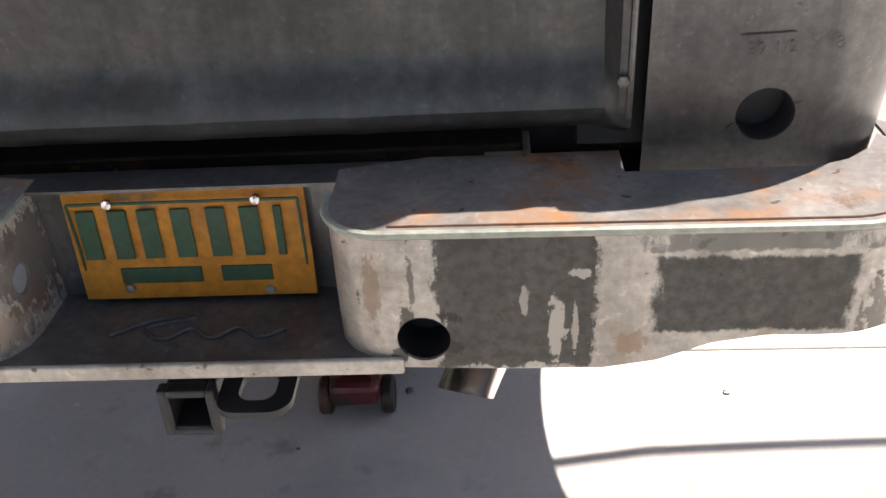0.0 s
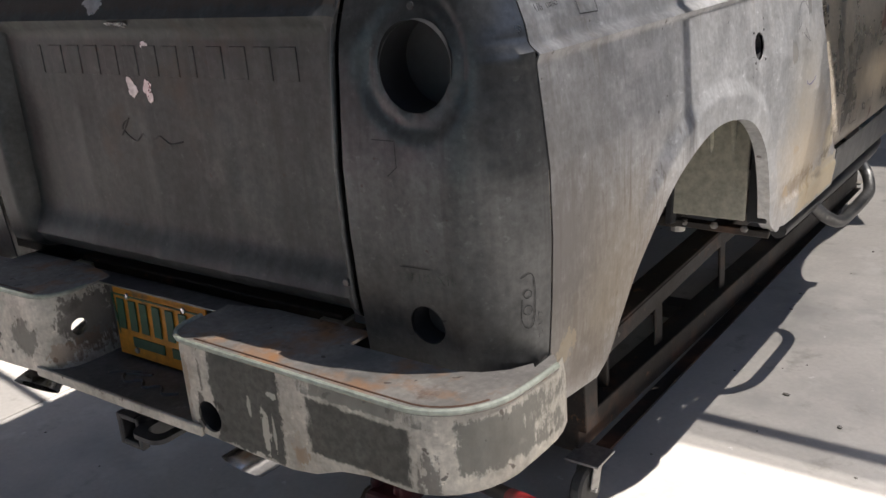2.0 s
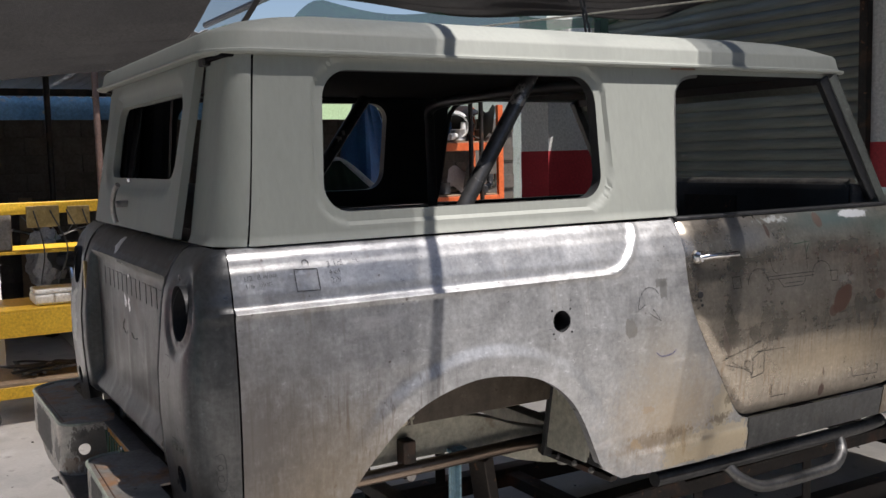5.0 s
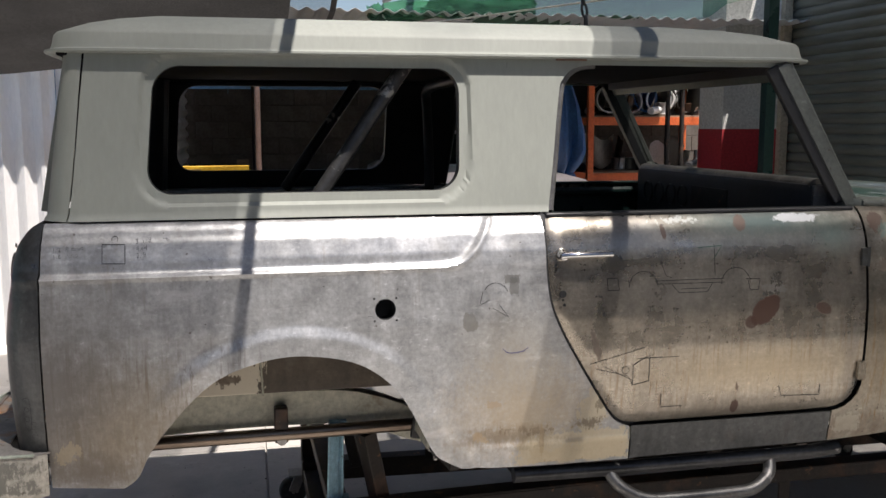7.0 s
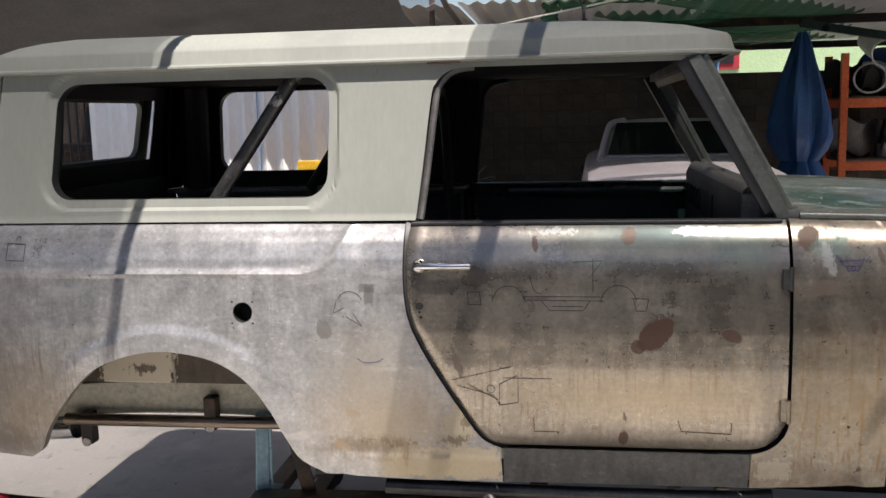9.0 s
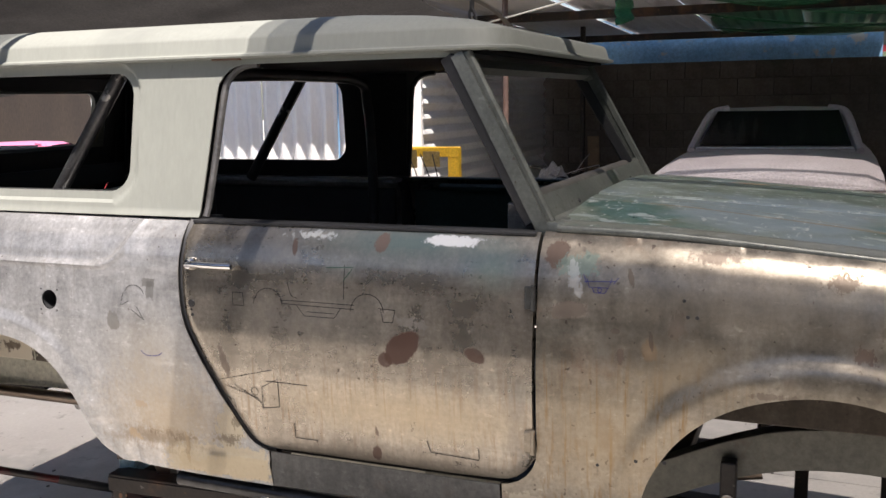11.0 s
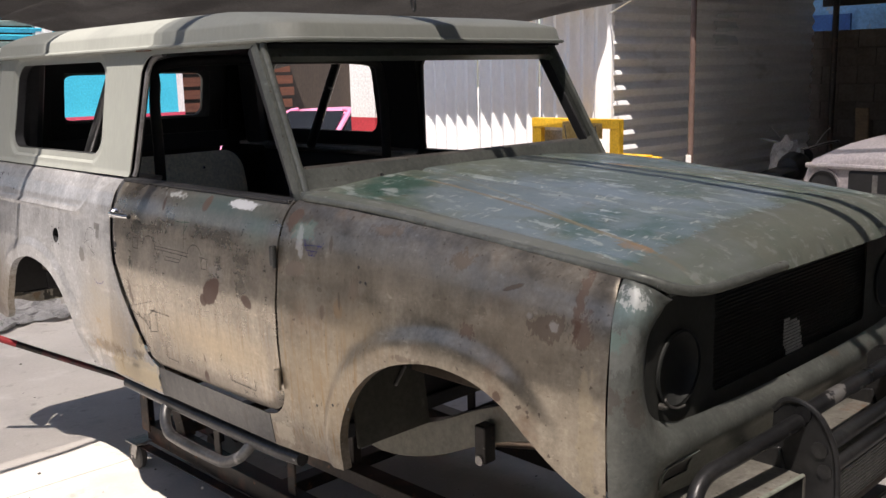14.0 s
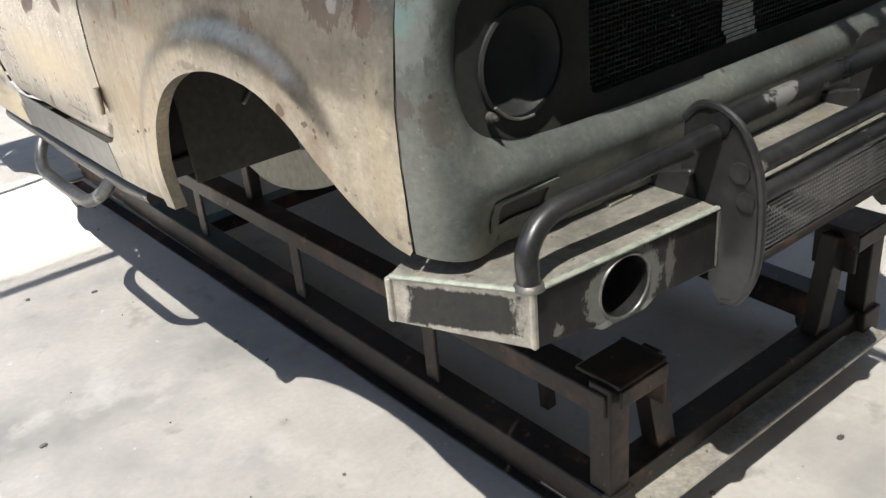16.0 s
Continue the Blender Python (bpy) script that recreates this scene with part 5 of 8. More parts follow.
# hardtop
TOP = Plan([(0.02 * k, 0.118) for k in range(34)] + arc(0.668, 0.228, 0.11, -90, 0)[1:] + [(0.778, 0.228 + 0.1 * k) for k in range(1, 24)], (0.778, 0.228), 0.228)
TOP_U = lambda x: float(np.interp(x, TOP.p[:34, 0], TOP.s[:34]))
SIDE_WIN = rounded(0.40, 1.315, 1.548, 1.915, 0.075, 8)
SIDE_WIN = [(y + 0.03 * (z - 1.548) / 0.37 * (1 if y < 0.8 else 0.35), z) for y, z in SIDE_WIN]


def hardtop(u, z):
    u, z = np.asarray(u, float), np.asarray(z, float)
    inset = 0.07 * (z - 1.478) / 0.48
    inset = inset + 0.012 * ease((0.036 - gap_to(np.stack([u, z], 1), SIDE_WIN)) / 0.011)
    inset = inset - 0.006 * ease((1.492 - z) / 0.012)
    x, y = TOP.at(u, inset)
    return np.stack([x, y, z], 1)


def both_top(name, loops, material, parent, label, thick=0.004):
    one = sheet(name, loops, hardtop, material, parent, thick, 0.010, label)
    two = sheet(name, [[(-u, z) for u, z in loop][::-1] for loop in loops], lambda v, z: hardtop(-np.asarray(v, float), z) * np.array([-1.0, 1, 1]), material, parent, thick, 0.016, label)
    return one, two


roof_rail = curve2([(1.592, 1.478), (1.612, 1.62), (1.64, 1.84), (1.655, 1.885), (1.685, 1.915), (1.73, 1.928), (1.80, 1.93)], 5)
side_loop = [(0.192, 1.478)] + roof_rail + [(2.10, 1.93), (2.42, 1.93), (2.42, 1.957), (0.245, 1.957)]
hardtop_side, hardtop_side_l = both_top("hardtop_side", [side_loop, SIDE_WIN], PRIMER, truck, "grey-green primed hardtop side with an empty window opening")
CORN = [(TOP_U(0.525), 1.478), (0.187, 1.478), (0.239, 1.957), (TOP_U(0.525), 1.957)]
hardtop_corner, hardtop_corner_l = both_top("hardtop_corner", [CORN], PRIMER, truck, "grey-green primed rounded rear corner")
for side, ob in ((1, hardtop_corner), (-1, hardtop_corner_l)):
    part("corner_liner", tube(smooth_path([(side * 0.66, 0.30, 1.48), (side * 0.61, 0.33, 1.94)], 2), 0.065, 12), DARK, ob)
    part("corner_liner", box((0.16, 0.012, 0.46), (side * 0.60, 0.235, 1.71), (-6, 0, 0)), DARK, ob)
for side, ob in ((1, hardtop_side), (-1, hardtop_side_l)):
    # seal channel of the door opening
    pts = hardtop(np.array([p[0] for p in roof_rail[:-3]]), np.array([p[1] for p in roof_rail[:-3]]))
    part("door_seal_channel", tube([(side * (p[0] - 0.022), p[1] + 0.012, p[2]) for p in pts], 0.011, 8), STEEL_REAR if side > 0 else DARK, ob, "rusty seal channel", smooth=True)
    bm = bmesh.new()
    win = hardtop(np.array([p[0] for p in SIDE_WIN]), np.array([p[1] for p in SIDE_WIN]))
    a = [bm.verts.new((side * p[0], p[1], p[2])) for p in win]
    b = [bm.verts.new((side * (p[0] - 0.035), p[1], p[2])) for p in win]
    for k in range(len(a)):
        bm.faces.new((a[k], a[(k + 1) % len(a)], b[(k + 1) % len(a)], b[k]))
    part("window_return", bm, DARK, ob, smooth=True)
    liner = [(0.25, 1.48), (1.60, 1.48), (1.64, 1.93), (0.25, 1.93)]
    inner = [(y, z) for y, z in SIDE_WIN]
    sheet("inner_liner", [liner if side > 0 else [(-u, z) for u, z in liner][::-1], inner if side > 0 else [(-u, z) for u, z in inner][::-1]],
          (lambda u, z: hardtop(u, z) - np.array([0.036, 0, 0])) if side > 0 else (lambda v, z: (hardtop(-np.asarray(v, float), z) - np.array([0.036, 0, 0])) * np.array([-1.0, 1, 1])), DARK, ob, 0.004, 0.06)


def roof_ring(d, z, front=0.0, back=0.0):
    """One level of the roof cap: the outline drawn in by d."""
    x1, y0, y1 = 0.728 - d, 0.135 + d + back, 2.545 - d - front
    return [(x, y, z) for x, y in rounded(-x1, x1, y0, y1, max(0.13 - d * 0.55, 0.05), 8)]


levels = [(0.02, 1.945, 0, 0), (-0.007, 1.947, 0, 0), (-0.011, 1.951, 0, 0), (-0.010, 1.957, 0, 0), (0.004, 1.961, 0, 0), (0.008, 1.968, 0, 0), (0.012, 2.001, 0.006, 0.004), (0.017, 2.010, 0.01, 0.008),
          (0.055, 2.037, 0.085, 0.05), (0.085, 2.051, 0.17, 0.09), (0.13, 2.063, 0.31, 0.14), (0.25, 2.073, 0.52, 0.22), (0.42, 2.077, 0.70, 0.3)]
bm = bmesh.new()
rings = [[bm.verts.new(p) for p in roof_ring(*lv)] for lv in levels]
for one, two in zip(rings, rings[1:]):
    for k in range(len(one)):
        bm.faces.new((one[k], one[(k + 1) % len(one)], two[(k + 1) % len(one)], two[k]))
bm.faces.new(rings[-1])
roof = part("roof", bm, PRIMER, truck, "grey-green primed roof skin with a drip lip", smooth=True)
part("headliner", box((1.40, 2.32, 0.01), (0, 1.33, 1.944)), LINER, roof)
part("roof_header", beam((-0.70, 2.41, 1.925), (0.70, 2.41, 1.925), 0.05, 0.035), DARK, roof)
part("rear_header", beam((-0.56, 0.19, 1.945), (0.56, 0.19, 1.945), 0.05, 0.03), DARK, roof)
for side in (1, -1):
    part("drip_rail", beam((side * 0.722, 0.24, 1.951), (side * 0.722, 2.46, 1.951), 0.016, 0.008), PRIMER, roof)
    part("rail_rust", box((0.012, 0.10, 0.006), (side * 0.724, 1.68, 1.944), bevel=0.002), RUST, roof)
    part("belt_seal", beam((side * 0.755, 0.25, 1.4755), (side * 0.755, 1.59, 1.4755), 0.04, 0.006), DARK, hardtop_side if side > 0 else hardtop_side_l)
    part("bed_rail", beam((side * 0.70, 0.14, 1.462), (side * 0.70, 1.58, 1.462), 0.13, 0.016), STEEL, quarter if side > 0 else quarter_l)

# liftgate, hung a little open
lift_angle = 2.6
gate_m = Matrix.Translation((0, 0.158, 1.948)) @ pose(0, 0, 0, -lift_angle)


def liftgate(x, t):
    x, t = np.asarray(x, float), np.asarray(t, float)
    inset = 0.012 * ease((0.040 - gap_to(np.stack([x, t], 1), LIFT_WIN)) / 0.012)
    p = np.stack([x, 0.003 + inset - 0.064 * t / 0.455, -t], 1)
    return np.array([tuple(gate_m @ Vector(q)) for q in p])


LIFT_WIN = rounded(-0.40, 0.40, 0.075, 0.31, 0.05, 6)
lift = sheet("liftgate", [[(-0.519, 0.462), (-0.519, 0.0), (0.519, 0.0), (0.519, 0.462)][::-1], LIFT_WIN], lambda x, t: liftgate(-x, t), PRIMER, truck, 0.022, 0.016, "grey-green primed liftgate hung slightly open")
for cx, ct, w, h in ((-0.465, 0.228, 0.10, 0.45), (0.465, 0.228, 0.10, 0.45), (0.0, 0.035, 0.84, 0.06), (0.0, 0.385, 0.84, 0.13)):
    bm = box((w, 0.006, h), (0, 0, 0), (-8, 0, 0))
    bm.transform(gate_m @ Matrix.Translation((cx, 0.055 - 0.064 * ct / 0.455 + 0.034, -ct)))
    part("gate_liner", bm, DARK, lift)
part("gate_seal", box((1.04, 0.03, 0.09), (0, 0.20, 1.50)), DARK, lift)
# liftgate handle and gutters
hp = gate_m @ Vector((-0.03, -0.045, -0.385))
handle = part("lift_handle", tube(smooth_path([hp + Vector(q) for q in ((-0.045, -0.04, -0.062), (-0.047, -0.046, -0.03), (-0.034, -0.048, 0.012), (-0.004, -0.044, 0.046), (0.012, -0.040, 0.056))]), 0.0085, 10), CASTER, lift, "bare metal swivel handle", smooth=True)
part("handle_post", lathe([(0.024, 0), (0.022, 0.006), (0.010, 0.010), (0.010, 0.048), (0.0, 0.05)], 16, tuple(hp + Vector((-0.022, 0.006, -0.004))), (90, 0, 0)), CASTER, lift, smooth=True)
part("latch_tab", box((0.045, 0.004, 0.012), (0.0, 0.085, 1.635), (0, 0, 0)), CHROME, lift)
part("gate_gutter", beam((0.525, 0.175, 1.48), (0.525, 0.225, 1.94), 0.07, 0.02), DARK, lift)
part("gate_gutter", beam((-0.525, 0.175, 1.48), (-0.525, 0.225, 1.94), 0.07, 0.02), DARK, lift)


# tailgate with a pressed frame
def tailgate(x, z):
    x, z = np.asarray(x, float), np.asarray(z, float)
    field = rounded(-0.468, 0.526, 0.70, 1.385, 0.02)
    q = np.stack([x, z], 1)
    d = gap_to(q, field) * np.where(inside(q, field), 1, -1)
    low = ease((z - 0.915) / 0.075)
    rim = 0.015 + np.interp(z, LEVEL, INSET) + np.interp(z, [0.86, 0.872, 0.885, 0.90, 0.915], [0.078, 0.043, 0.016, 0.0, 0.0])
    deep = 0.036 + 0.026 * low + np.interp(z, [0.86, 0.872, 0.885, 0.90, 0.915], [0.09, 0.055, 0.028, 0.010, 0.0])
    y = rim + np.maximum(deep - rim, 0) * ease((d + 0.005) / 0.02)
    y = y - 0.0025 * (np.exp(-((x + 0.22) / 0.018) ** 2) + np.exp(-((x - 0.22) / 0.018) ** 2) + np.exp(-(x / 0.018) ** 2)) * ease((d - 0.03) / 0.02) * (z < 1.22)
    y = y - 0.008 * np.exp(-((z - 1.394) / 0.009) ** 2) * (x > -0.46)
    return np.stack([x, y, z], 1)


gate = sheet("tailgate", [[(-0.543, 0.87), (0.543, 0.87), (0.544, 1.475), (-0.544, 1.475)]], tailgate, TAIL_STEEL, truck, 0.003, 0.014, "shade-darkened steel tailgate with faint raised lettering bars")
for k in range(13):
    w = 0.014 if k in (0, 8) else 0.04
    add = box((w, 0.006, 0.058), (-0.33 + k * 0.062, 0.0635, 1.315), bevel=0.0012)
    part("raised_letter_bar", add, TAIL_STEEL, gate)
part("raised_script_bar", tube(smooth_path([(-0.09, 0.0625, 1.165), (-0.06, 0.0625, 1.20), (-0.085, 0.0625, 1.18), (-0.05, 0.0625, 1.155), (-0.02, 0.0625, 1.17), (0.0, 0.0625, 1.155), (0.03, 0.0625, 1.168), (0.06, 0.0625, 1.155), (0.10, 0.0625, 1.162)]), 0.0022, 6), TAIL_STEEL, gate, smooth=True)
part("gate_hinge", box((0.02, 0.012, 0.10), (-0.505, 0.028, 1.30), bevel=0.004), BRASS, gate, "brass-coloured hinge plate")
part("gate_bolt", lathe([(0.007, 0), (0.007, 0.006), (0.003, 0.007), (0, 0.007)], 6, (0.530, 0.021, 0.958), (90, 0, 0)), SMUDGE, gate)
part("gate_edge", tube([(0.539, 0.016 + float(np.interp(z, LEVEL, INSET)), z) for z in (0.91, 0.95, 1.05, 1.16, 1.25, 1.33, 1.37, 1.42, 1.45)], 0.004, 8), CORNER_STEEL, gate, smooth=True)
part("gate_gap", box((0.12, 0.02, 0.54), (0.545, 0.084, 1.125), bevel=0), DARK, gate)
part("gate_gap", box((0.12, 0.02, 0.11), (0.545, 0.134, 1.425), bevel=0), DARK, gate)
part("gate_sill", box((1.16, 0.02, 0.08), (0, 0.172, 0.84)), DARK, gate)
# added dark plate that keeps ground light out of the gap above the bumper
part("sill_floor", box((1.40, 0.14, 0.01), (0, 0.10, 0.795)), DARK, gate)
for loop, s in ((blob(-0.11, 1.43, 0.035, 0.022, 5), 1), (blob(-0.03, 1.262, 0.014, 0.018, 6), 2), (blob(0.02, 1.258, 0.014, 0.020, 7), 3), (blob(-0.02, 1.386, 0.03, 0.005, 8), 4), (blob(0.03, 1.345, 0.012, 0.006, 9), 4)):
    sheet("bright_spot", [loop], tailgate, SCUFF, gate, 0.0006, 0.012, lift=0.0012)

# door furniture
for side, d in ((1, door), (-1, door_l)):
    y, z = 1.63, 1.351
    x = float(body([y], [z])[0, 0])
    hm = part("door_handle", tube(smooth_path([(side * (x + 0.020), 1.605, 1.350), (side * (x + 0.032), 1.64, 1.354), (side * (x + 0.034), 1.70, 1.354), (side * (x + 0.026), 1.765, 1.353)]), 0.0095, 10), CHROME, d, "chrome pull handle", smooth=True)
    part("handle_boss", lathe([(0.021, 0), (0.020, 0.012), (0.015, 0.018), (0.013, 0.026), (0.0, 0.028)], 20, (side * (x - 0.001), 1.612, 1.351), (0, 90 * side, 0)), CHROME, hm, smooth=True)
    for yy, zz, r in ((1.612, 1.233, 0.012), (1.616, 1.20, 0.005), (1.612, 1.215, 0.004)):
        xx = float(body([yy], [zz])[0, 0])
        part("lock_hole", lathe([(r, 0), (r * 0.9, 0.0015), (0, 0.0015)], 14, (side * xx, yy, zz), (0, 90 * side, 0)), DARK, d)
    for zz in (1.315, 0.935):
        xx = float(body([2.652], [zz])[0, 0])
        h = part("hinge", box((0.014, 0.020, 0.060), (side * (xx + 0.007), 2.650, zz), bevel=0.004), FENDER if zz < 1 else TAIL_STEEL, d, "external steel door hinge")
        part("hinge_barrel", lathe([(0.007, -0.033), (0.007, 0.033)], 12, (side * (xx + 0.010), 2.663, zz)), FENDER if zz < 1 else TAIL_STEEL, h, smooth=True)
    part("door_inner_panel", box((0.012, 1.03, 0.55), (side * 0.80, 2.13, 1.14)), GREEN_IN if side < 0 else DARK, d)
    part("window_sill_cap", beam((side * 0.772, 1.58, 1.468), (side * 0.772, 2.65, 1.468), 0.05, 0.012), GREEN_IN if side < 0 else DARK, d)
    part("inner_belt_rail", beam((side * 0.745, 1.75, 1.43), (side * 0.745, 2.55, 1.43), 0.03, 0.035, 0.012), GREEN_IN, d)


# pen sketches and notes: thin raised strokes
def strokes(name, lines, parent, material, w=0.0010, place=body, label=""):
    w = w * 0.95
    for line in lines:
        p = np.array(line, float)
        way = np.gradient(p, axis=0)
        way /= np.linalg.norm(way, axis=1)[:, None] + 1e-9
        n = np.stack([-way[:, 1], way[:, 0]], 1) * w
        a, b = place(*(p + n).T), place(*(p - n).T)
        d = 1e-3
        out = np.cross(place(p[:, 0] + d, p[:, 1]) - place(*p.T), place(p[:, 0], p[:, 1] + d) - place(*p.T))
        out = out / (np.linalg.norm(out, axis=1)[:, None] + 1e-12) * 0.0016
        bm = bmesh.new()
        rows = [[bm.verts.new(q + o) for q, o in zip(side, out)] for side in (a, b)]
        for k in range(len(p) - 1):
            bm.faces.new((rows[0][k], rows[0][k + 1], rows[1][k + 1], rows[1][k]))
        part(name, bm, material, parent, label)


def seg(*pts, n=6):
    return [p for a, b in zip(pts, pts[1:]) for p in [(a[0] + (b[0] - a[0]) * k / n, a[1] + (b[1] - a[1]) * k / n) for k in range(n)]] + [pts[-1]]


def half(cy, cz, r, a0=180, a1=0):
    return [(cy + r * math.cos(radians(a0 + (a1 - a0) * k / 12)), cz + r * math.sin(radians(a0 + (a1 - a0) * k / 12))) for k in range(13)]


strokes("pen_sketch", [seg((1.755, 1.275), (1.79, 1.275), (1.795, 1.238), (1.758, 1.238), (1.755, 1.275)), half(1.875, 1.245, 0.048), seg((1.92, 1.262), (2.15, 1.262)),
                       seg((1.92, 1.252), (2.15, 1.250)), half(2.19, 1.245, 0.05), seg((2.225, 1.258), (2.275, 1.256), (2.268, 1.222), (2.24, 1.222), (2.232, 1.256)),
                       seg((1.97, 1.25), (1.995, 1.222), (2.09, 1.222), (2.11, 1.25)), seg((2.00, 1.234), (2.09, 1.234)), curve2([(1.935, 1.325), (1.95, 1.28), (1.97, 1.27)]), seg((2.118, 1.37), (2.118, 1.275))],
        door, INK, label="pen sketch of a truck chassis")
strokes("pen_sketch", [seg((2.06, 1.36), (2.145, 1.365), (2.115, 1.325))], door, GREEN_INK)
strokes("pen_sketch", [seg((1.70, 1.01), (1.88, 1.055)), seg((1.72, 0.995), (1.83, 0.965), (1.845, 0.935), (1.90, 0.945), (1.90, 1.03), (1.845, 1.00), (1.845, 0.935)), seg((1.75, 1.0), (1.845, 0.95)), seg((1.86, 1.02), (2.0, 1.02)), half(1.82, 0.985, 0.012, 0, 360)], door, INK, 0.0009)
strokes("pen_sketch", [seg((1.945, 0.90), (1.945, 0.855), (2.02, 0.855)), seg((2.36, 0.90), (2.37, 0.865), (2.51, 0.86), (2.51, 0.895))], door, INK, 0.0011)
small = lambda line: [(2.83 + (u - 2.84) * 0.66, 1.352 + (z - 1.34) * 0.66) for u, z in line]
strokes("pen_sketch", [small(q) for q in (seg((2.79, 1.365), (2.80, 1.335), (2.87, 1.335), (2.885, 1.37)), seg((2.81, 1.335), (2.82, 1.315), (2.86, 1.315), (2.87, 1.335)), seg((2.78, 1.355), (2.90, 1.36)), seg((2.775, 1.38), (2.79, 1.35)), seg((2.89, 1.35), (2.91, 1.375)), half(2.84, 1.325, 0.008, 0, 360))], fender, BLUE_INK, 0.0008, label="blue pen sketch of a truck")
strokes("pen_sketch", [half(1.40, 1.235, 0.04, 150, 20), seg((1.36, 1.25), (1.35, 1.21), (1.38, 1.225)), seg((1.39, 1.20), (1.44, 1.17), (1.41, 1.21))], quarter, INK, 0.0008)
strokes("pen_sketch", [curve2([(1.42, 1.075), (1.44, 1.062), (1.48, 1.064), (1.50, 1.075)])], quarter, BLUE_INK, 0.001)
strokes("pen_note", [seg((0.285, 1.418), (0.345, 1.416), (0.345, 1.365), (0.285, 1.367), (0.285, 1.418)), half(0.318, 1.43, 0.008, 200, -40)], quarter, INK, 0.001)
strokes("pen_note", [curve2([(0.055, 1.0), (0.075, 1.004), (0.081, 0.97), (0.078, 0.922), (0.066, 0.914), (0.056, 0.93), (0.057, 0.965)]), half(0.067, 0.972, 0.007, 0, 360), half(0.067, 0.945, 0.008, 30, 380)], corner, INK, 0.0007)
strokes("pen_note", [seg((u_of_x(0.655), 1.008), (u_of_x(0.715), 1.010)), seg((u_of_x(0.62), 1.21), (u_of_x(0.665), 1.21), (u_of_x(0.668), 1.17), (u_of_x(0.65), 1.155))], corner, INK, 0.0009)


def writing(words, size, at, m, material, parent, name="pen_note"):
    """Hand-written note as thin lettering."""
    data = bpy.data.curves.new(name, "FONT")
    data.body, data.size, data.extrude, data.offset = words, size, 0.0003, -0.028 * size
    ob = new(name, data)
    me = bpy.data.meshes.new_from_object(ob.evaluated_get(bpy.context.evaluated_depsgraph_get()))
    bpy.data.objects.remove(ob)
    me.transform(m)
    return tagged(linked(name, me, material, parent), "hand-written pencil note", kind="stuff")


def on_side(y, z, tilt=0.0, lift=0.002):
    x = float(body([y], [z])[0, 0]) + lift
    slope = math.degrees(math.atan2(float(body([y], [z + 0.03])[0, 0] - body([y], [z])[0, 0]), 0.03))
    return Matrix.Translation((x, y, z)) @ pose(0, 0, 0, 90, 0, 90) @ pose(0, 0, 0, slope, 0, tilt)


def on_rear(x, z, tilt=0.0, y=0.0085):
    return Matrix.Translation((x, y, z)) @ pose(0, 0, 0, 90) @ pose(0, 0, 0, 0, 0, tilt)


writing("39 1/2  X18", 0.022, 0, on_rear(0.662, 0.985, 3, 0.010), SAGE_INK, corner)
writing("3 1/2\n4x4\n2/9", 0.022, 0, on_side(0.372, 1.418, 4), INK, quarter)
writing("1/2  8 nino\n1/6  nino", 0.019, 0, on_side(0.155, 1.40, 4), INK, quarter)
writing("2 1/2", 0.022, 0, on_side(0.10, 0.895, 90), INK, corner)
writing("34    13", 0.020, 0, on_side(2.44, 0.835, 3), INK, door)

# fuel neck behind its hole, screw holes round it
neck = part("filler_neck", hollow([(0.862, 1.066, 1.21), (0.80, 1.066, 1.205)], 0.034, 0.003), DARK, quarter, smooth=True)
for a in (45, 135, 225, 315):
    yy, zz = 1.066 + 0.046 * math.cos(radians(a)), 1.21 + 0.046 * math.sin(radians(a))
    part("screw_hole", lathe([(0.0035, 0), (0.003, 0.001), (0, 0.001)], 8, (float(body([yy], [zz])[0, 0]), yy, zz), (0, 90, 0)), DARK, quarter)
for yy, zz in ((3.035, 1.328), (3.045, 1.289), (3.067, 1.289), (2.93, 0.92), (3.0, 0.925), (2.83, 0.89)):
    part("screw_hole", lathe([(0.005, 0), (0.004, 0.001), (0, 0.001)], 8, (float(body([yy], [zz])[0, 0]), yy, zz), (0, 90, 0)), DARK, fender)

for side in (1, -1):
    part("door_jamb", box((0.06, 0.02, 0.60), (side * 0.785, 1.575, 1.11), bevel=0.002), DARK, quarter if side > 0 else quarter_l)
    part("door_jamb", box((0.06, 0.02, 0.60), (side * 0.77, 2.69, 1.09), bevel=0.002), DARK, fender if side > 0 else fender_l)

for side, ob in ((1, quarter), (-1, quarter_l)):
    edge = body(np.array([p[0] for p in DOOR]), np.array([p[1] for p in DOOR]))
    part("door_seal", tube([(side * (p[0] - 0.035), p[1] - 0.004, p[2]) for p in edge], 0.024, 8), DARK, ob, smooth=True)

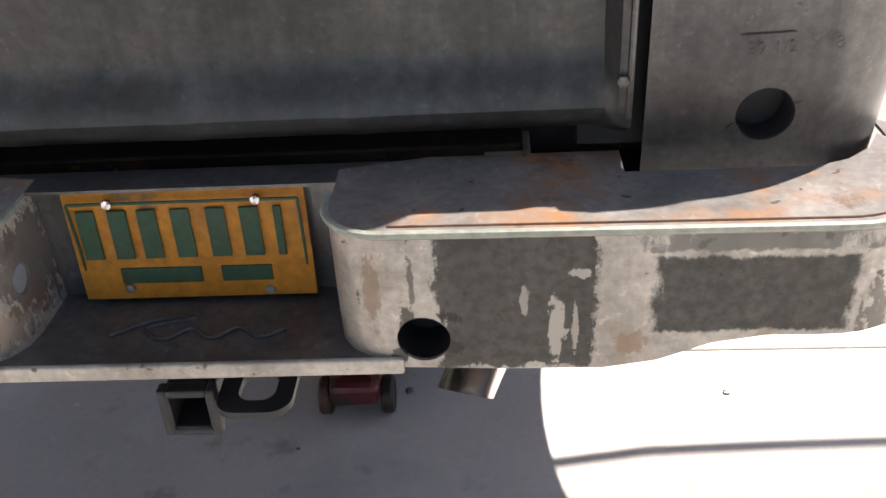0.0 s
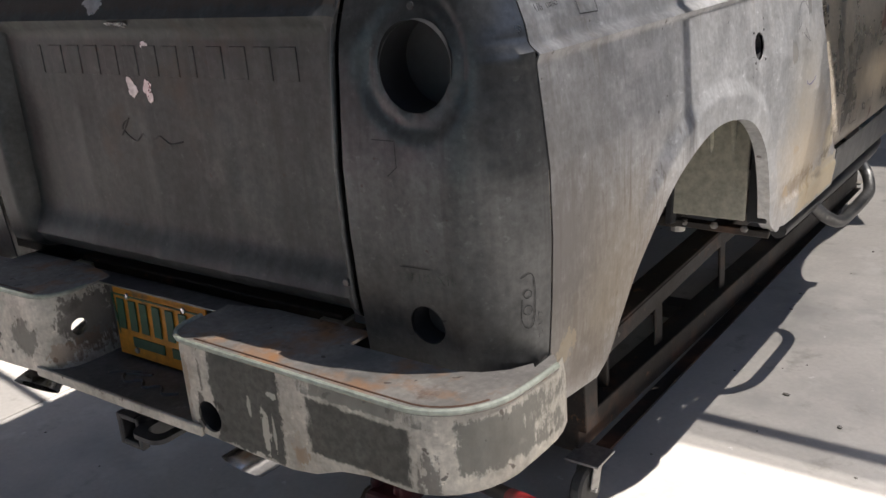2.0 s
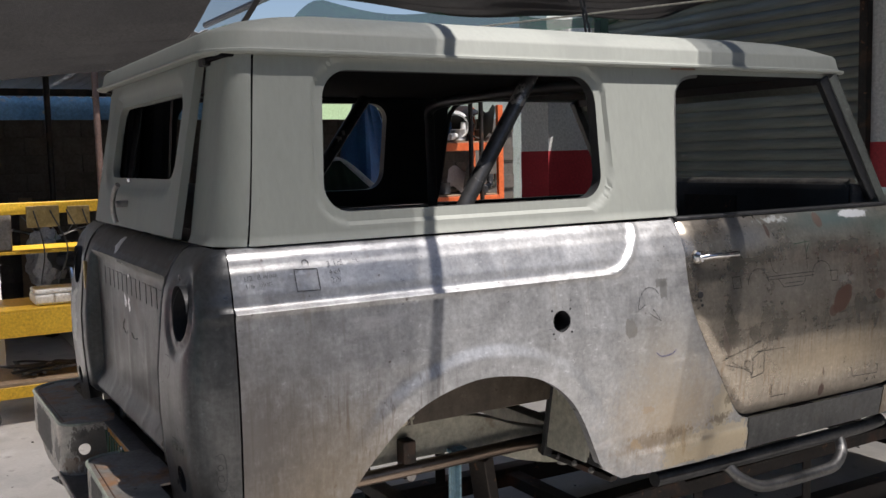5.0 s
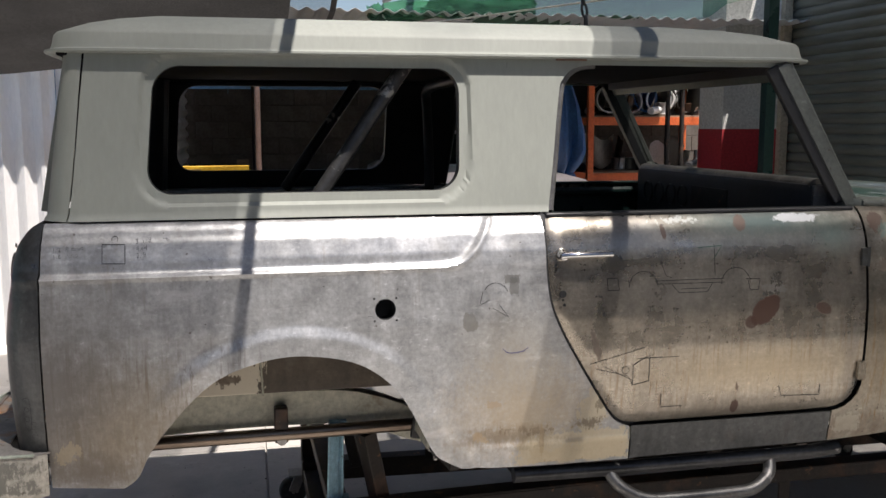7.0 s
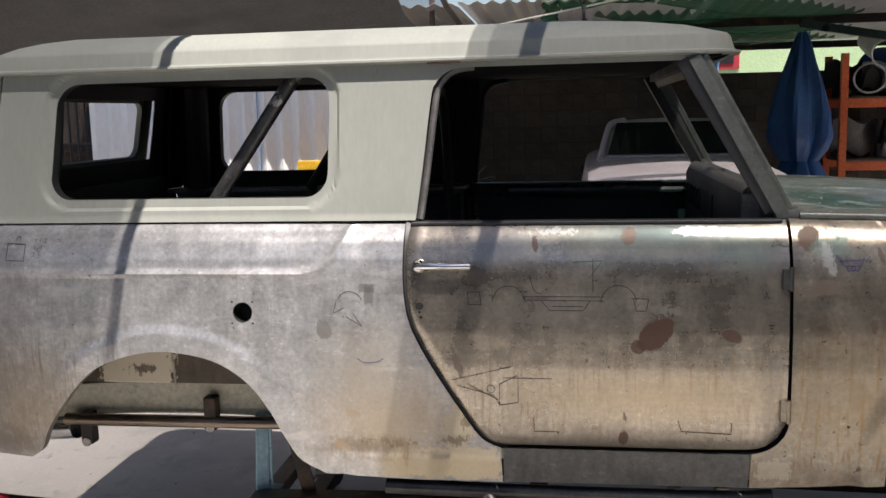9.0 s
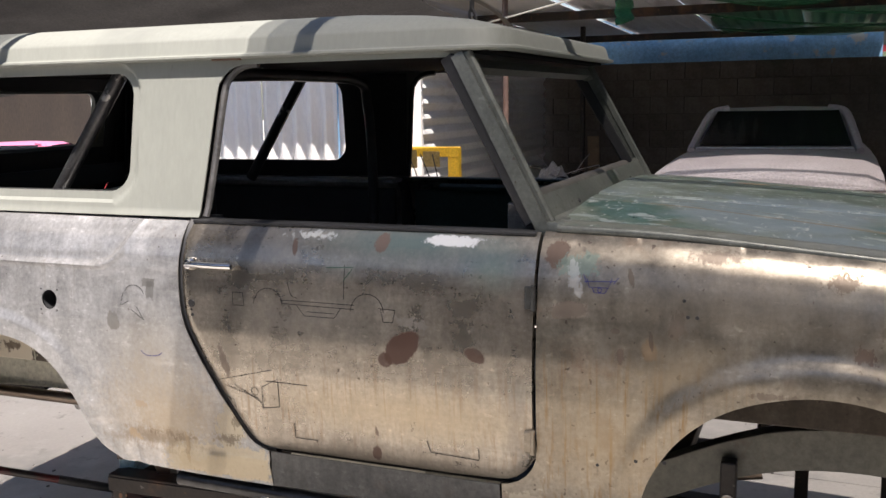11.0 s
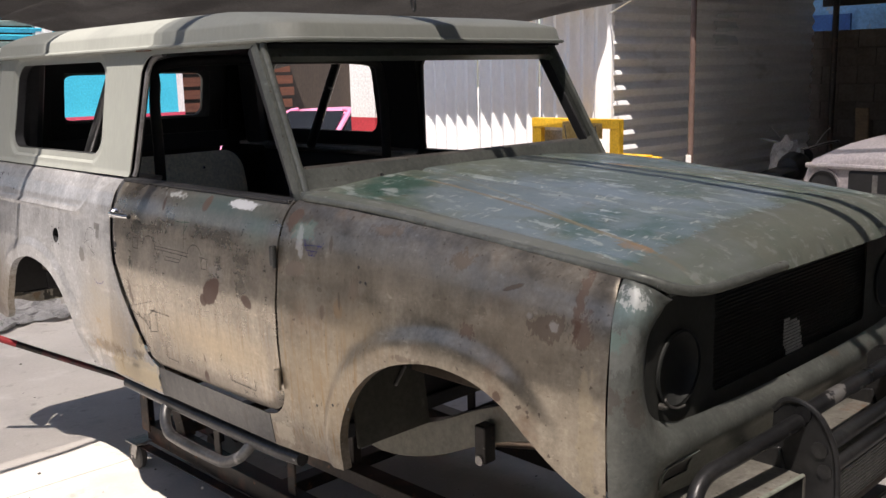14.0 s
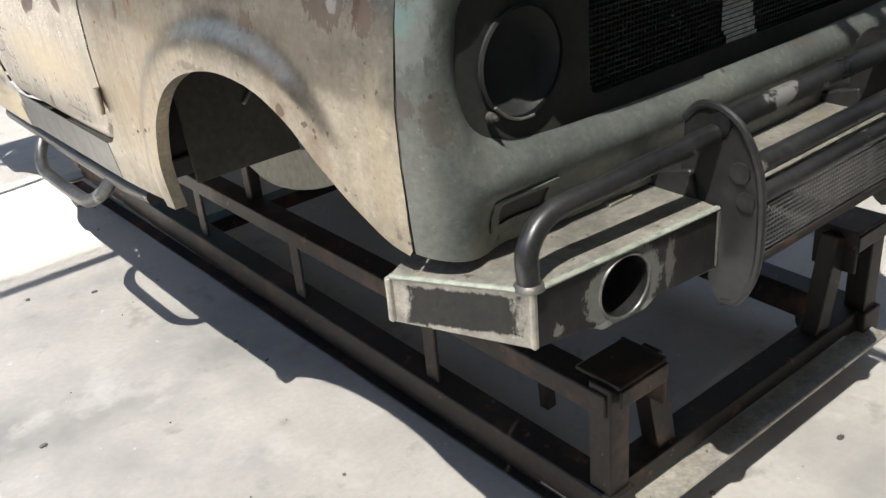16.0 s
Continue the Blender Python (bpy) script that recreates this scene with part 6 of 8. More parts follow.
# inside: floor, wheel housings, dash, seats, roll bar
part("floor_pan", box((1.50, 1.55, 0.012), (0, 0.90, 1.10)), DARK, truck, "dark floor of the load bed")
part("cab_floor", box((1.58, 1.2, 0.012), (0, 2.2, 0.78)), DARK, truck)
part("bulkhead", box((1.50, 0.012, 0.34), (0, 1.66, 0.94)), DARK, truck)
part("firewall", box((1.56, 0.012, 0.70), (0, 2.78, 1.08)), DARK, truck)
for side in (1, -1):
    inner = part("inner_wheelhouse", box((0.012, 1.30, 0.28), (side * 0.60, 0.84, 0.985 + 0.06)), WHEELHOUSE, truck, "brown undercoated inner wheelhouse with a scraped patch")
    part("patch_seam", box((0.006, 0.006, 0.13), (side * 0.608, 0.712, 0.965), (3, 0, 0)), CREAM, inner)
    panel = part("wheelhouse_front", box((0.20, 0.012, 0.39), (side * 0.70, 1.235, 0.945), (-9, 0, 0), 0.004), CREAM, truck, "cream ribbed wheelhouse closing panel")
    for x in (0.64, 0.70, 0.76):
        part("pressed_rib", beam((side * x, 1.200, 1.12), (side * x, 1.256, 0.77), 0.014, 0.016, 0.005), CREAM, panel)
    part("dark_closing_panel", box((0.05, 0.012, 0.40), (side * 0.826, 1.247, 0.945), (-9, 0, 0), 0.003), DARK, panel)
    part("panel_flange", box((0.02, 0.035, 0.40), (side * 0.60, 1.235, 0.92), (-9, 0, 0), 0.004), DARK, panel)
    part("bolted_edge", beam((side * 0.60, 1.235, 0.72), (side * 0.84, 1.28, 0.70), 0.03, 0.02), JIG, panel)
    for x in (0.63, 0.71, 0.79):
        part("bolt", lathe([(0.010, 0), (0.010, 0.008), (0.005, 0.01), (0, 0.01)], 6, (side * x, 1.235, 0.72), (70, 0, 0)), CASTER, panel)
    part("inner_fender", box((0.012, 1.05, 0.40), (side * 0.50, 3.33, 1.13), (0, side * -10, 0)), WHEELHOUSE, truck)
    part("inner_fender_top", box((0.26, 1.0, 0.012), (side * 0.62, 3.30, 1.32)), DARK, truck)
    part("splash_panel", box((0.29, 0.012, 0.46), (side * 0.635, 2.88, 0.98), (8, 0, 0)), OLIVE, truck)
    part("scrape", beam((side * 0.62, 2.903, 0.905), (side * 0.57, 2.896, 0.955), 0.010, 0.012), CASTER, truck)
    for a, b in (((0.56, 3.05, 1.2), (0.56, 3.25, 1.03)), ((0.56, 3.4, 1.08), (0.56, 3.52, 1.18))):
        part("scrape", beam((side * a[0], a[1], a[2]), (side * b[0], b[1], b[2]), 0.004, 0.02), CASTER, truck)
    # chassis rail with its kick-up over the axle
    rail = smooth_path([(0, 0.10, 0.77), (0, 0.35, 0.79), (0, 0.62, 0.80), (0, 0.95, 0.795), (0, 1.10, 0.765), (0, 1.25, 0.71), (0, 1.5, 0.67), (0, 2.35, 0.65), (0, 2.6, 0.61), (0, 2.85, 0.66), (0, 3.1, 0.77), (0, 3.3, 0.83), (0, 3.55, 0.84), (0, 3.9, 0.80)], 4)
    cut = next(k for k, p in enumerate(rail) if p[1] > 2.0)
    for run in (rail[cut:], rail[:cut + 1]):
        bm = bmesh.new()
        rows = [[bm.verts.new((side * (0.40 + dx), p[1], p[2] + dz)) for dx, dz in ((0.03, 0.057), (0.027, 0.06), (-0.03, 0.06), (-0.03, -0.06), (0.027, -0.06), (0.03, -0.057))] for p in run]
        for a, b in zip(rows, rows[1:]):
            for k in range(6):
                bm.faces.new((a[k], a[(k + 1) % 6], b[(k + 1) % 6], b[k]))
        bm.faces.new(rows[0])
        bm.faces.new(rows[-1][::-1])
        chassis = part("chassis_rail", bm, CREAM if run[0][1] < 1 else OLIVE_RAIL, truck, "cream-green painted chassis rail" if run[0][1] < 1 else "dull olive painted front chassis rail")
    for yy, zz in ((0.775, 0.755), (0.30, 0.69), (3.12, 0.73), (3.62, 0.76)):
        part("spring_hanger", box((0.05, 0.045, 0.12), (side * 0.455, yy, zz), bevel=0.006), JIG, chassis)
        part("hanger_pin", lathe([(0.016, -0.03), (0.016, 0.03)], 12, (side * 0.455, yy, zz - 0.05), (0, 90, 0)), CASTER, chassis, smooth=True)
    part("body_mount", box((0.10, 0.08, 0.035), (side * 0.55, 1.28, 0.715), bevel=0.008), JIG, chassis)
    part("mount_bolt", lathe([(0.02, -0.02), (0.02, 0.02), (0.008, 0.022), (0.008, 0.05), (0, 0.05)], 12, (side * 0.59, 1.28, 0.70)), CASTER, chassis)
part("exhaust_run", tube(smooth_path([(0.47, 0.22, 0.722), (0.47, 0.8, 0.724), (0.46, 1.3, 0.722), (0.36, 1.6, 0.66), (0.30, 2.6, 0.60), (0.24, 3.2, 0.68)]), 0.022, 12), BROWN_TUBE, truck, "long brown steel exhaust pipe under the body", smooth=True)
part("cross_tube", tube([(-0.42, 3.20, 0.80), (0.42, 3.20, 0.80)], 0.022, 12), POLISHED, truck, smooth=True)
part("cross_member", beam((-0.42, 2.95, 0.72), (0.42, 2.95, 0.72), 0.08, 0.05), JIG, truck)
part("cross_member", beam((-0.42, 1.4, 0.72), (0.42, 1.4, 0.72), 0.06, 0.06), CREAM, truck)
part("cross_member", beam((-0.42, 0.14, 0.80), (0.42, 0.14, 0.80), 0.06, 0.08), JIG, truck)
dash = part("dashboard", box((1.42, 0.10, 0.26), (0, 2.592, 1.420), bevel=0.035), DARK, truck, "black dashboard with round gauge holes", smooth=True)
for k in range(4):
    part("gauge_hole", lathe([(0.048, 0.0), (0.044, 0.007), (0.040, -0.02), (0, -0.02)], 20, (-0.55 + 0.115 * k, 2.541, 1.44), (90, 0, 0)), BLACK, dash, smooth=True)
part("radio_plate", box((0.30, 0.006, 0.10), (0.02, 2.541, 1.44), bevel=0.002), JIG, dash)
part("dash_top_roll", tube([(-0.69, 2.585, 1.530), (0.69, 2.585, 1.530)], 0.032, 14), SMUDGE, dash, "scuffed grey dash top roll", smooth=True)
part("dash_end", box((0.012, 0.10, 0.17), (0.716, 2.598, 1.455), bevel=0.004), STEEL_REAR, dash)
for side in (1, -1):
    part("roll_bar", tube(smooth_path([(side * 0.60, 1.50, 1.15), (side * 0.60, 1.50, 1.55), (side * 0.59, 1.49, 1.80), (side * 0.52, 1.48, 1.90), (0, 1.48, 1.915)]), 0.022, 12), BLACK, truck, "black roll bar hoop", smooth=True)
    part("roll_bar_brace", tube([(side * 0.62, 0.86, 1.47), (side * 0.585, 1.18, 1.93)], 0.024, 14), TUBE, truck, "black diagonal roll bar brace", smooth=True)
seat = sheet("seat_back", [rounded(-0.26, 0.57, 1.11, 1.435, 0.12)], lambda x, z: np.stack([-x, 0.355 - 0.27 * (z - 1.11) - 0.02 * (x / 0.5) ** 2, z], 1), SEAT, truck, 0.05, 0.03, "cream rear seat back without its cover")
for side in (1, -1):
    part("inner_side_panel", box((0.012, 1.34, 0.31), (side * 0.775, 0.86, 1.265), bevel=0.004), DARK, truck, "black inner side panel")
part("seat_knob", lathe([(0.01, 0), (0.008, 0.006), (0, 0.007)], 10, (-0.30, 0.287, 1.35), (-90, 0, 0)), CHROME, seat)
part("seat_base", box((1.2, 0.45, 0.18), (0, 1.98, 1.0), bevel=0.05), DARK, truck, smooth=True)

# rear bumper: folded plate with a plate recess, wrapped round the corners
BUMP = Plan([(0.19, 0.03 - 0.01 * k) for k in range(8)] + arc(0.26, -0.058, 0.07, 180, 270, 10)[1:] + [(0.26 + 0.02 * k, -0.128 - 0.0004 * k) for k in range(1, 25)]
            + arc(0.755, -0.005, 0.133, -84, 0, 12) + [(0.892, 0.04), (0.894, 0.09), (0.885, 0.125)], (0.26, -0.128), 0.26)


def bump(u, z):
    x, y = BUMP.at(np.asarray(u, float), np.interp(z, [0.6, 0.835, 0.85, 0.86], [0, 0, 0.004, 0.012]))
    return np.stack([x, y, np.asarray(z, float) + 0 * x], 1)


def bump_left(v, z):
    return bump(-np.asarray(v, float), z) * np.array([-1.0, 1, 1])


b0, b1 = float(BUMP.s[0]), float(BUMP.s[-1])
face_loop = [(b0, 0.685), (0.15, 0.682), (0.26, 0.672), (0.40, 0.668), (0.50, 0.668), (0.56, 0.678), (0.62, 0.702), (0.68, 0.712), (0.76, 0.712), (0.86, 0.716), (b1 - 0.05, 0.728), (b1, 0.735), (b1, 0.85), (b0, 0.85)]
rear_bumper = part("rear_bumper", box((0.5, 0.08, 0.10), (0, 0.09, 0.77)), JIG, truck, "scraped plate-steel rear bumper with a number plate recess")
pan_hole = circle(0.295, 0.712, 0.031, 22)
for side, fn in ((1, bump), (-1, bump_left)):
    loops = [face_loop, pan_hole] if side > 0 else [[(-u, z) for u, z in face_loop][::-1], [(-u, z) for u, z in circle(0.153, 0.768, 0.019, 22)][::-1]]
    sheet("bumper_face", loops, fn, BUMPER_FACE, rear_bumper, 0.005, 0.03, "scraped bumper face with dark primer patches")
    top = [(0.192, 0.035), (0.192, -0.05)] + [(x, y) for x, y in BUMP.p[8:-1]] + [(0.862, 0.128), (0.862, 0.07)] + [(0.86 - 0.115 + 0.125 * math.cos(radians(a)) - 0.01, 0.125 + 0.125 * math.sin(radians(a))) for a in (-20, -40, -60, -80)] + [(0.62, 0.003), (0.535, 0.003), (0.535, 0.06), (0.30, 0.06)]
    top = [(x * side, y) for x, y in top]
    sheet("top_plate", [top if side > 0 else top[::-1]], lambda x, y: np.stack([x, y, 0.851 + 0 * x], 1), BUMP_TOP, rear_bumper, 0.005, 0.05, "rust-bloomed bumper top plate")
    edge = [(side * x, y) for x, y in BUMP.p[6:-1]]
    part("edge_bead", tube([(x - side * 0.003, y + 0.001, 0.852) for x, y in edge], 0.005, 8), BEAD, rear_bumper, "pale green painted edge bead", smooth=True)
    groove = [(side * (0.262 + 0.02 * k), -0.109 - 0.0004 * k) for k in range(25)] + [(side * x, y) for x, y in arc(0.755, -0.005, 0.114, -84, -25, 8)]
    part("top_groove", tube([(x, y, 0.8515) for x, y in groove], 0.0018, 5), RUST, rear_bumper)
# recess: back wall, shelf, front lip
sheet("top_plate", [[(-0.19, 0.004), (0.19, 0.004), (0.535, 0.056), (-0.535, 0.056)]], lambda x, y: np.stack([x, y, 0.8495 + 0 * x], 1), STEEL_REAR, rear_bumper, 0.004, 0.06, "dull steel bumper top plate")
part("hole_cup", lathe([(0.033, 0.0), (0.033, 0.06), (0.0, 0.06)], 22, (0.295, -0.122, 0.712), (-90, 0, 0), False), DARK, rear_bumper, "dark cup behind the bumper hole", smooth=True)
part("recess_back", box((0.40, 0.006, 0.166), (0, 0.028, 0.764)), STEEL_REAR, rear_bumper)
shelf = part("recess_shelf", box((0.50, 0.165, 0.006), (0, -0.05, 0.681)), STEEL_REAR, rear_bumper)
part("shelf_lip", box((0.54, 0.008, 0.022), (0, -0.131, 0.677), bevel=0.003), BUMPER, rear_bumper)
part("shelf_script", tube(smooth_path([(-0.10, -0.07, 0.685), (-0.05, -0.04, 0.685), (0.0, -0.035, 0.685), (-0.06, -0.055, 0.685), (-0.03, -0.08, 0.685), (0.0, -0.06, 0.685), (0.03, -0.08, 0.685), (0.06, -0.06, 0.685), (0.09, -0.08, 0.685), (0.12, -0.065, 0.685)]), 0.0035, 6), TAIL_STEEL, shelf, smooth=True)
# number plate with bars in place of its characters
plate = part("number_plate", box((0.302, 0.004, 0.152), (0, 0.006, 0.768), (-3, 0, 0), 0.001), PLATE_Y, truck, "amber number plate with green characters in the bumper recess")
for a, b in (((-0.143, 0.833), (0.143, 0.833)), ((-0.143, 0.703), (0.143, 0.703)), ((-0.143, 0.703), (-0.143, 0.833)), ((0.143, 0.703), (0.143, 0.833))):
    part("plate_border", beam((a[0], 0.0022 - (a[1] - 0.768) * 0.05, a[1]), (b[0], 0.0022 - (b[1] - 0.768) * 0.05, b[1]), 0.003, 0.003, 0), PLATE_G, plate)
for x in (-0.125, -0.085, -0.048, -0.006, 0.038, 0.08, 0.115):
    part("character_bar", box((0.024 if x < 0.1 else 0.010, 0.003, 0.068), (x, 0.0018, 0.787), (-3, 0, 0), 0.001), PLATE_G, plate)
for x, w in ((-0.045, 0.105), (0.065, 0.065)):
    part("character_bar", box((w, 0.003, 0.022), (x, 0.0006, 0.727), (-3, 0, 0), 0.001), PLATE_G, plate)
for x, z in ((-0.092, 0.832), (0.092, 0.833), (0.091, 0.701), (-0.09, 0.708)):
    part("plate_screw", lathe([(0.007, 0), (0.006, 0.004), (0.0, 0.005)], 10, (x, 0.001, z), (90, 0, 0)), CHROME if z > 0.8 else CASTER, plate)

# hitch receiver, chain plate and tail pipe
hitch = part("hitch_receiver", box((0.3, 0.05, 0.05), (0, 0.12, 0.60)), BLACK, truck, "black square hitch receiver under the bumper")
for dx, dz, w, h in ((-0.027, 0, 0.008, 0.062), (0.027, 0, 0.008, 0.062), (0, 0.027, 0.046, 0.008), (0, -0.027, 0.046, 0.008)):
    part("receiver_wall", box((w, 0.24, h), (-0.01 + dx, 0.015, 0.587 + dz), bevel=0.003), DARK, hitch)
for dx, dz, w, h in ((-0.031, 0, 0.012, 0.074), (0.031, 0, 0.012, 0.074), (0, 0.031, 0.052, 0.012), (0, -0.031, 0.052, 0.012)):
    part("receiver_collar", box((w, 0.02, h), (-0.01 + dx, -0.097, 0.587 + dz), bevel=0.004), DARK, hitch)
chain = rounded(0.03, 0.125, -0.135, 0.02, 0.028)
sheet("chain_plate", [chain, rounded(0.055, 0.102, -0.112, -0.055, 0.018)], lambda x, y: np.stack([x, y, 0.612 + 0 * x], 1), DARK, hitch, 0.010, 0.04)
for side in (1, -1):
    a, b = Vector((side * 0.338, -0.108, 0.612)), Vector((side * 0.395, 0.06, 0.648))
    way = (b - a).normalized()
    bm = hollow([a, a + (b - a) * 0.3, b, (side * 0.45, 0.25, 0.68)], 0.036, 0.003)
    for v in bm.verts:
        if (v.co - a).dot(way) < 0.01:
            v.co += Vector((0, -0.9, 0)) * (v.co.z - 0.612)
    part("tail_pipe", bm, POLISHED, truck, "slash-cut steel tail pipe", smooth=True)

# side steps
for side in (1, -1):
    step = part("side_step", tube(smooth_path([(side * 0.80, 1.48, 0.645), (side * 0.80, 1.9, 0.64), (side * 0.80, 2.45, 0.64), (side * 0.79, 2.64, 0.645)]), 0.024, 14), TUBE, truck, "worn black tubular rock slider with a step loop", smooth=True)
    part("step_loop", tube(smooth_path([(side * 0.805, 1.80, 0.63), (side * 0.835, 1.83, 0.59), (side * 0.858, 1.90, 0.555), (side * 0.862, 2.0, 0.548), (side * 0.862, 2.2, 0.548), (side * 0.858, 2.29, 0.555), (side * 0.835, 2.355, 0.59), (side * 0.805, 2.375, 0.63)], 6), 0.020, 14), STEP_TUBE, step, "worn steel step loop", smooth=True)
    for yy in (1.7, 2.5):
        part("slider_arm", beam((side * 0.42, yy, 0.68), (side * 0.80, yy, 0.65), 0.04, 0.04), JIG, step)

# front bumper: faceted box with lamp rings, uprights and guard tubes
front_bumper = part("front_bumper", box((1.1, 0.08, 0.09), (0, 3.93, 0.80)), JIG, truck, "faceted black front bumper with worn bare edges")
FB = [(0.862, 3.803), (0.742, 4.014), (0.31, 4.045)]
for side in (1, -1):
    pts = [(side * x, y) for x, y in FB]
    lows = [0.772, 0.752, 0.735]
    for k in range(2):
        (ax, ay), (bx, by) = pts[k], pts[k + 1]
        L = math.hypot(bx - ax, by - ay)
        def face(s, z, ax=ax, ay=ay, bx=bx, by=by, L=L, side=side):
            s = np.asarray(s, float)
            s = s if side > 0 else L - s
            return np.stack([ax + (bx - ax) * s / L, ay + (by - ay) * s / L, np.asarray(z, float)], 1)
        z0, z1 = lows[k], lows[k + 1]
        outline = [(0, z0 if side > 0 else z1), (L, z1 if side > 0 else z0), (L, 0.855), (0, 0.855)]
        holes = []
        if k == 1:
            c = 0.20 if side > 0 else L - 0.20
            holes = [circle(c, 0.788, 0.058, 30)]
            outline = [(0, z0 if side > 0 else z1), (c - 0.08, 0.74), (c - 0.05, 0.724), (c + 0.05, 0.724), (c + 0.08, 0.74), (L, z1 if side > 0 else z0), (L, 0.855), (0, 0.855)]
        plate_ob = sheet("bumper_plate", [outline] + holes, face, FRONT_FACE if k == 0 else PLATE_FRONT, front_bumper, 0.005, 0.04, "black bumper plate with worn edges", smooth=False)
        if k == 1:
            mid = face(np.array([c]), np.array([0.788]))[0]
            ang = math.degrees(math.atan2(by - ay, bx - ax))
            way = Vector((by - ay, -(bx - ax), 0)).normalized() * (1 if side > 0 else -1) * -1
            if way.y < 0:
                way = -way
            ring = lathe([(0.0585, -0.09), (0.0605, -0.09), (0.0605, -0.004), (0.0585, 0.001), (0.0555, 0.0), (0.0555, -0.09)], 32, caps=False)
            ring.transform(Matrix.Translation(mid) @ way.to_track_quat("Z", "Y").to_matrix().to_4x4())
            part("lamp_ring", ring, TUBE, plate_ob, "worn black welded lamp ring", smooth=True)
            lip = lathe([(0.0555, 0.0), (0.0565, 0.0032), (0.0595, 0.0032), (0.0605, 0.0)], 32, caps=False)
            lip.transform(Matrix.Translation(mid) @ way.to_track_quat("Z", "Y").to_matrix().to_4x4())
            part("ring_edge", lip, CASTER, plate_ob, "bare ground ring edge", smooth=True)
    part("corner_edge", beam((pts[1][0], pts[1][1] + 0.001, 0.752), (pts[1][0], pts[1][1] + 0.001, 0.856), 0.012, 0.012), BUMPER, front_bumper)
    part("corner_edge", beam((pts[0][0], pts[0][1], 0.772), (pts[0][0], pts[0][1], 0.856), 0.012, 0.012), BUMPER, front_bumper)
    part("top_edge", beam((pts[0][0], pts[0][1], 0.857), (pts[1][0], pts[1][1], 0.857), 0.012, 0.008), BEAD, front_bumper)
    part("top_edge", beam((pts[1][0], pts[1][1], 0.857), (pts[2][0], pts[2][1], 0.857), 0.012, 0.008), BEAD, front_bumper)
    part("end_plate", box((0.06, 0.006, 0.08), (side * 0.835, 3.80, 0.812), (0, 0, side * 4)), BUMPER, front_bumper)
    top = [(0.862, 3.803), (0.742, 4.014), (0.31, 4.045), (0.28, 3.86), (0.45, 3.86), (0.62, 3.855), (0.70, 3.84), (0.775, 3.80), (0.80, 3.77)]
    top = [(side * x, y) for x, y in top]
    sheet("top_plate", [top if side < 0 else top], lambda x, y: np.stack([x, y, 0.855 + 0 * x], 1), FRONT_TOP, front_bumper, 0.005, 0.05, "worn grey-green top plate with rust edges")
    # rounded upright plate
    prof = [(3.955, 1.00), (3.985, 1.03), (4.03, 1.03), (4.075, 1.00), (4.11, 0.93), (4.12, 0.84), (4.115, 0.74), (4.085, 0.675), (4.05, 0.66), (4.02, 0.70), (4.02, 0.80), (3.955, 0.86)]
    up = sheet("upright_plate", [curve2(prof + prof[:1], 4)[:-1]], lambda y, z, s=side: np.stack([0 * y + s * 0.295, y, z], 1), BLACK, front_bumper, 0.012 * side, 0.04, "black rounded upright plate")
    part("upright_rim", tube([(side * 0.293, y, z) for y, z in curve2(prof[:9], 4)], 0.008, 8), BLACK, up, smooth=True)
    part("guard_tube", tube(smooth_path([(side * 0.735, 4.00, 0.855), (side * 0.725, 3.99, 0.915), (side * 0.67, 3.985, 0.955), (side * 0.56, 3.995, 0.965), (side * 0.30, 4.02, 0.985)], 6), 0.019, 12), TUBE, front_bumper, "worn black guard tube", smooth=True)
    part("weld_bead", tube([(side * 0.312, 4.047, 0.742 + 0.011 * k) for k in range(11)], 0.004, 6), SMUDGE, front_bumper)
    part("weld_foot", lathe([(0.027, 0), (0.024, 0.006), (0.019, 0.010)], 16, (side * 0.735, 4.0, 0.856), caps=False), SMUDGE, front_bumper, smooth=True)
    part("rear_strut", beam((side * 0.29, 3.78, 0.80), (side * 0.29, 3.99, 0.86), 0.03, 0.10), BLACK, front_bumper)
    loop = [rounded(0.572, 0.718, 0.902, 0.968, 0.008), rounded(0.590, 0.700, 0.914, 0.956, 0.005)]
    loop = [[(-side * w, z) for w, z in (q if side < 0 else q[::-1])] for q in loop]
    vent = sheet("marker_lamp_bezel", loop, lambda w, z: nose(-w, z), NOSE, nose_panel, 0.004, 0.02, "flat marker lamp bezel", lift=0.005)
    sheet("marker_lamp_hole", [loop[1]], lambda w, z: nose(-w, z), DARK, vent, 0.001, 0.02, lift=0.0012)
for z, y, r in ((1.005, 4.03, 0.021), (0.925, 4.075, 0.020), (0.875, 4.09, 0.018)):
    part("centre_guard_tube", tube([(-0.30, y, z), (0.30, y, z)], r, 12), TUBE, front_bumper, "black centre guard tube", smooth=True)
part("winch_deck", box((0.58, 0.20, 0.008), (0, 3.96, 0.86)), FRONT_TOP, front_bumper)
bm = bmesh.new()
for k in range(58):
    add_box(bm, (0.003, 0.003, 0.10), (-0.285 + k * 0.01, 4.10, 0.81))
for k in range(11):
    add_box(bm, (0.58, 0.003, 0.003), (0, 4.103, 0.762 + k * 0.0095))
tagged(part("guard_mesh", bm, STEEL_REAR, front_bumper, "woven wire mesh insert"), kind="stuff")
part("guard_frame", beam((-0.29, 4.10, 0.755), (0.29, 4.10, 0.755), 0.02, 0.015), JIG, front_bumper)


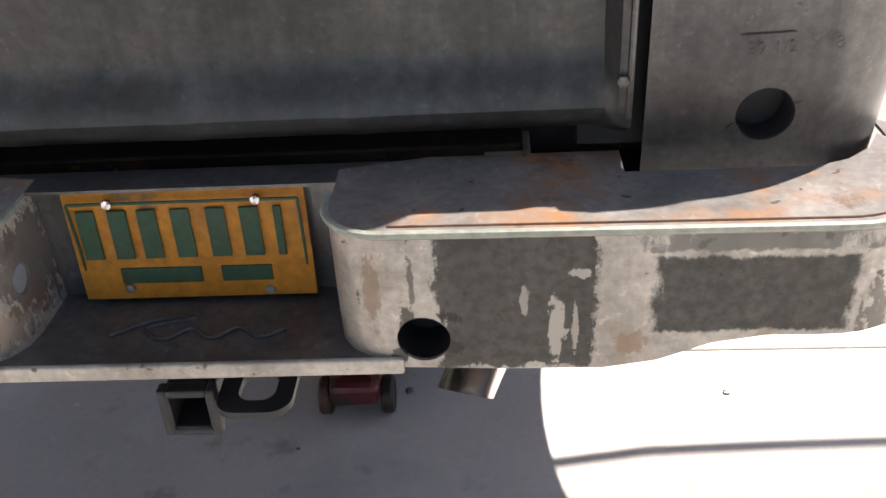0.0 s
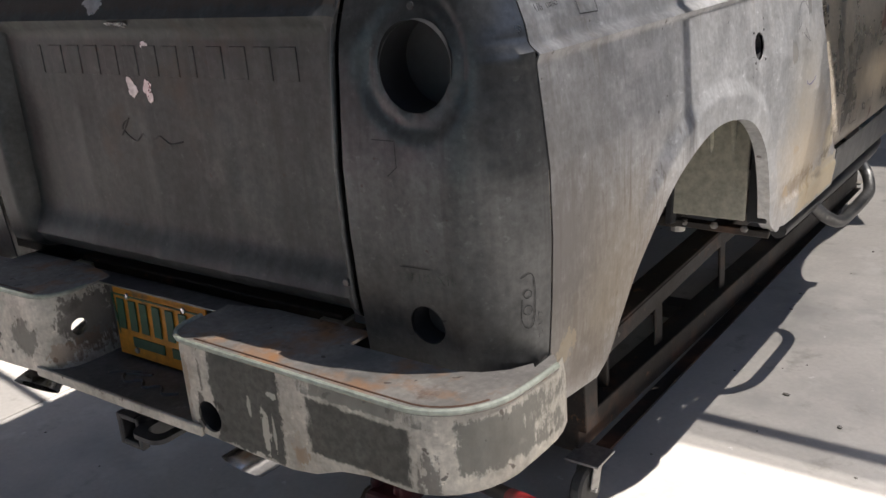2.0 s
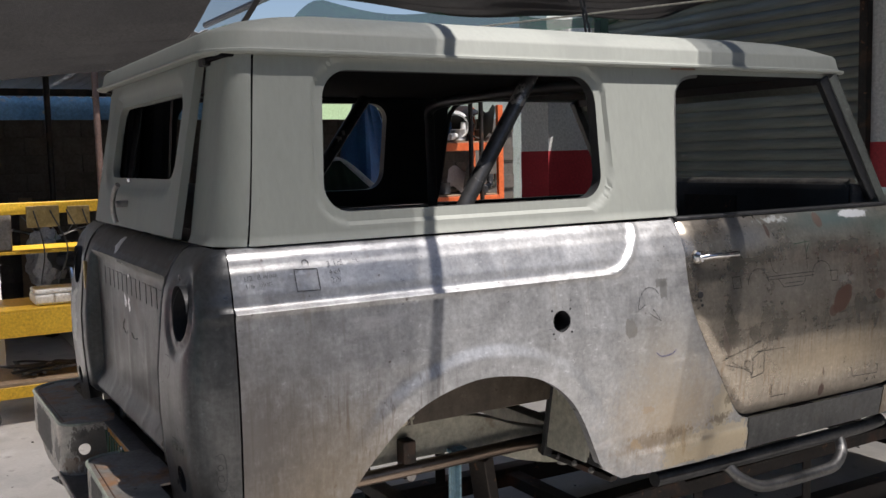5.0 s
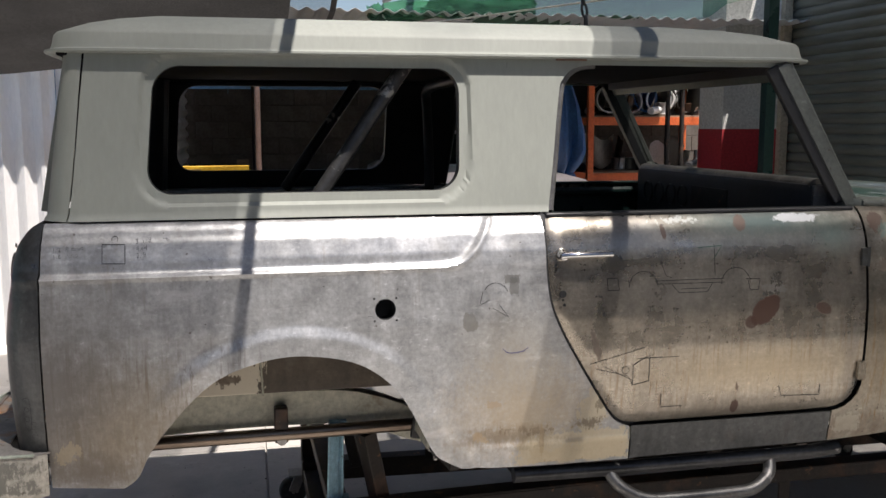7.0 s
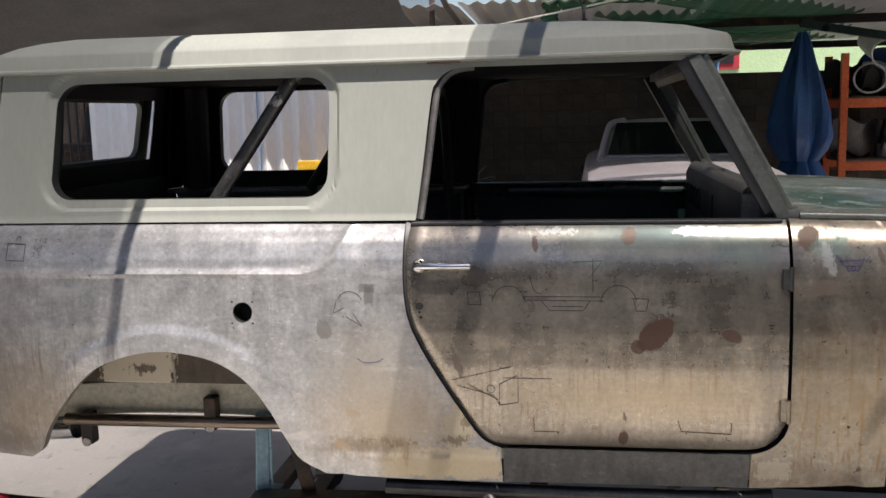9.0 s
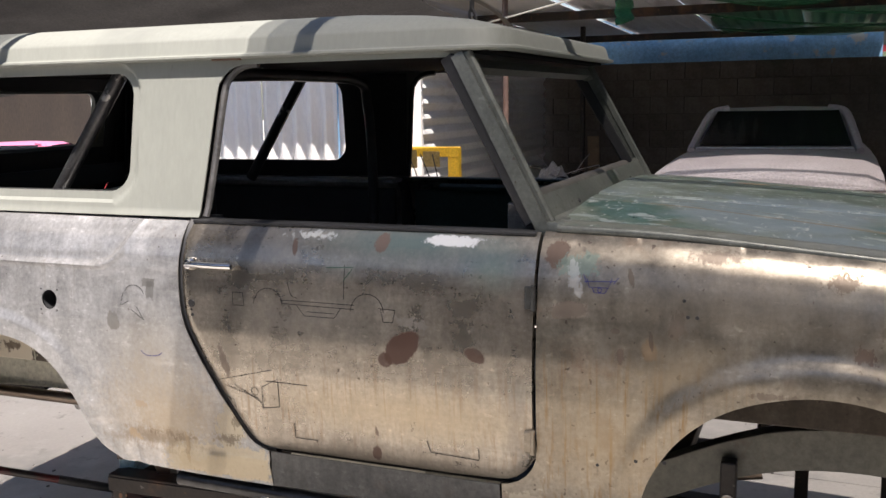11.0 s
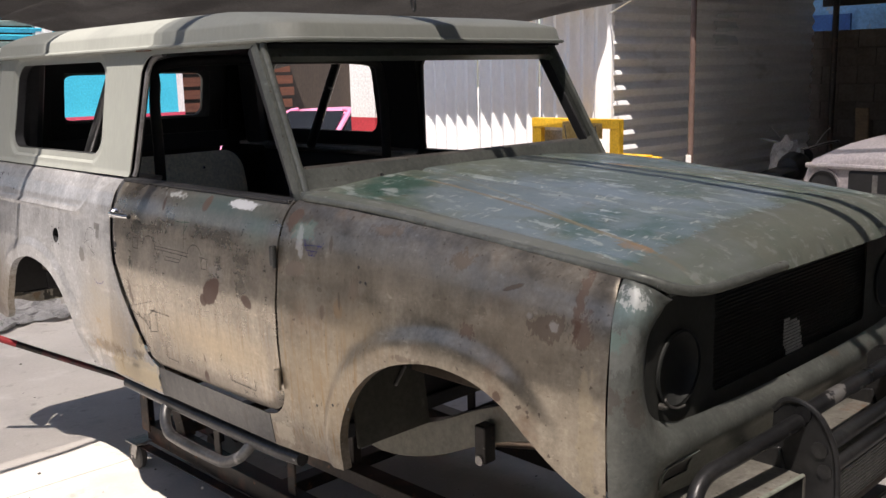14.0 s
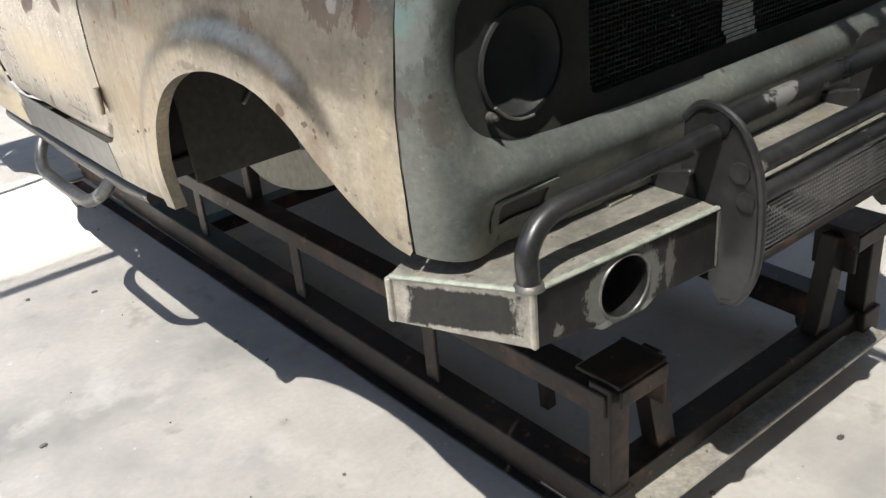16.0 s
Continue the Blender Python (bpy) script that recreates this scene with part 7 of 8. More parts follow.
# ---- the trolley ----
jig = thing("body_trolley", "rusty black welded-steel body trolley on casters under the vehicle", "trolley")
for side in (1, -1):
    x = 0.412 if side > 0 else -0.615
    rear = 0.475 if side > 0 else -0.70
    part("lower_rail", beam((rear - 0.05 * side, 0.91, 0.18), (x, 3.92, 0.145), 0.08, 0.09), JIG, jig)
    part("upper_rail", beam((x, 1.9, 0.43), (x, 3.90, 0.44), 0.075, 0.012), JIG, jig)
    part("angle_leg", beam((x + 0.032 * side, 1.9, 0.405), (x + 0.032 * side, 3.90, 0.415), 0.008, 0.05), JIG, jig)
    part("upper_rail", beam((rear, 0.92, 0.462), (rear - 0.05 * side, 1.95, 0.458), 0.08, 0.010), JIG, jig)
    part("angle_leg", beam((rear + 0.038 * side, 0.92, 0.43), (rear - 0.012 * side, 1.95, 0.43), 0.008, 0.055), JIG, jig)
    part("rear_post", beam((rear + 0.01 * side, 0.945, 0.20), (rear + 0.01 * side, 0.945, 0.455), 0.008, 0.07), JIG, jig)
    part("rear_post_web", beam((rear - 0.02 * side, 0.915, 0.20), (rear - 0.02 * side, 0.915, 0.455), 0.06, 0.008), JIG, jig)
    for y in (1.50, 2.05, 2.68, 3.31):
        part("post", beam((x + 0.02, y, 0.20), (x + 0.02, y, 0.42), 0.010, 0.05), JIG, jig)
    part("front_post", beam((x, 3.88, 0.16), (x, 3.88, 0.46), 0.06, 0.06), JIG, jig)
    part("saddle", box((0.15, 0.12, 0.010), (x - 0.06 * side, 3.86, 0.462)), JIG, jig)
    part("saddle_plate", box((0.010, 0.12, 0.12), (x - 0.13 * side, 3.86, 0.41)), JIG, jig)
    part("stand_leg", beam((x - 0.20 * side, 3.86, 0.16), (x - 0.135 * side, 3.86, 0.45), 0.05, 0.06), JIG, jig)
    part("saddle_skirt", box((0.15, 0.006, 0.045), (x - 0.06 * side, 3.922, 0.436)), JIG, jig)
    part("rail_flange", beam((rear + 0.03 * side, 0.95, 0.133), (x + 0.04 * side, 3.90, 0.103), 0.05, 0.006), JIG, jig)
    part("support_post", beam((x - 0.10 * side, 3.60, 0.20), (x - 0.06 * side, 3.60, 0.74), 0.03, 0.03), JIG, jig)
    part("support_post", beam((x - 0.02 * side, 2.4, 0.43), (x - 0.02 * side, 2.4, 0.68), 0.04, 0.04), JIG, jig)
    part("support_post", beam((x - 0.02 * side, 1.16, 0.20), (x + 0.02 * side, 1.06, 0.70), 0.07, 0.05), JIG, jig)
    for y in (0.90, 3.76):
        x = (0.404 if side > 0 else -0.66) if y > 3 else (0.502 if side > 0 else -0.705)
        top, r = (0.118, 0.052) if y > 3 else (0.146, 0.064)
        c = part("caster", box((0.10, 0.10, 0.008), (x, y, top), bevel=0.002), CASTER, jig, "swivel caster")
        part("swivel_race", lathe([(0.034, 0), (0.036, -0.008), (0.03, -0.014), (0, -0.014)], 16, (x, y, top - 0.003)), CASTER, c, smooth=True)
        for dx in (0.026, -0.026):
            part("fork", beam((x + dx, y, top - 0.008), (x + dx, y - 0.03, r), 0.006, 0.045, 0.002), CASTER, c)
        part("axle_bolt", tube([(x - 0.035, y - 0.03, r), (x + 0.035, y - 0.03, r)], 0.007, 8), CASTER, c)
        part("wheel", lathe([(0.0, -0.018), (r - 0.008, -0.018), (r, -0.011), (r, 0.011), (r - 0.008, 0.018), (0.0, 0.018)], 24, (x, y - 0.03, r), (0, 90, 0)), RUBBER, c, smooth=True)
for y in (0.95, 1.9, 3.86):
    part("cross_rail", beam((-0.60, y, 0.165), (0.45, y, 0.165), 0.075, 0.055), JIG, jig)
# pale steel here stands in for sunlight on the trolley's end flange
part("sunlit_end_beam", box((1.1, 0.07, 0.012), (-0.075, 3.93, 0.125)), BUMPER, jig)
part("end_box", beam((-0.70, 0.965, 0.435), (0.50, 0.965, 0.435), 0.07, 0.045), JIG, jig)

# pale blue jack stand under the rear
stand = thing("jack_stand", "chipped pale blue angle-iron stand on the trolley under the chassis", "stand", (0.42, 0.965, 0.459))
part("foot_plate", box((0.09, 0.08, 0.006), (0, 0, 0.002)), PALE_BLUE, stand)
part("flat_leg", beam((0.02, -0.022, 0), (0.012, -0.012, 0.285), 0.008, 0.05), PALE_BLUE, stand)
part("flat_leg", beam((-0.004, 0.005, 0), (-0.006, 0.010, 0.285), 0.05, 0.008), PALE_BLUE, stand)
part("saddle", box((0.08, 0.06, 0.012), (0, 0, 0.285), bevel=0.003), PALE_BLUE, stand)

# red floor jack with its long handle
jack = thing("floor_jack", "red hydraulic floor jack with a long bar handle", "floor jack")
for x in (0.035, 0.115):
    part("jack_frame", box((0.028, 0.46, 0.085), (x, 0.77, 0.085), bevel=0.012), RED_DIRTY, jack)
part("jack_nose", box((0.105, 0.10, 0.055), (0.075, 0.56, 0.075), bevel=0.015), RED_DIRTY, jack)
part("lift_arm", beam((0.075, 0.91, 0.11), (0.075, 0.61, 0.17), 0.05, 0.045), RED_DIRTY, jack)
part("saddle", lathe([(0.0, 0), (0.045, 0), (0.045, 0.02), (0.03, 0.025), (0.0, 0.025)], 16, (0.075, 0.61, 0.19)), RED, jack)
for x in (0.008, 0.142):
    for y in (0.56, 0.95):
        part("wheel", lathe([(0.0, -0.013), (0.038, -0.013), (0.042, -0.008), (0.042, 0.008), (0.038, 0.013), (0.0, 0.013)], 20, (x, y, 0.042), (0, 90, 0)), JIG, jack, smooth=True)
line = lambda q: tuple(Vector((0.02, 0.68, 0.148)).lerp(Vector((0.985, -0.022, 0.655)), q))
part("handle_socket", hollow([line(0.0), line(0.30)], 0.018, 0.004), BLACK, jack, "black lower handle tube", smooth=True)
part("handle_bar", hollow([line(0.30), line(0.66)], 0.0155, 0.003), RED_DIRTY, jack, "oily dark red tube handle", smooth=True)
part("handle_band", hollow([line(0.66), line(0.76)], 0.0158, 0.003), JIG, jack, smooth=True)
part("handle_end", hollow([line(0.76), line(1.0)], 0.0170, 0.003), RED, jack, smooth=True)

# ---- ground ----
ground = part("ground", box((160, 160, 0.2), (0, 0, -0.12), bevel=0), CONCRETE)
tagged(ground, "pale concrete yard running to the surroundings", "ground", kind="structure")
slab_mesh = bpy.data.meshes.new("concrete_slab")
bm = box((2.992, 4.492, 0.1), (0, 0, -0.05), bevel=0.004)
bm.to_mesh(slab_mesh)
bm.free()
slab_mesh.materials.append(CONCRETE)
pavement = tagged(new("yard_slabs"), "broom-finished concrete slabs with narrow joints", "pavement", kind="structure")
pavement.matrix_world = pose(0, 0, 0, 0, 0, -0.8)
for i in range(-3, 3):
    for j in range(-2, 2):
        s = new("concrete_slab", slab_mesh)
        s.parent = pavement
        s.matrix_local = pose(i * 3.0 + 2.98, j * 4.5 + 3.0, 0)

# small stones and dirt lying on the slabs
rng = random.Random(31)
bm = bmesh.new()
for k in range(420):
    x, y = rng.uniform(-3.5, 4.5), rng.uniform(-2.5, 5.5)
    r = rng.choice((0.003, 0.004, 0.004, 0.006, 0.009))
    bmesh.ops.create_icosphere(bm, subdivisions=1, radius=r, matrix=Matrix.Translation((x, y, r * 0.35)) @ Matrix.Diagonal((rng.uniform(0.7, 1.6), 1, 0.6, 1)))
floor_cloth = bmesh.new()
n = 34
grid = [[floor_cloth.verts.new((-0.62 + 0.9 * i / n + 0.06 * math.sin(j * 0.37) + 0.03 * math.sin(j * 0.9 + 1), -3.25 + 1.0 * j / n + 0.07 * math.sin(i * 0.31) + 0.03 * math.sin(i * 0.8), 0.012 + 0.045 * abs(math.sin(i * 0.63 + 1.7 * math.sin(j * 0.31))) * abs(math.sin(j * 0.47 + i * 0.21)))) for j in range(n + 1)] for i in range(n + 1)]
for i in range(n):
    for j in range(n):
        floor_cloth.faces.new((grid[i][j], grid[i + 1][j], grid[i + 1][j + 1], grid[i][j + 1]))
bmesh.ops.solidify(floor_cloth, geom=floor_cloth.faces[:], thickness=0.004)
tagged(part("ground_sheet", floor_cloth, PLASTIC, smooth=True), "crumpled clear plastic sheet lying on the concrete", "tarpaulin")
tagged(part("grit", bm, SMUDGE), "small dark stones and dirt scattered over the concrete", "grit", kind="stuff")

# ---- overhead: shade cloths with an open strip between them ----
def canopy(name, x0, x1, y0, z0, y1, z1, sag, material, label, wave=0.02, fall=lambda x: 0.055 * max(0.0, -0.5 - x), edge=None):
    """A cloth from its edge at y0 to y1; edge gives the line of the first side along x."""
    edge = edge or (lambda x: y0)
    nx, ny = 60, 24

    def at(x, y):
        j = (y - edge(x)) / (y1 - edge(x)) * ny
        i = (x - x0) / (x1 - x0) * 40
        return z0 + (z1 - z0) * j / ny - fall(x) - sag * math.sin(math.pi * j / ny) * (0.6 + 0.4 * math.sin(math.pi * i / 40)) + wave * math.sin(i * 0.7 + j * 0.5)

    bm = bmesh.new()
    grid = []
    for i in range(nx + 1):
        x = x0 + (x1 - x0) * i / nx
        ys = [edge(x) + (y1 - edge(x)) * j / ny for j in range(ny + 1)]
        grid.append([bm.verts.new((x, y, at(x, y))) for y in ys])
    for i in range(nx):
        for j in range(ny):
            bm.faces.new((grid[i][j], grid[i + 1][j], grid[i + 1][j + 1], grid[i][j + 1]))
    ob = part(name, bm, material, None, smooth=True)
    tagged(ob, label, "shade cloth")
    if material is not SHADE_GREEN:
        # standing yarns of the weave
        verts, faces = [], []
        lo, hi = min(y0, y1) + 0.06, max(y0, y1) - 0.06
        for a0, a1, b0, b1, flip in ((x0, x1, lo, hi, False), (lo, hi, x0, x1, True)):
            for k in range(int((a1 - a0) / 0.0085)):
                a = a0 + 0.004 + 0.0085 * k
                for m in range(25):
                    b = b0 + (b1 - b0) * m / 24
                    x, y = (b, a) if flip else (a, b)
                    z = at(x, y) - 0.001
                    verts += [(x, y, z), (x, y, z - 0.006)]
                    if m:
                        c = len(verts)
                        faces.append((c - 4, c - 3, c - 1, c - 2))
        me = bpy.data.meshes.new("yarn_ribs")
        me.from_pydata(verts, [], faces)
        tagged(linked("yarn_ribs", me, YARN, ob, "dark standing yarns"), kind="stuff")
    return ob, at


def rear_edge(x):
    """The sagging front edge of the rear cloth."""
    return float(np.interp(x, [-3.3, -2.5, -1.1, -0.3, 0.5, 0.95, 1.4, 1.8, 2.4, 3.0], [1.30, 1.29, 1.25, 1.18, 1.09, 1.06, 1.065, 1.12, 1.14, 1.14]))


_, rear_height = canopy("shade_cloth", -3.3, 3.0, 1.06, 3.0, -4.3, 2.55, 0.06, SHADE, "dark grey woven shade cloth stretched overhead", edge=rear_edge, fall=lambda x: float(np.interp(x, [-3.3, -2.4, -1.6, -0.8, 0.0], [0.68, 0.53, 0.30, 0.07, 0.0])))
canopy("shade_cloth", -3.4, 3.0, 1.99, 3.0, 5.6, 3.05, 0.12, SHADE_FRONT, "dark grey woven shade cloth over the front")
canopy("shade_cloth", -8.5, -3.3, 2.2, 2.95, 5.4, 3.1, 0.15, SHADE_GREEN, "green woven shade cloth over the far bay", 0.04)
strap = thing("cable", "dark cable strung across the yard under the shade cloth", "cable")
part("strand", tube([(-6, 2.17, 2.98), (5.5, 2.17, 2.98)], 0.03, 8), DARK, strap)
hood_line = thing("cable", "dark cable strung along the yard under the shade cloth", "cable")
part("strand", tube([(0.355, 2.2, 2.96), (0.25, 5.5, 2.98)], 0.027, 8), DARK, hood_line)
part("strand", tube([(0.375, 2.2, 2.96), (0.45, 5.5, 2.98)], 0.024, 8), DARK, hood_line)
rope = thing("rope", "thin white rope strung across the yard", "rope")
part("strand", tube(smooth_path([(-4.4, 0.1, 2.30), (-2.6, 2.0, 2.42), (0.0, 5.5, 2.75)], 8), 0.006, 6), ROPE, rope)
chain = thing("hanging_chain", "short dark chain hanging from the shade cloth edge", "chain")
for k in range(18):
    z = 3.0 - 0.052 * k
    link_bm = tube([(0.011 * math.cos(a), 0, 0.030 * math.sin(a)) for a in (2 * math.pi * q / 12 for q in range(13))], 0.0055, 6)
    link_bm.transform(Matrix.Translation((-0.38 + 0.008 * k, 2.02 + 0.005 * k, z)) @ pose(0, 0, 0, 0, -10, 90 * (k % 2)))
    part("chain_link", link_bm, DARK, chain, smooth=True)
bundle = thing("net_bundle", "green shade net bundled and hanging from the roof edge", "net", (-4.42, 2.25, 2.68), 84)
for name, pts, r in (("net_roll", [(-0.33, -0.05, 0.0), (0.1, -0.02, 0.04), (0.5, 0.02, 0.05), (0.95, 0.05, 0.10)], 0.07), ("net_tail", [(-0.42, 0.0, 0.06), (-0.40, 0.02, -0.06), (-0.43, 0.03, -0.18), (-0.40, 0.03, -0.28)], 0.06)):
    bm = tube(smooth_path(pts, 6), r, 12)
    for v in bm.verts:
        f = 1 + 0.35 * math.sin(v.co.x * 61 + v.co.y * 47 + v.co.z * 53)
        v.co += Vector((0.02 * math.sin(v.co.z * 70), 0.02 * math.sin(v.co.x * 60), 0.02 * math.sin(v.co.y * 80))) * f
    part(name, bm, SHADE_GREEN, bundle, smooth=True)
hem = thing("edge_strap", "dark folded hem strap along the shade cloth edge", "strap")
bm = bmesh.new()
rows = []
for k in range(64):
    x = -3.3 + 6.3 * k / 63
    y = rear_edge(x) - 0.020
    z = rear_height(x, y) - 0.010
    rows.append([bm.verts.new((x, y + dy, z + dz)) for dy, dz in ((-0.018, 0), (0.018, 0), (0.018, 0.004), (-0.018, 0.004))])
for a, b in zip(rows, rows[1:]):
    for i in range(4):
        bm.faces.new((a[i], a[(i + 1) % 4], b[(i + 1) % 4], b[i]))
part("strap_band", bm, DARK, hem)


# ---- the surroundings ----
random.seed(7)
def corrugated(width, height, pitch, depth, vertical=True, steps=6):
    """A corrugated sheet in the local x-z plane, from the origin, with thickness."""
    bm = bmesh.new()
    n = int((width if vertical else height) / pitch * steps)
    span = width if vertical else height
    rows = []
    for k in range(n + 1):
        s = span * k / n
        y = -depth * (0.5 - 0.5 * math.cos(2 * math.pi * s / pitch))
        rows.append([bm.verts.new((s, y + t, h) if vertical else (h, y + t, s)) for h, t in ((0, 0), (height if vertical else width, 0), (height if vertical else width, 0.004), (0, 0.004))])
    for a, b in zip(rows, rows[1:]):
        for i in range(4):
            bm.faces.new((a[i], a[(i + 1) % 4], b[(i + 1) % 4], b[i]))
    return bm


booth = thing("paint_booth", "corrugated sheet-metal booth, white front and galvanised side", "shed", (-4.45, 0.08, 0))
for k in range(3):
    f = part("front_sheet", corrugated(0.787, 2.40, 0.15, 0.055), WHITE_CORR, booth, "white corrugated sheet", smooth=True)
    f.matrix_local = pose(0.004 * (k % 2), -0.787 * (k + 1), 0.0, 0, 0, 90)
for k in range(2):
    f = part("side_sheet", corrugated(1.95, 2.75, 0.132, 0.034, False), GREY_CORR, booth, "galvanised sheet laid sideways", smooth=True)
    f.matrix_local = pose(-1.95 * k, 0.0 + 0.004 * k, 0.0, 0, 0, 180)
for k in range(3):
    f = part("eave_sheet", corrugated(0.92, 0.56, 0.15, 0.03), WHITE_CORR, booth, "white corrugated eave", smooth=True)
    f.matrix_local = pose(-0.12, 0.04 - 0.9 * k, 2.43 + 0.004 * (k % 2), -90, 0, -90)
part("corner_post", beam((0.0, 0.0, 0), (0.0, 0.0, 2.39), 0.05, 0.05), WHITE_CORR, booth)
part("booth_roof", box((4.2, 2.5, 0.03), (-2.0, -1.25, 2.62), (0, 3, 0)), GREY_CORR, booth)
f = part("light_panel", corrugated(0.44, 0.34, 0.132, 0.034, False), CLEAR_SHEET, booth, "clear corrugated light panel", smooth=True)
f.matrix_local = pose(-1.70, 0.012, 2.0, 0, 0, 180)
pole = thing("steel_pole", "brown steel post under the corrugated roof", "post", (-4.5, 0.85, 0))
part("post", tube([(0, 0, 0), (0, 0, 2.75)], 0.024, 12), BROWN_POST, pole, smooth=True)
part("foot_angle", beam((0.03, 0.0, 0), (0.03, 0.0, 1.12), 0.006, 0.05), WHITE_PART, pole, "white painted foot angle")

# yellow workshop cart
cart = thing("workshop_cart", "yellow steel workshop cart with tools and cables on casters", "cart", (-3.65, -0.07, 0))
for x in (0.0, -0.55):
    for y in (0.0, 0.78):
        part("post", beam((x, y, 0.16), (x, y, 1.45 if x == 0 else 1.12), 0.06, 0.09), YELLOW, cart)
        c = part("caster", lathe([(0, -0.02), (0.055, -0.02), (0.055, 0.02), (0, 0.02)], 18, (x, y, 0.056), (0, 90, 0)), RUBBER, cart, smooth=True)
        part("fork", box((0.055, 0.06, 0.07), (x, y, 0.13)), CASTER, c)
    part("drawer_front", box((0.04, 0.74, 0.16), (x, 0.39, 0.66)), YELLOW, cart)
    part("bottom_rail", beam((x, 0, 0.22), (x, 0.78, 0.22), 0.05, 0.08), YELLOW, cart)
part("top_rail", beam((0.002, -0.045, 1.415), (0.002, 0.825, 1.415), 0.066, 0.075), YELLOW, cart)
for y in (0.0, 0.78):
    part("end_rail", beam((-0.03, y, 1.09), (-0.52, y, 1.09), 0.05, 0.05), YELLOW, cart)
part("upper_shelf", box((0.5, 0.74, 0.02), (-0.29, 0.39, 1.125)), YELLOW, cart)
part("shelf", box((0.6, 0.74, 0.02), (-0.28, 0.39, 0.75)), YELLOW, cart)
part("lower_shelf", box((0.6, 0.74, 0.02), (-0.28, 0.39, 0.27)), WOOD, cart)
part("hook_plate", box((0.012, 0.20, 0.14), (0.035, 0.38, 1.36)), BRASS, cart)
part("hook_plate", box((0.012, 0.14, 0.12), (0.035, 0.60, 1.36)), BRASS, cart)
can = thing("thinner_can", "bare tin thinner can on the workshop cart", "can", (-3.80, 0.03, 1.205))
part("can_body", box((0.16, 0.20, 0.26), (0, 0, -0.06 + 0.13 - 0.07 + 0.06), bevel=0.012), CASTER, can)
part("can_cap", lathe([(0.03, 0), (0.03, 0.03), (0, 0.03)], 14, (0, 0, 0.19)), WHITE_PART, can)
tool = thing("tool_case", "white plastic tool case on the cart shelf", "case", (-3.85, 0.45, 0.80))
part("case_body", box((0.3, 0.42, 0.07), (0, 0, 0.0), bevel=0.015), WHITE_PART, tool)
part("case_lid", box((0.29, 0.41, 0.03), (0, 0, 0.05), bevel=0.012), WHITE_PART, tool)
cables = thing("cable_heap", "black cables heaped on the lower cart shelf", "cables", (-3.9, 0.32, 0.28))
rng = random.Random(4)
for k in range(5):
    pts = [(rng.uniform(-0.2, 0.2), rng.uniform(-0.3, 0.3), 0.02 + 0.05 * rng.random()) for _ in range(7)]
    part("loop", tube(smooth_path(pts, 6), 0.008, 6), BLACK, cables, smooth=True)
hang = thing("hanging_wires", "thin wires hanging from the cart frame", "wires", (-3.61, 0.45, 1.2))
for k in range(4):
    part("wire", tube(smooth_path([(0.02, 0.1 * k - 0.2, 0.2), (0.04, 0.1 * k - 0.15 + 0.05 * math.sin(k), -0.05), (0.02, 0.1 * k - 0.18, -0.28)], 6), 0.005, 5), BLACK, hang)

# concrete block wall with a peeling blue wall behind it
wall = tagged(new("wall_west"), "rough grey concrete block wall, shade put into its dark colour", "wall", kind="structure")
wall.matrix_world = pose(-8.5, -0.6, 0, 0, 0, 0)
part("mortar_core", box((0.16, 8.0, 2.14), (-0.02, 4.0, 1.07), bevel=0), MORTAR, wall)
house = thing("blue_building", "low building with peeling blue paint and a corrugated roof edge", "building", (-10.3, 0, 0))
part("wall", box((0.3, 9.0, 2.85), (0, -0.5, 1.425), bevel=0), BLUE_WALL, house)
part("blue_plank", box((0.05, 2.6, 0.22), (0.19, -1.5, 2.35), bevel=0), TARP_BLUE, house)
part("roof_edge", box((0.7, 9.2, 0.05), (0.3, -0.5, 2.9), (0, 6, 0)), GREY_CORR, house)
green = thing("green_house", "pale green rendered house behind the yard wall", "house", (-14, 6.0, 0))
part("wall", box((0.4, 9.5, 3.7), (0, 0, 1.85), bevel=0), GREEN_WALL, green)
w = part("window", box((0.1, 0.9, 1.1), (0.2, -1.6, 3.0)), RED_WALL, green, "dark red window frame")
part("window_pane", box((0.04, 0.7, 0.9), (0.26, -1.6, 3.0)), GLASS, w)
part("drain_pipe", tube(smooth_path([(0.3, -2.9, 2.4), (0.35, -2.5, 2.4), (0.35, -2.3, 2.6), (0.35, -2.3, 3.65)], 5), 0.13, 12), WHITE_PART, green, smooth=True)
lean = thing("lean_to_roof", "rusty corrugated lean-to roof over the far bay", "roof", (-9.4, 0.10, 0))
for k in range(6):
    f = part("roof_sheet", corrugated(1.0, 5.75, 0.13, 0.03), GREY_CORR, lean, smooth=True)
    f.matrix_local = pose(-0.6, 0, 2.545 + 0.008 * (k % 2), 0, -1.15, 0) @ pose(0, 1.0 * k + 1.0, 0, -90, 0, -90)
part("purlin", beam((0.8, 0, 2.515), (0.8, 6.0, 2.515), 0.06, 0.08), JIG, lean)
part("purlin", beam((3.6, 0, 2.575), (3.6, 6.0, 2.575), 0.06, 0.08), JIG, lean)
for y in (0.78, 5.9):
    part("roof_post", tube([(2.27, y, 0), (2.27, y, 2.565)], 0.03, 10), JIG, lean, smooth=True)


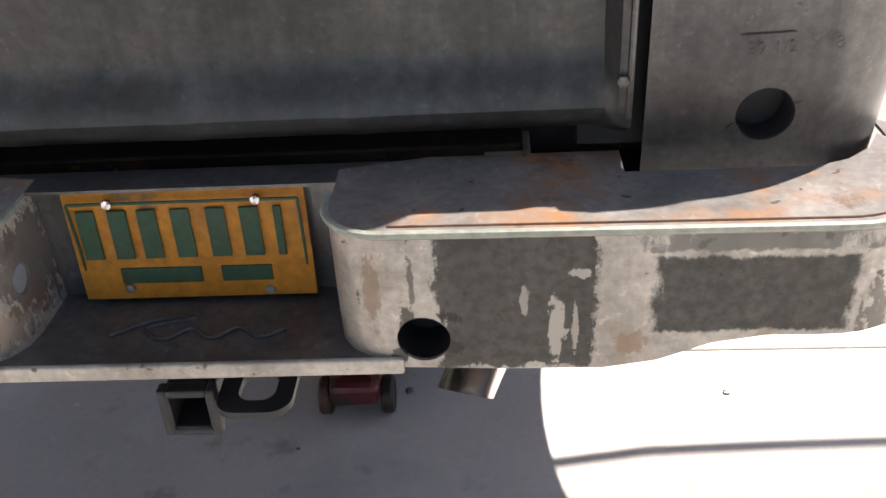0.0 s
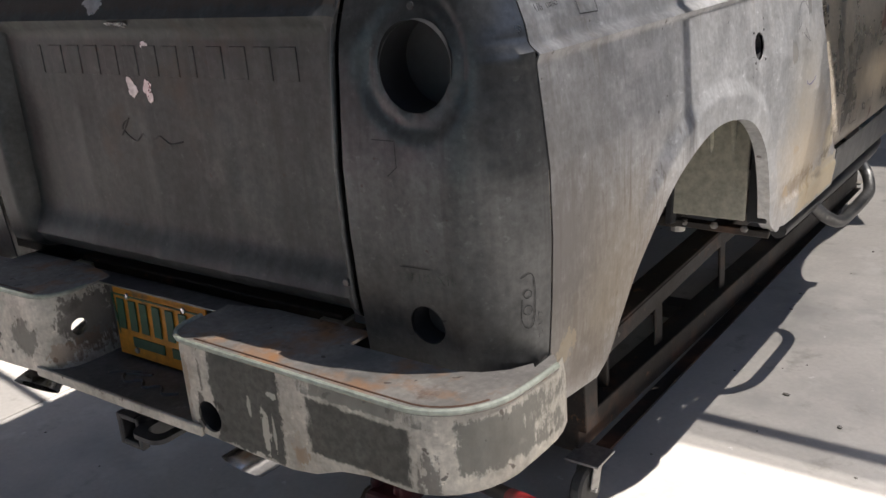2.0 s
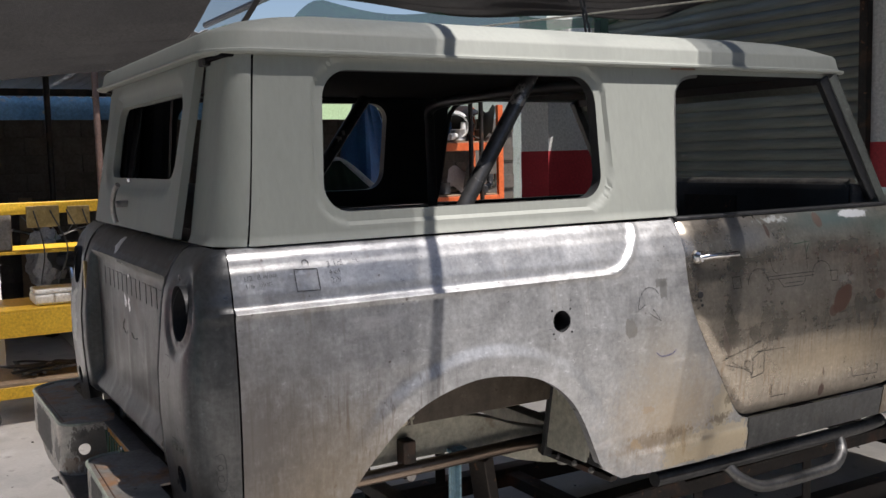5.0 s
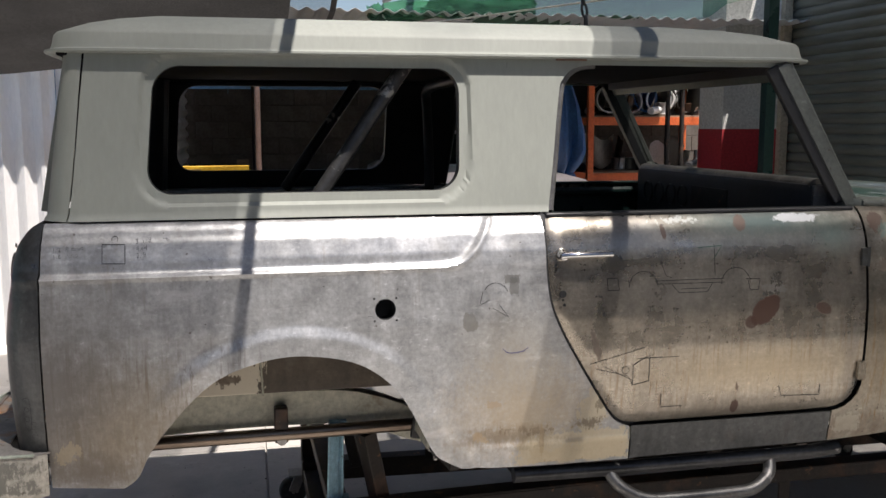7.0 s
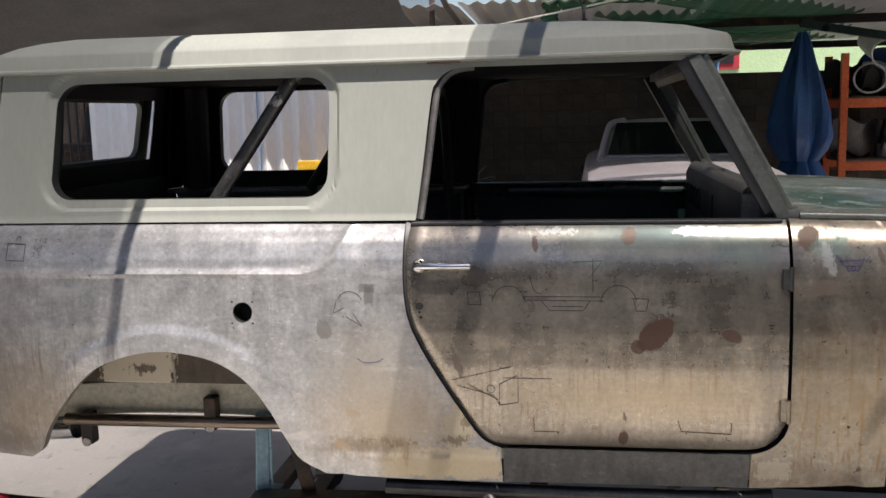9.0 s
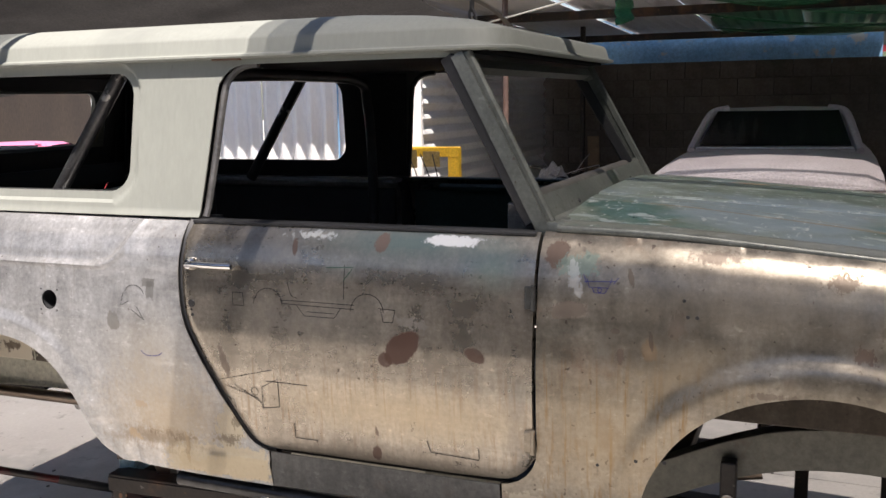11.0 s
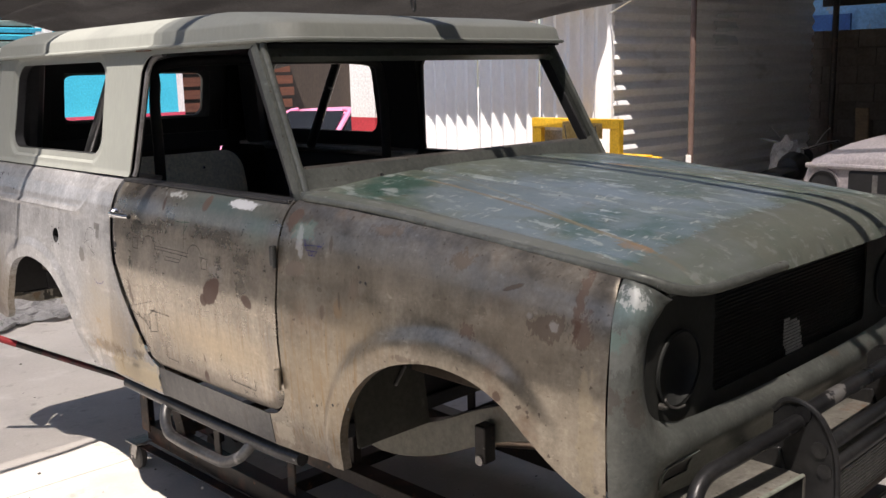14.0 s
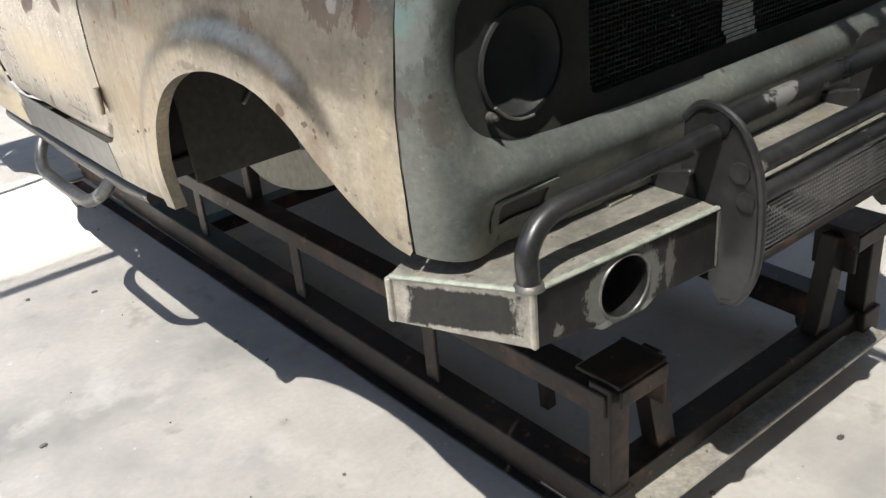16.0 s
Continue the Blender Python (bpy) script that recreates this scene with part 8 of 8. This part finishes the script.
def coupe(name, label, at, turn, paint, length=4.3, width=1.70, lift=0.0, roof=1.30, group=""):
    """A parked coupe seen mostly from its front: lofted lower body, glasshouse, lamps and wheels. Its nose points to local +x."""
    ob = thing(name, label, "car", at, turn, group)
    L = length / 2
    stations = [(-L, 0.55, 0.80, 0.72), (-L + 0.08, 0.42, 0.92, 0.86), (-L + 0.7, 0.32, 0.97, 0.96), (-0.6, 0.28, 0.95, 1.0), (0.5, 0.28, 0.94, 1.0), (1.2, 0.30, 0.92, 0.99), (L - 0.45, 0.33, 0.90, 0.99), (L - 0.10, 0.40, 0.865, 0.98), (L - 0.03, 0.42, 0.84, 0.97), (L, 0.46, 0.80, 0.95)]
    bm = bmesh.new()
    rows = []
    for x, z0, z1, w in stations:
        h = width / 2 * w
        sec = [(-h * 0.86, z0), (-h, z0 + 0.14), (-h, z0 + 0.6 * (z1 - z0)), (-h * 0.95, z1 - 0.05), (-h * 0.82, z1), (-h * 0.4, z1 + 0.03), (0, z1 + 0.04), (h * 0.4, z1 + 0.03), (h * 0.82, z1), (h * 0.95, z1 - 0.05), (h, z0 + 0.6 * (z1 - z0)), (h, z0 + 0.14), (h * 0.86, z0)]
        rows.append([bm.verts.new((x, y, z + lift)) for y, z in sec])
    for a, b in zip(rows, rows[1:]):
        for k in range(len(a) - 1):
            bm.faces.new((a[k], a[k + 1], b[k + 1], b[k]))
        bm.faces.new((a[-1], a[0], b[0], b[-1]))
    bm.faces.new(rows[0])
    bm.faces.new(rows[-1][::-1])
    shell = part("car_body", bm, paint, ob, smooth=True)
    bm = bmesh.new()
    rows = []
    for x, z, w in ((-1.35, 0.96, 0.80), (-0.95, roof - 0.05, 0.70), (-0.75, roof, 0.68), (-0.2, roof, 0.68), (0.02, roof - 0.04, 0.69), (0.62, 0.95, 0.82)):
        h = width / 2 * w
        rows.append([bm.verts.new((x, y, zz + lift)) for y, zz in ((-h, z - 0.03), (-h * 0.85, z), (0, z + 0.015), (h * 0.85, z), (h, z - 0.03))])
    for a, b in zip(rows, rows[1:]):
        for k in range(4):
            bm.faces.new((a[k], a[k + 1], b[k + 1], b[k]))
    part("roof_panel", bm, paint, ob, smooth=True)
    h = width / 2
    for s in (1, -1):
        g = bmesh.new()
        quad = [(-1.15, s * h * 0.80, 0.96), (0.50, s * h * 0.84, 0.96), (0.02, s * h * 0.70, roof - 0.07), (-0.85, s * h * 0.70, roof - 0.07)]
        g.faces.new([g.verts.new((x, y, z + lift)) for x, y, z in quad])
        bmesh.ops.solidify(g, geom=g.faces[:], thickness=0.01)
        part("side_window", g, GLASS, ob)
        lamp = part("headlight", lathe([(0.0, 0.0), (0.085, 0.0), (0.095, 0.012), (0.095, -0.05)], 22, (L + 0.006, s * h * 0.79, 0.655 + lift), (0, 90, 0)), DARK, ob, smooth=True)
        part("lamp_rim", lathe([(0.09, 0), (0.11, 0.01), (0.11, -0.06)], 22, (L + 0.004, s * h * 0.79, 0.655 + lift), (0, 90, 0)), paint, lamp, smooth=True)
        for x in (-1.3, 1.28):
            wh = part("wheel", lathe([(0.0, -0.09), (0.24, -0.09), (0.31, -0.07), (0.32, 0), (0.31, 0.07), (0.24, 0.09), (0.0, 0.09)], 26, (x, s * (h - 0.10), 0.32 + lift * 0.0), (90, 0, 0)), RUBBER, ob, smooth=True)
            part("rim", lathe([(0.0, 0.095), (0.16, 0.095), (0.19, 0.10), (0.20, 0.08)], 22, (x, s * (h - 0.10), 0.32), (-90 * s, 0, 0)), CASTER, wh, smooth=True)
    for name2, quad in (("windshield", [(0.56, -h * 0.72, 0.985), (0.56, h * 0.72, 0.985), (0.06, h * 0.60, roof - 0.03), (0.06, -h * 0.60, roof - 0.03)]), ("rear_window", [(-1.32, -h * 0.70, 0.99), (-1.32, h * 0.70, 0.99), (-0.98, h * 0.60, roof - 0.05), (-0.98, -h * 0.60, roof - 0.05)])):
        g = bmesh.new()
        g.faces.new([g.verts.new((x + (0.02 if name2 == "windshield" else -0.02), y, z + lift + 0.015)) for x, y, z in quad])
        bmesh.ops.solidify(g, geom=g.faces[:], thickness=0.01)
        part(name2, g, GLASS, ob)
    grille_ob = part("grille_opening", box((0.05, width * 0.60, 0.24), (L - 0.012, 0, 0.645 + lift), bevel=0.02), DARK, ob)
    for k in (-3, -2, 2, 3):
        part("radiator_bracket", box((0.02, 0.035, 0.20), (L + 0.008, 0.11 * k, 0.64 + lift), bevel=0.004), CASTER, grille_ob)
    part("front_lip", tube([(L + 0.01, y * h, 0.785 + lift) for y in (-0.93, -0.6, 0.0, 0.6, 0.93)], 0.018, 8), paint, ob, smooth=True)
    for s in (1, -1):
        for k in range(3):
            part("side_louvre", box((0.05, 0.02, 0.16), (-1.62 - 0.09 * k, s * (h - 0.012), 0.70 + lift), (0, 14, 0), 0.008), DARK, ob)
        part("windshield_pillar", tube(smooth_path([(0.60, s * h * 0.80, 0.955 + lift), (0.30, s * h * 0.735, 1.13 + lift), (0.02, s * h * 0.66, roof - 0.03 + lift), (-0.04, s * h * 0.50, roof + 0.004 + lift)], 5), 0.034, 8), paint, ob, smooth=True)
    part("cowl_strip", beam((0.66, -h * 0.74, 0.985 + lift), (0.66, h * 0.74, 0.985 + lift), 0.02, 0.012), WHITE_PART, ob)
    return ob


coupe("parked_coupe", "grey-pink primed coupe without lamps beside the block wall", (-5.95, 2.95, 0), 0, CAR_GREY, lift=0.38, roof=1.30)
coupe("parked_car", "cream car parked behind the vehicle", (-0.85, -5.4, 0), 86, CAR_WHITE)
coupe("parked_car", "pink car parked by the barred door", (-6.8, -7.2, 0), 20, CAR_PINK)
coupe("parked_car", "turquoise car parked by the painted wall", (-0.6, -8.0, 0), 70, TURQ)

# blue tarpaulin hung over a stand
tarp = thing("covered_stand", "blue tarpaulin draped and tied over a tall stand", "tarpaulin", (-7.4, 4.50, 0))
bm = bmesh.new()
rows = []
for z, r in ((0.85, 0.20), (0.98, 0.26), (1.08, 0.22), (1.18, 0.17), (1.30, 0.25), (1.45, 0.30), (1.7, 0.28), (2.0, 0.22), (2.30, 0.13), (2.52, 0.07), (2.62, 0.02)):
    rows.append([bm.verts.new((r * (1 + 0.22 * math.sin(5 * a + z * 2) + 0.1 * math.sin(11 * a)) * math.cos(a), r * (1 + 0.22 * math.sin(5 * a + z * 2)) * math.sin(a), z)) for a in (2 * math.pi * k / 40 for k in range(40))])
for a, b in zip(rows, rows[1:]):
    for k in range(40):
        bm.faces.new((a[k], a[(k + 1) % 40], b[(k + 1) % 40], b[k]))
bm.faces.new(rows[-1])
part("tarpaulin", bm, TARP_BLUE, tarp, smooth=True)
part("stand_pole", tube([(0, 0, 0), (0, 0, 2.6)], 0.03, 10), RED, tarp, smooth=True)
part("stand_base", box((0.5, 0.5, 0.7), (0, 0, 0.35), bevel=0.05), RED, tarp)

# orange racks with body parts
rack = thing("storage_rack", "orange pallet rack loaded with old body parts", "rack", (-7.6, 5.0, 0))
for x in (0.0, -0.7):
    for y in (0.0, 1.6):
        part("post", beam((x, y, 0), (x, y, 2.35), 0.06, 0.08), ORANGE, rack)
    for z in (0.35, 1.1, 1.8):
        part("cross_beam", beam((x, 0, z), (x, 1.6, z), 0.05, 0.10), ORANGE, rack)
for z in (0.41, 1.16, 1.86):
    part("deck", box((0.7, 1.6, 0.02), (-0.35, 0.8, z)), WOOD, rack)
rng = random.Random(9)
for z in (0.42, 1.17, 1.87):
    for k in range(13):
        y = 0.08 + 0.12 * k
        m = rng.choice([JIG, DARK, CASTER, CAR_GREY, JIG, OLIVE, RUST, WHITE_PART, OLIVE])
        kind = rng.randrange(3)
        s = rng.uniform(0.12, 0.24)
        item = thing(("spare_fender", "pipe_elbow", "drum")[kind], ("curved spare car fender stacked on the rack", "bent exhaust pipe lying on the rack", "round metal drum on the rack deck")[kind], ("car part", "pipe", "drum")[kind], (-7.6 - rng.uniform(0.1, 0.5), 5.0 + y, z + 0.01), rng.uniform(0, 90))
        if kind == 0:
            bm = bmesh.new()
            rows = [[bm.verts.new((0.06 * math.sin(2.4 * i / 7) + 0.02 * j, -s + 2 * s * i / 7, 0.005 + s * 1.6 * j / 3 + 0.05 * math.sin(i))) for j in range(4)] for i in range(8)]
            for a, b in zip(rows, rows[1:]):
                for j in range(3):
                    bm.faces.new((a[j], a[j + 1], b[j + 1], b[j]))
            bmesh.ops.solidify(bm, geom=bm.faces[:], thickness=0.012)
            bm.transform(Matrix.Translation((0, 0, 0.05)))
            part("panel_skin", bm, m, item, smooth=True)
        elif kind == 1:
            part("pipe", tube(smooth_path([(0, -0.18, 0.05), (0.02, 0, 0.06), (0.12, 0.12, 0.10), (0.14, 0.16, 0.24)], 5), 0.045, 12), m, item, smooth=True)
        else:
            part("drum_shell", lathe([(0.0, 0), (0.10, 0), (0.105, 0.01), (0.10, 0.02), (0.10, 0.14), (0.105, 0.15), (0.085, 0.155), (0.0, 0.15)], 20), m, item, smooth=True)

# motorcycle under clear plastic, against the galvanised wall
moto = thing("motorcycle", "dark motorcycle with a scrap of clear plastic over its tank", "motorcycle", (-6.3, 0.85, 0), 190)
part("headlamp", lathe([(0.0, -0.10), (0.06, -0.09), (0.085, -0.02), (0.09, 0.02), (0.0, 0.03)], 18, (0.52, 0, 0.92), (0, 90, 0)), BLACK, moto, smooth=True)
for q in (0.14, -0.14):
    part("mirror", tube(smooth_path([(0.38, q, 1.04), (0.36, q * 1.6, 1.16), (0.36, q * 2.0, 1.22)], 4), 0.006, 6), CASTER, moto, smooth=True)
    part("shock", tube([(-0.55, q * 0.8, 0.40), (-0.42, q * 0.8, 0.78)], 0.022, 8), CHROME, moto, smooth=True)
for x in (-0.62, 0.62):
    wh = part("wheel", lathe([(0.24, -0.03), (0.30, -0.045), (0.31, 0), (0.30, 0.045), (0.24, 0.03)], 26, (x, 0, 0.31), (90, 0, 0)), RUBBER, moto, smooth=True)
    part("hub", lathe([(0, -0.05), (0.05, -0.05), (0.05, 0.05), (0, 0.05)], 14, (x, 0, 0.31), (90, 0, 0)), CASTER, wh)
part("frame_tube", tube(smooth_path([(-0.62, 0.05, 0.31), (-0.3, 0.05, 0.45), (0.1, 0.0, 0.40), (0.42, 0, 0.85)], 5), 0.025, 10), BLACK, moto, smooth=True)
part("fuel_tank", lathe([(0.0, -0.25), (0.10, -0.2), (0.15, 0.0), (0.12, 0.2), (0.0, 0.26)], 16, (0.15, 0, 0.85), (0, 90, 0)), BLACK, moto, smooth=True)
part("saddle", box((0.6, 0.26, 0.09), (-0.35, 0, 0.82), bevel=0.035), BLACK, moto, smooth=True)
part("engine", box((0.35, 0.25, 0.28), (0.05, 0, 0.48), bevel=0.05), CASTER, moto, smooth=True)
part("front_fork", tube([(0.62, 0.06, 0.31), (0.42, 0.06, 0.98)], 0.022, 10), CASTER, moto, smooth=True)
part("handlebar", tube(smooth_path([(0.30, -0.38, 1.10), (0.40, -0.22, 1.06), (0.42, 0, 1.0), (0.40, 0.22, 1.06), (0.30, 0.38, 1.10)], 5), 0.013, 8), CHROME, moto, smooth=True)

bm = bmesh.new()
bmesh.ops.create_icosphere(bm, subdivisions=4, radius=1.0)
for v in bm.verts:
    p = v.co.copy()
    v.co = Vector((p.x * 0.20, p.y * 0.16, p.z * 0.30)) * (1 + 0.10 * math.sin(7 * p.x + 3 * p.z) + 0.07 * math.sin(11 * p.y + 8 * p.z) + 0.05 * math.sin(19 * p.x - 13 * p.z))
bm.transform(Matrix.Translation((0.30, 0.10, 0.80)))
part("plastic_cover", bm, PLASTIC, moto, "crumpled clear plastic sheet", smooth=True)
plank = thing("leaning_board", "grey board leaning on the block wall", "board", (-8.25, 0.75, 0), 0)
part("board", box((0.03, 0.14, 1.35), (-0.06, 0, 0.67), (0, 6, 0)), WOOD, plank)
# old fenders piled on top of the rack
def spare_fender(at, turn, tip, r, length, paint, label):
    """A round lamp opening running back into an arched wing."""
    ob = thing("spare_fender", label, "car part", at, turn)
    bm = bmesh.new()
    rows = []
    for k in range(9):
        q = k / 8
        grow = 1 + 0.75 * q
        ring = []
        for i in range(17):
            a = radians(-90 + 360 * i / 16) if k < 2 else radians(-90 + (360 - 150 * q) * (i / 16 - 0.5) + 180)
            ring.append(bm.verts.new((r * grow * 0.92 * math.cos(a), length * q - 0.03 * math.sin(a), r + r * (0.9 + 0.25 * q) * math.sin(a) + 0.10 * q)))
        rows.append(ring)
    for a, b in zip(rows, rows[1:]):
        for i in range(16):
            bm.faces.new((a[i], a[i + 1], b[i + 1], b[i]))
    bmesh.ops.solidify(bm, geom=bm.faces[:], thickness=0.006)
    bm.transform(pose(0, 0, 0.02, tip))
    skin = part("panel_skin", bm, paint, ob, smooth=True)
    rim = lathe([(r * 0.98, -0.02), (r * 1.06, 0.0), (r * 1.02, 0.025), (r * 0.92, 0.01)], 22, (0, -0.005, r), (80, 0, 0), False)
    rim.transform(pose(0, 0, 0.02, tip))
    part("lamp_rim", rim, paint, skin, smooth=True)
    return ob


for dx, y, z, r, turn, tip, paint, label in ((-0.10, 5.30, 1.88, 0.17, 70, -6, WHITE_PART, "white spare fender with a round lamp opening"), (-0.20, 5.62, 1.88, 0.16, 95, -4, CAR_GREY, "grey spare fender with a round lamp opening"),
                                             (-0.15, 5.48, 2.16, 0.16, 80, 8, WHITE_PART, "white spare fender lying on other fenders"), (-0.15, 6.0, 1.88, 0.17, 60, -5, WHITE_PART, "white spare fender turned towards the yard"),
                                             (-0.10, 5.95, 2.36, 0.18, 75, 14, WHITE_PART, "white spare fender on top of the pile"), (-0.30, 5.85, 1.90, 0.20, 110, 0, TARP_BLUE, "dark blue spare fender behind the white ones"), (-0.25, 6.45, 1.88, 0.18, 80, 0, JIG, "rusty dark spare fender on the rack")):
    spare_fender((-7.6 + dx, y, z), turn, tip, r, 0.62, paint, label)
rack_post = thing("steel_pole", "thin dark post in front of the loaded rack", "post", (-6.9, 5.70, 0))
part("post", tube([(0, 0, 0), (0, 0, 2.9)], 0.03, 10), JIG, rack_post, smooth=True)
bar = thing("canopy_beam", "dark green square tube under the shade cloth", "beam", (0, 0, 0))
part("tube", beam((-5.5, 4.05, 2.52), (-5.5, 6.4, 2.10), 0.07, 0.07), GREEN_IN, bar)

# roller-door building, across the front of the yard
front = thing("garage_building", "white garage front with a red painted band and grey roller doors", "building", (-4.57, 5.75, 0), 0)


def pillar(x0, x1, depth=0.35, top=4.2):
    part("wall", box((x1 - x0, depth, top - 1.71), ((x0 + x1) / 2, depth / 2, (1.71 + top) / 2), bevel=0), WHITE_WALL, front)
    part("red_band", box((x1 - x0 + 0.004, depth + 0.006, 0.52), ((x0 + x1) / 2, depth / 2, 1.45), bevel=0), RED_WALL, front)
    part("wall_base", box((x1 - x0, depth, 1.19), ((x0 + x1) / 2, depth / 2, 0.595), bevel=0), WHITE_WALL, front)


pillar(-0.48, 0.0)
part("wall", box((0.46, 0.62, 2.5), (-0.23, -0.31, 2.96), bevel=0), WHITE_WALL, front)
part("red_band", box((0.464, 0.624, 0.52), (-0.23, -0.312, 1.45), bevel=0), RED_WALL, front)
part("wall_base", box((0.46, 0.62, 1.19), (-0.23, -0.31, 0.595), bevel=0), WHITE_WALL, front)
pillar(3.12, 3.44)
slat_mesh = bpy.data.meshes.new("roller_slat")
bm = bmesh.new()
rows = []
for k in range(9):
    s = k / 8
    y = 0.06 - 0.018 * math.sin(math.pi * s)
    rows.append([bm.verts.new((x, y, 0.084 * s)) for x in (0, 1)] + [bm.verts.new((x, y + 0.004, 0.084 * s)) for x in (1, 0)])
for a, b in zip(rows, rows[1:]):
    for i in range(4):
        bm.faces.new((a[i], a[(i + 1) % 4], b[(i + 1) % 4], b[i]))
bm.to_mesh(slat_mesh)
bm.free()
slat_mesh.materials.append(ROLLER)
# the third bay is unseen, added to keep north-east light off the nose
for x0, x1 in ((0.0, 3.12), (3.95, 7.6), (7.95, 10.05)):
    d = part("roller_door", box((x1 - x0, 0.02, 3.0), ((x0 + x1) / 2, 0.10, 1.5), bevel=0), ROLLER, front, "closed grey-green roller door (the third unseen, added to block light)")
    for k in range(34):
        s = new("roller_slat", slat_mesh)
        s.parent = d
        s.matrix_local = pose(x0, 0, 0.088 * k) @ Matrix.Diagonal((x1 - x0, 1, 1, 1))
    part("shutter_box", box((x1 - x0, 0.40, 0.45), ((x0 + x1) / 2, 0.16, 3.2)), BEIGE, front)
part("lintel", box((11.2, 0.4, 0.9), (4.8, 0.2, 3.85), bevel=0), WHITE_WALL, front)
# pillar of the added light-blocking bay
pillar(7.6, 7.95)
part("door_frame", box((0.22, 0.2, 3.0), (3.56, 0.02, 1.5)), BEIGE, front)
part("door_frame", box((0.10, 0.16, 3.0), (3.86, 0.02, 1.5)), BEIGE, front)
part("guide_rail", box((0.07, 0.08, 3.0), (0.035, -0.02, 1.5)), BEIGE, front)
part("guide_rail", box((0.07, 0.08, 3.0), (3.085, -0.02, 1.5)), JIG, front)
gpost = thing("canopy_post", "dark green square post carrying the shade cloth", "post", (-3.6, 5.0, 0))
part("post", beam((0, 0, 0), (0, 0, 3.1), 0.09, 0.09), GREEN_IN, gpost)

# painted wall behind the vehicle
back = tagged(new("wall_south"), "turquoise painted wall with a red band and white ends", "wall", kind="structure")
back.matrix_world = pose(-4.88, -10.2, 0)
part("wall_upper", box((2.08, 0.25, 1.98), (0, 0, 2.26), bevel=0), TURQ, back)
part("wall_band", box((2.32, 0.256, 0.47), (0, 0, 1.035), bevel=0), MAROON, back)
part("wall_foot", box((2.32, 0.25, 0.8), (0, 0, 0.4), bevel=0), TURQ, back)
for x in (1.10, -1.10):
    part("white_end", box((0.12, 0.254, 1.98), (x, 0, 2.26), bevel=0), WHITE_WALL, back)
bay = thing("open_bay", "open workshop bay with a teal slatted fascia and a flat roof", "building", (0, -10.2, 0))
part("bay_roof", box((14.0, 3.2, 0.08), (-3.2, -1.70, 3.32), bevel=0), GREY_CORR, bay)
for k in range(7):
    part("fascia_slat", box((7.0, 0.03, 0.075), (-0.2, 0.05, 2.42 + 0.105 * k), (-18, 0, 0), 0.004), TURQ if k % 3 else TEAL, bay)
part("white_beam", box((7.0, 0.12, 0.07), (-0.2, 0.02, 2.33), bevel=0.006), WHITE_PART, bay)
part("white_beam", box((7.0, 0.12, 0.06), (-0.2, -0.02, 2.17), bevel=0.006), WHITE_PART, bay)
part("timber_beam", box((7.0, 0.14, 0.16), (-0.2, -0.10, 2.02), bevel=0.006), WOOD, bay)
for x in (-3.66, 0.4, 3.2):
    part("bay_post", beam((x, 0.0, 0), (x, 0.0, 3.28), 0.12, 0.12), WHITE_PART, bay)
side_wall = tagged(new("wall_south_west"), "white wall end with a red foot beside a barred door", "wall", kind="structure")
side_wall.matrix_world = pose(-4.62, -3.32, 0, 0, 0, 90)
part("wall_upper", box((0.42, 0.3, 2.0), (0, 0, 2.35), bevel=0), WHITE_WALL, side_wall)
part("wall_band", box((0.424, 0.306, 1.36), (0, 0, 0.68), bevel=0), RED_WALL, side_wall)
bars = thing("barred_door", "dark steel barred door", "door", (-4.62, -2.71, 0), -90)
part("door_sheet", box((0.80, 0.03, 2.4), (0, -0.30, 1.2)), JIG, bars)
for k in range(10):
    part("bar", tube([(-0.37 + 0.082 * k, 0, 0.05), (-0.37 + 0.082 * k, 0, 2.35)], 0.012, 6), DARK, bars)
for z in (0.1, 0.9, 1.6, 2.3):
    part("cross_bar", beam((-0.39, 0.0, z), (0.39, 0.0, z), 0.03, 0.02), DARK, bars)
boards = thing("timber_rack", "stacked red-brown timber boards in a dark open bay", "timber", (-8.0, -11.6, 0), 4)
for k in range(9):
    part("board", box((2.9, 0.3, 0.17), (0.04 * (k % 3), 0.02 * (k % 2), 0.09 + 0.24 * k)), RED_TIMBER, boards)

# plain walls that close the yard
for nm, size, at in (("wall_far_south", (26, 0.2, 3.2), (-3.5, -13.5, 1.6)), ("wall_far_north", (26, 0.2, 3.4), (-4, 9.5, 1.7))):
    tagged(part(nm, box(size, at, bevel=0), BAY_WALL if at[1] < 0 else WHITE_WALL), "dark boarded yard wall" if at[1] < 0 else "plain off-white yard wall", "wall", kind="structure")

# unseen wall, added so that the upper body side reflects something dark
tagged(part("wall_east", box((0.2, 26, 3.0), (5.6, -1.0, 1.5), bevel=0), DIM), "unseen dark wall added for the body side to reflect", "wall", kind="structure")

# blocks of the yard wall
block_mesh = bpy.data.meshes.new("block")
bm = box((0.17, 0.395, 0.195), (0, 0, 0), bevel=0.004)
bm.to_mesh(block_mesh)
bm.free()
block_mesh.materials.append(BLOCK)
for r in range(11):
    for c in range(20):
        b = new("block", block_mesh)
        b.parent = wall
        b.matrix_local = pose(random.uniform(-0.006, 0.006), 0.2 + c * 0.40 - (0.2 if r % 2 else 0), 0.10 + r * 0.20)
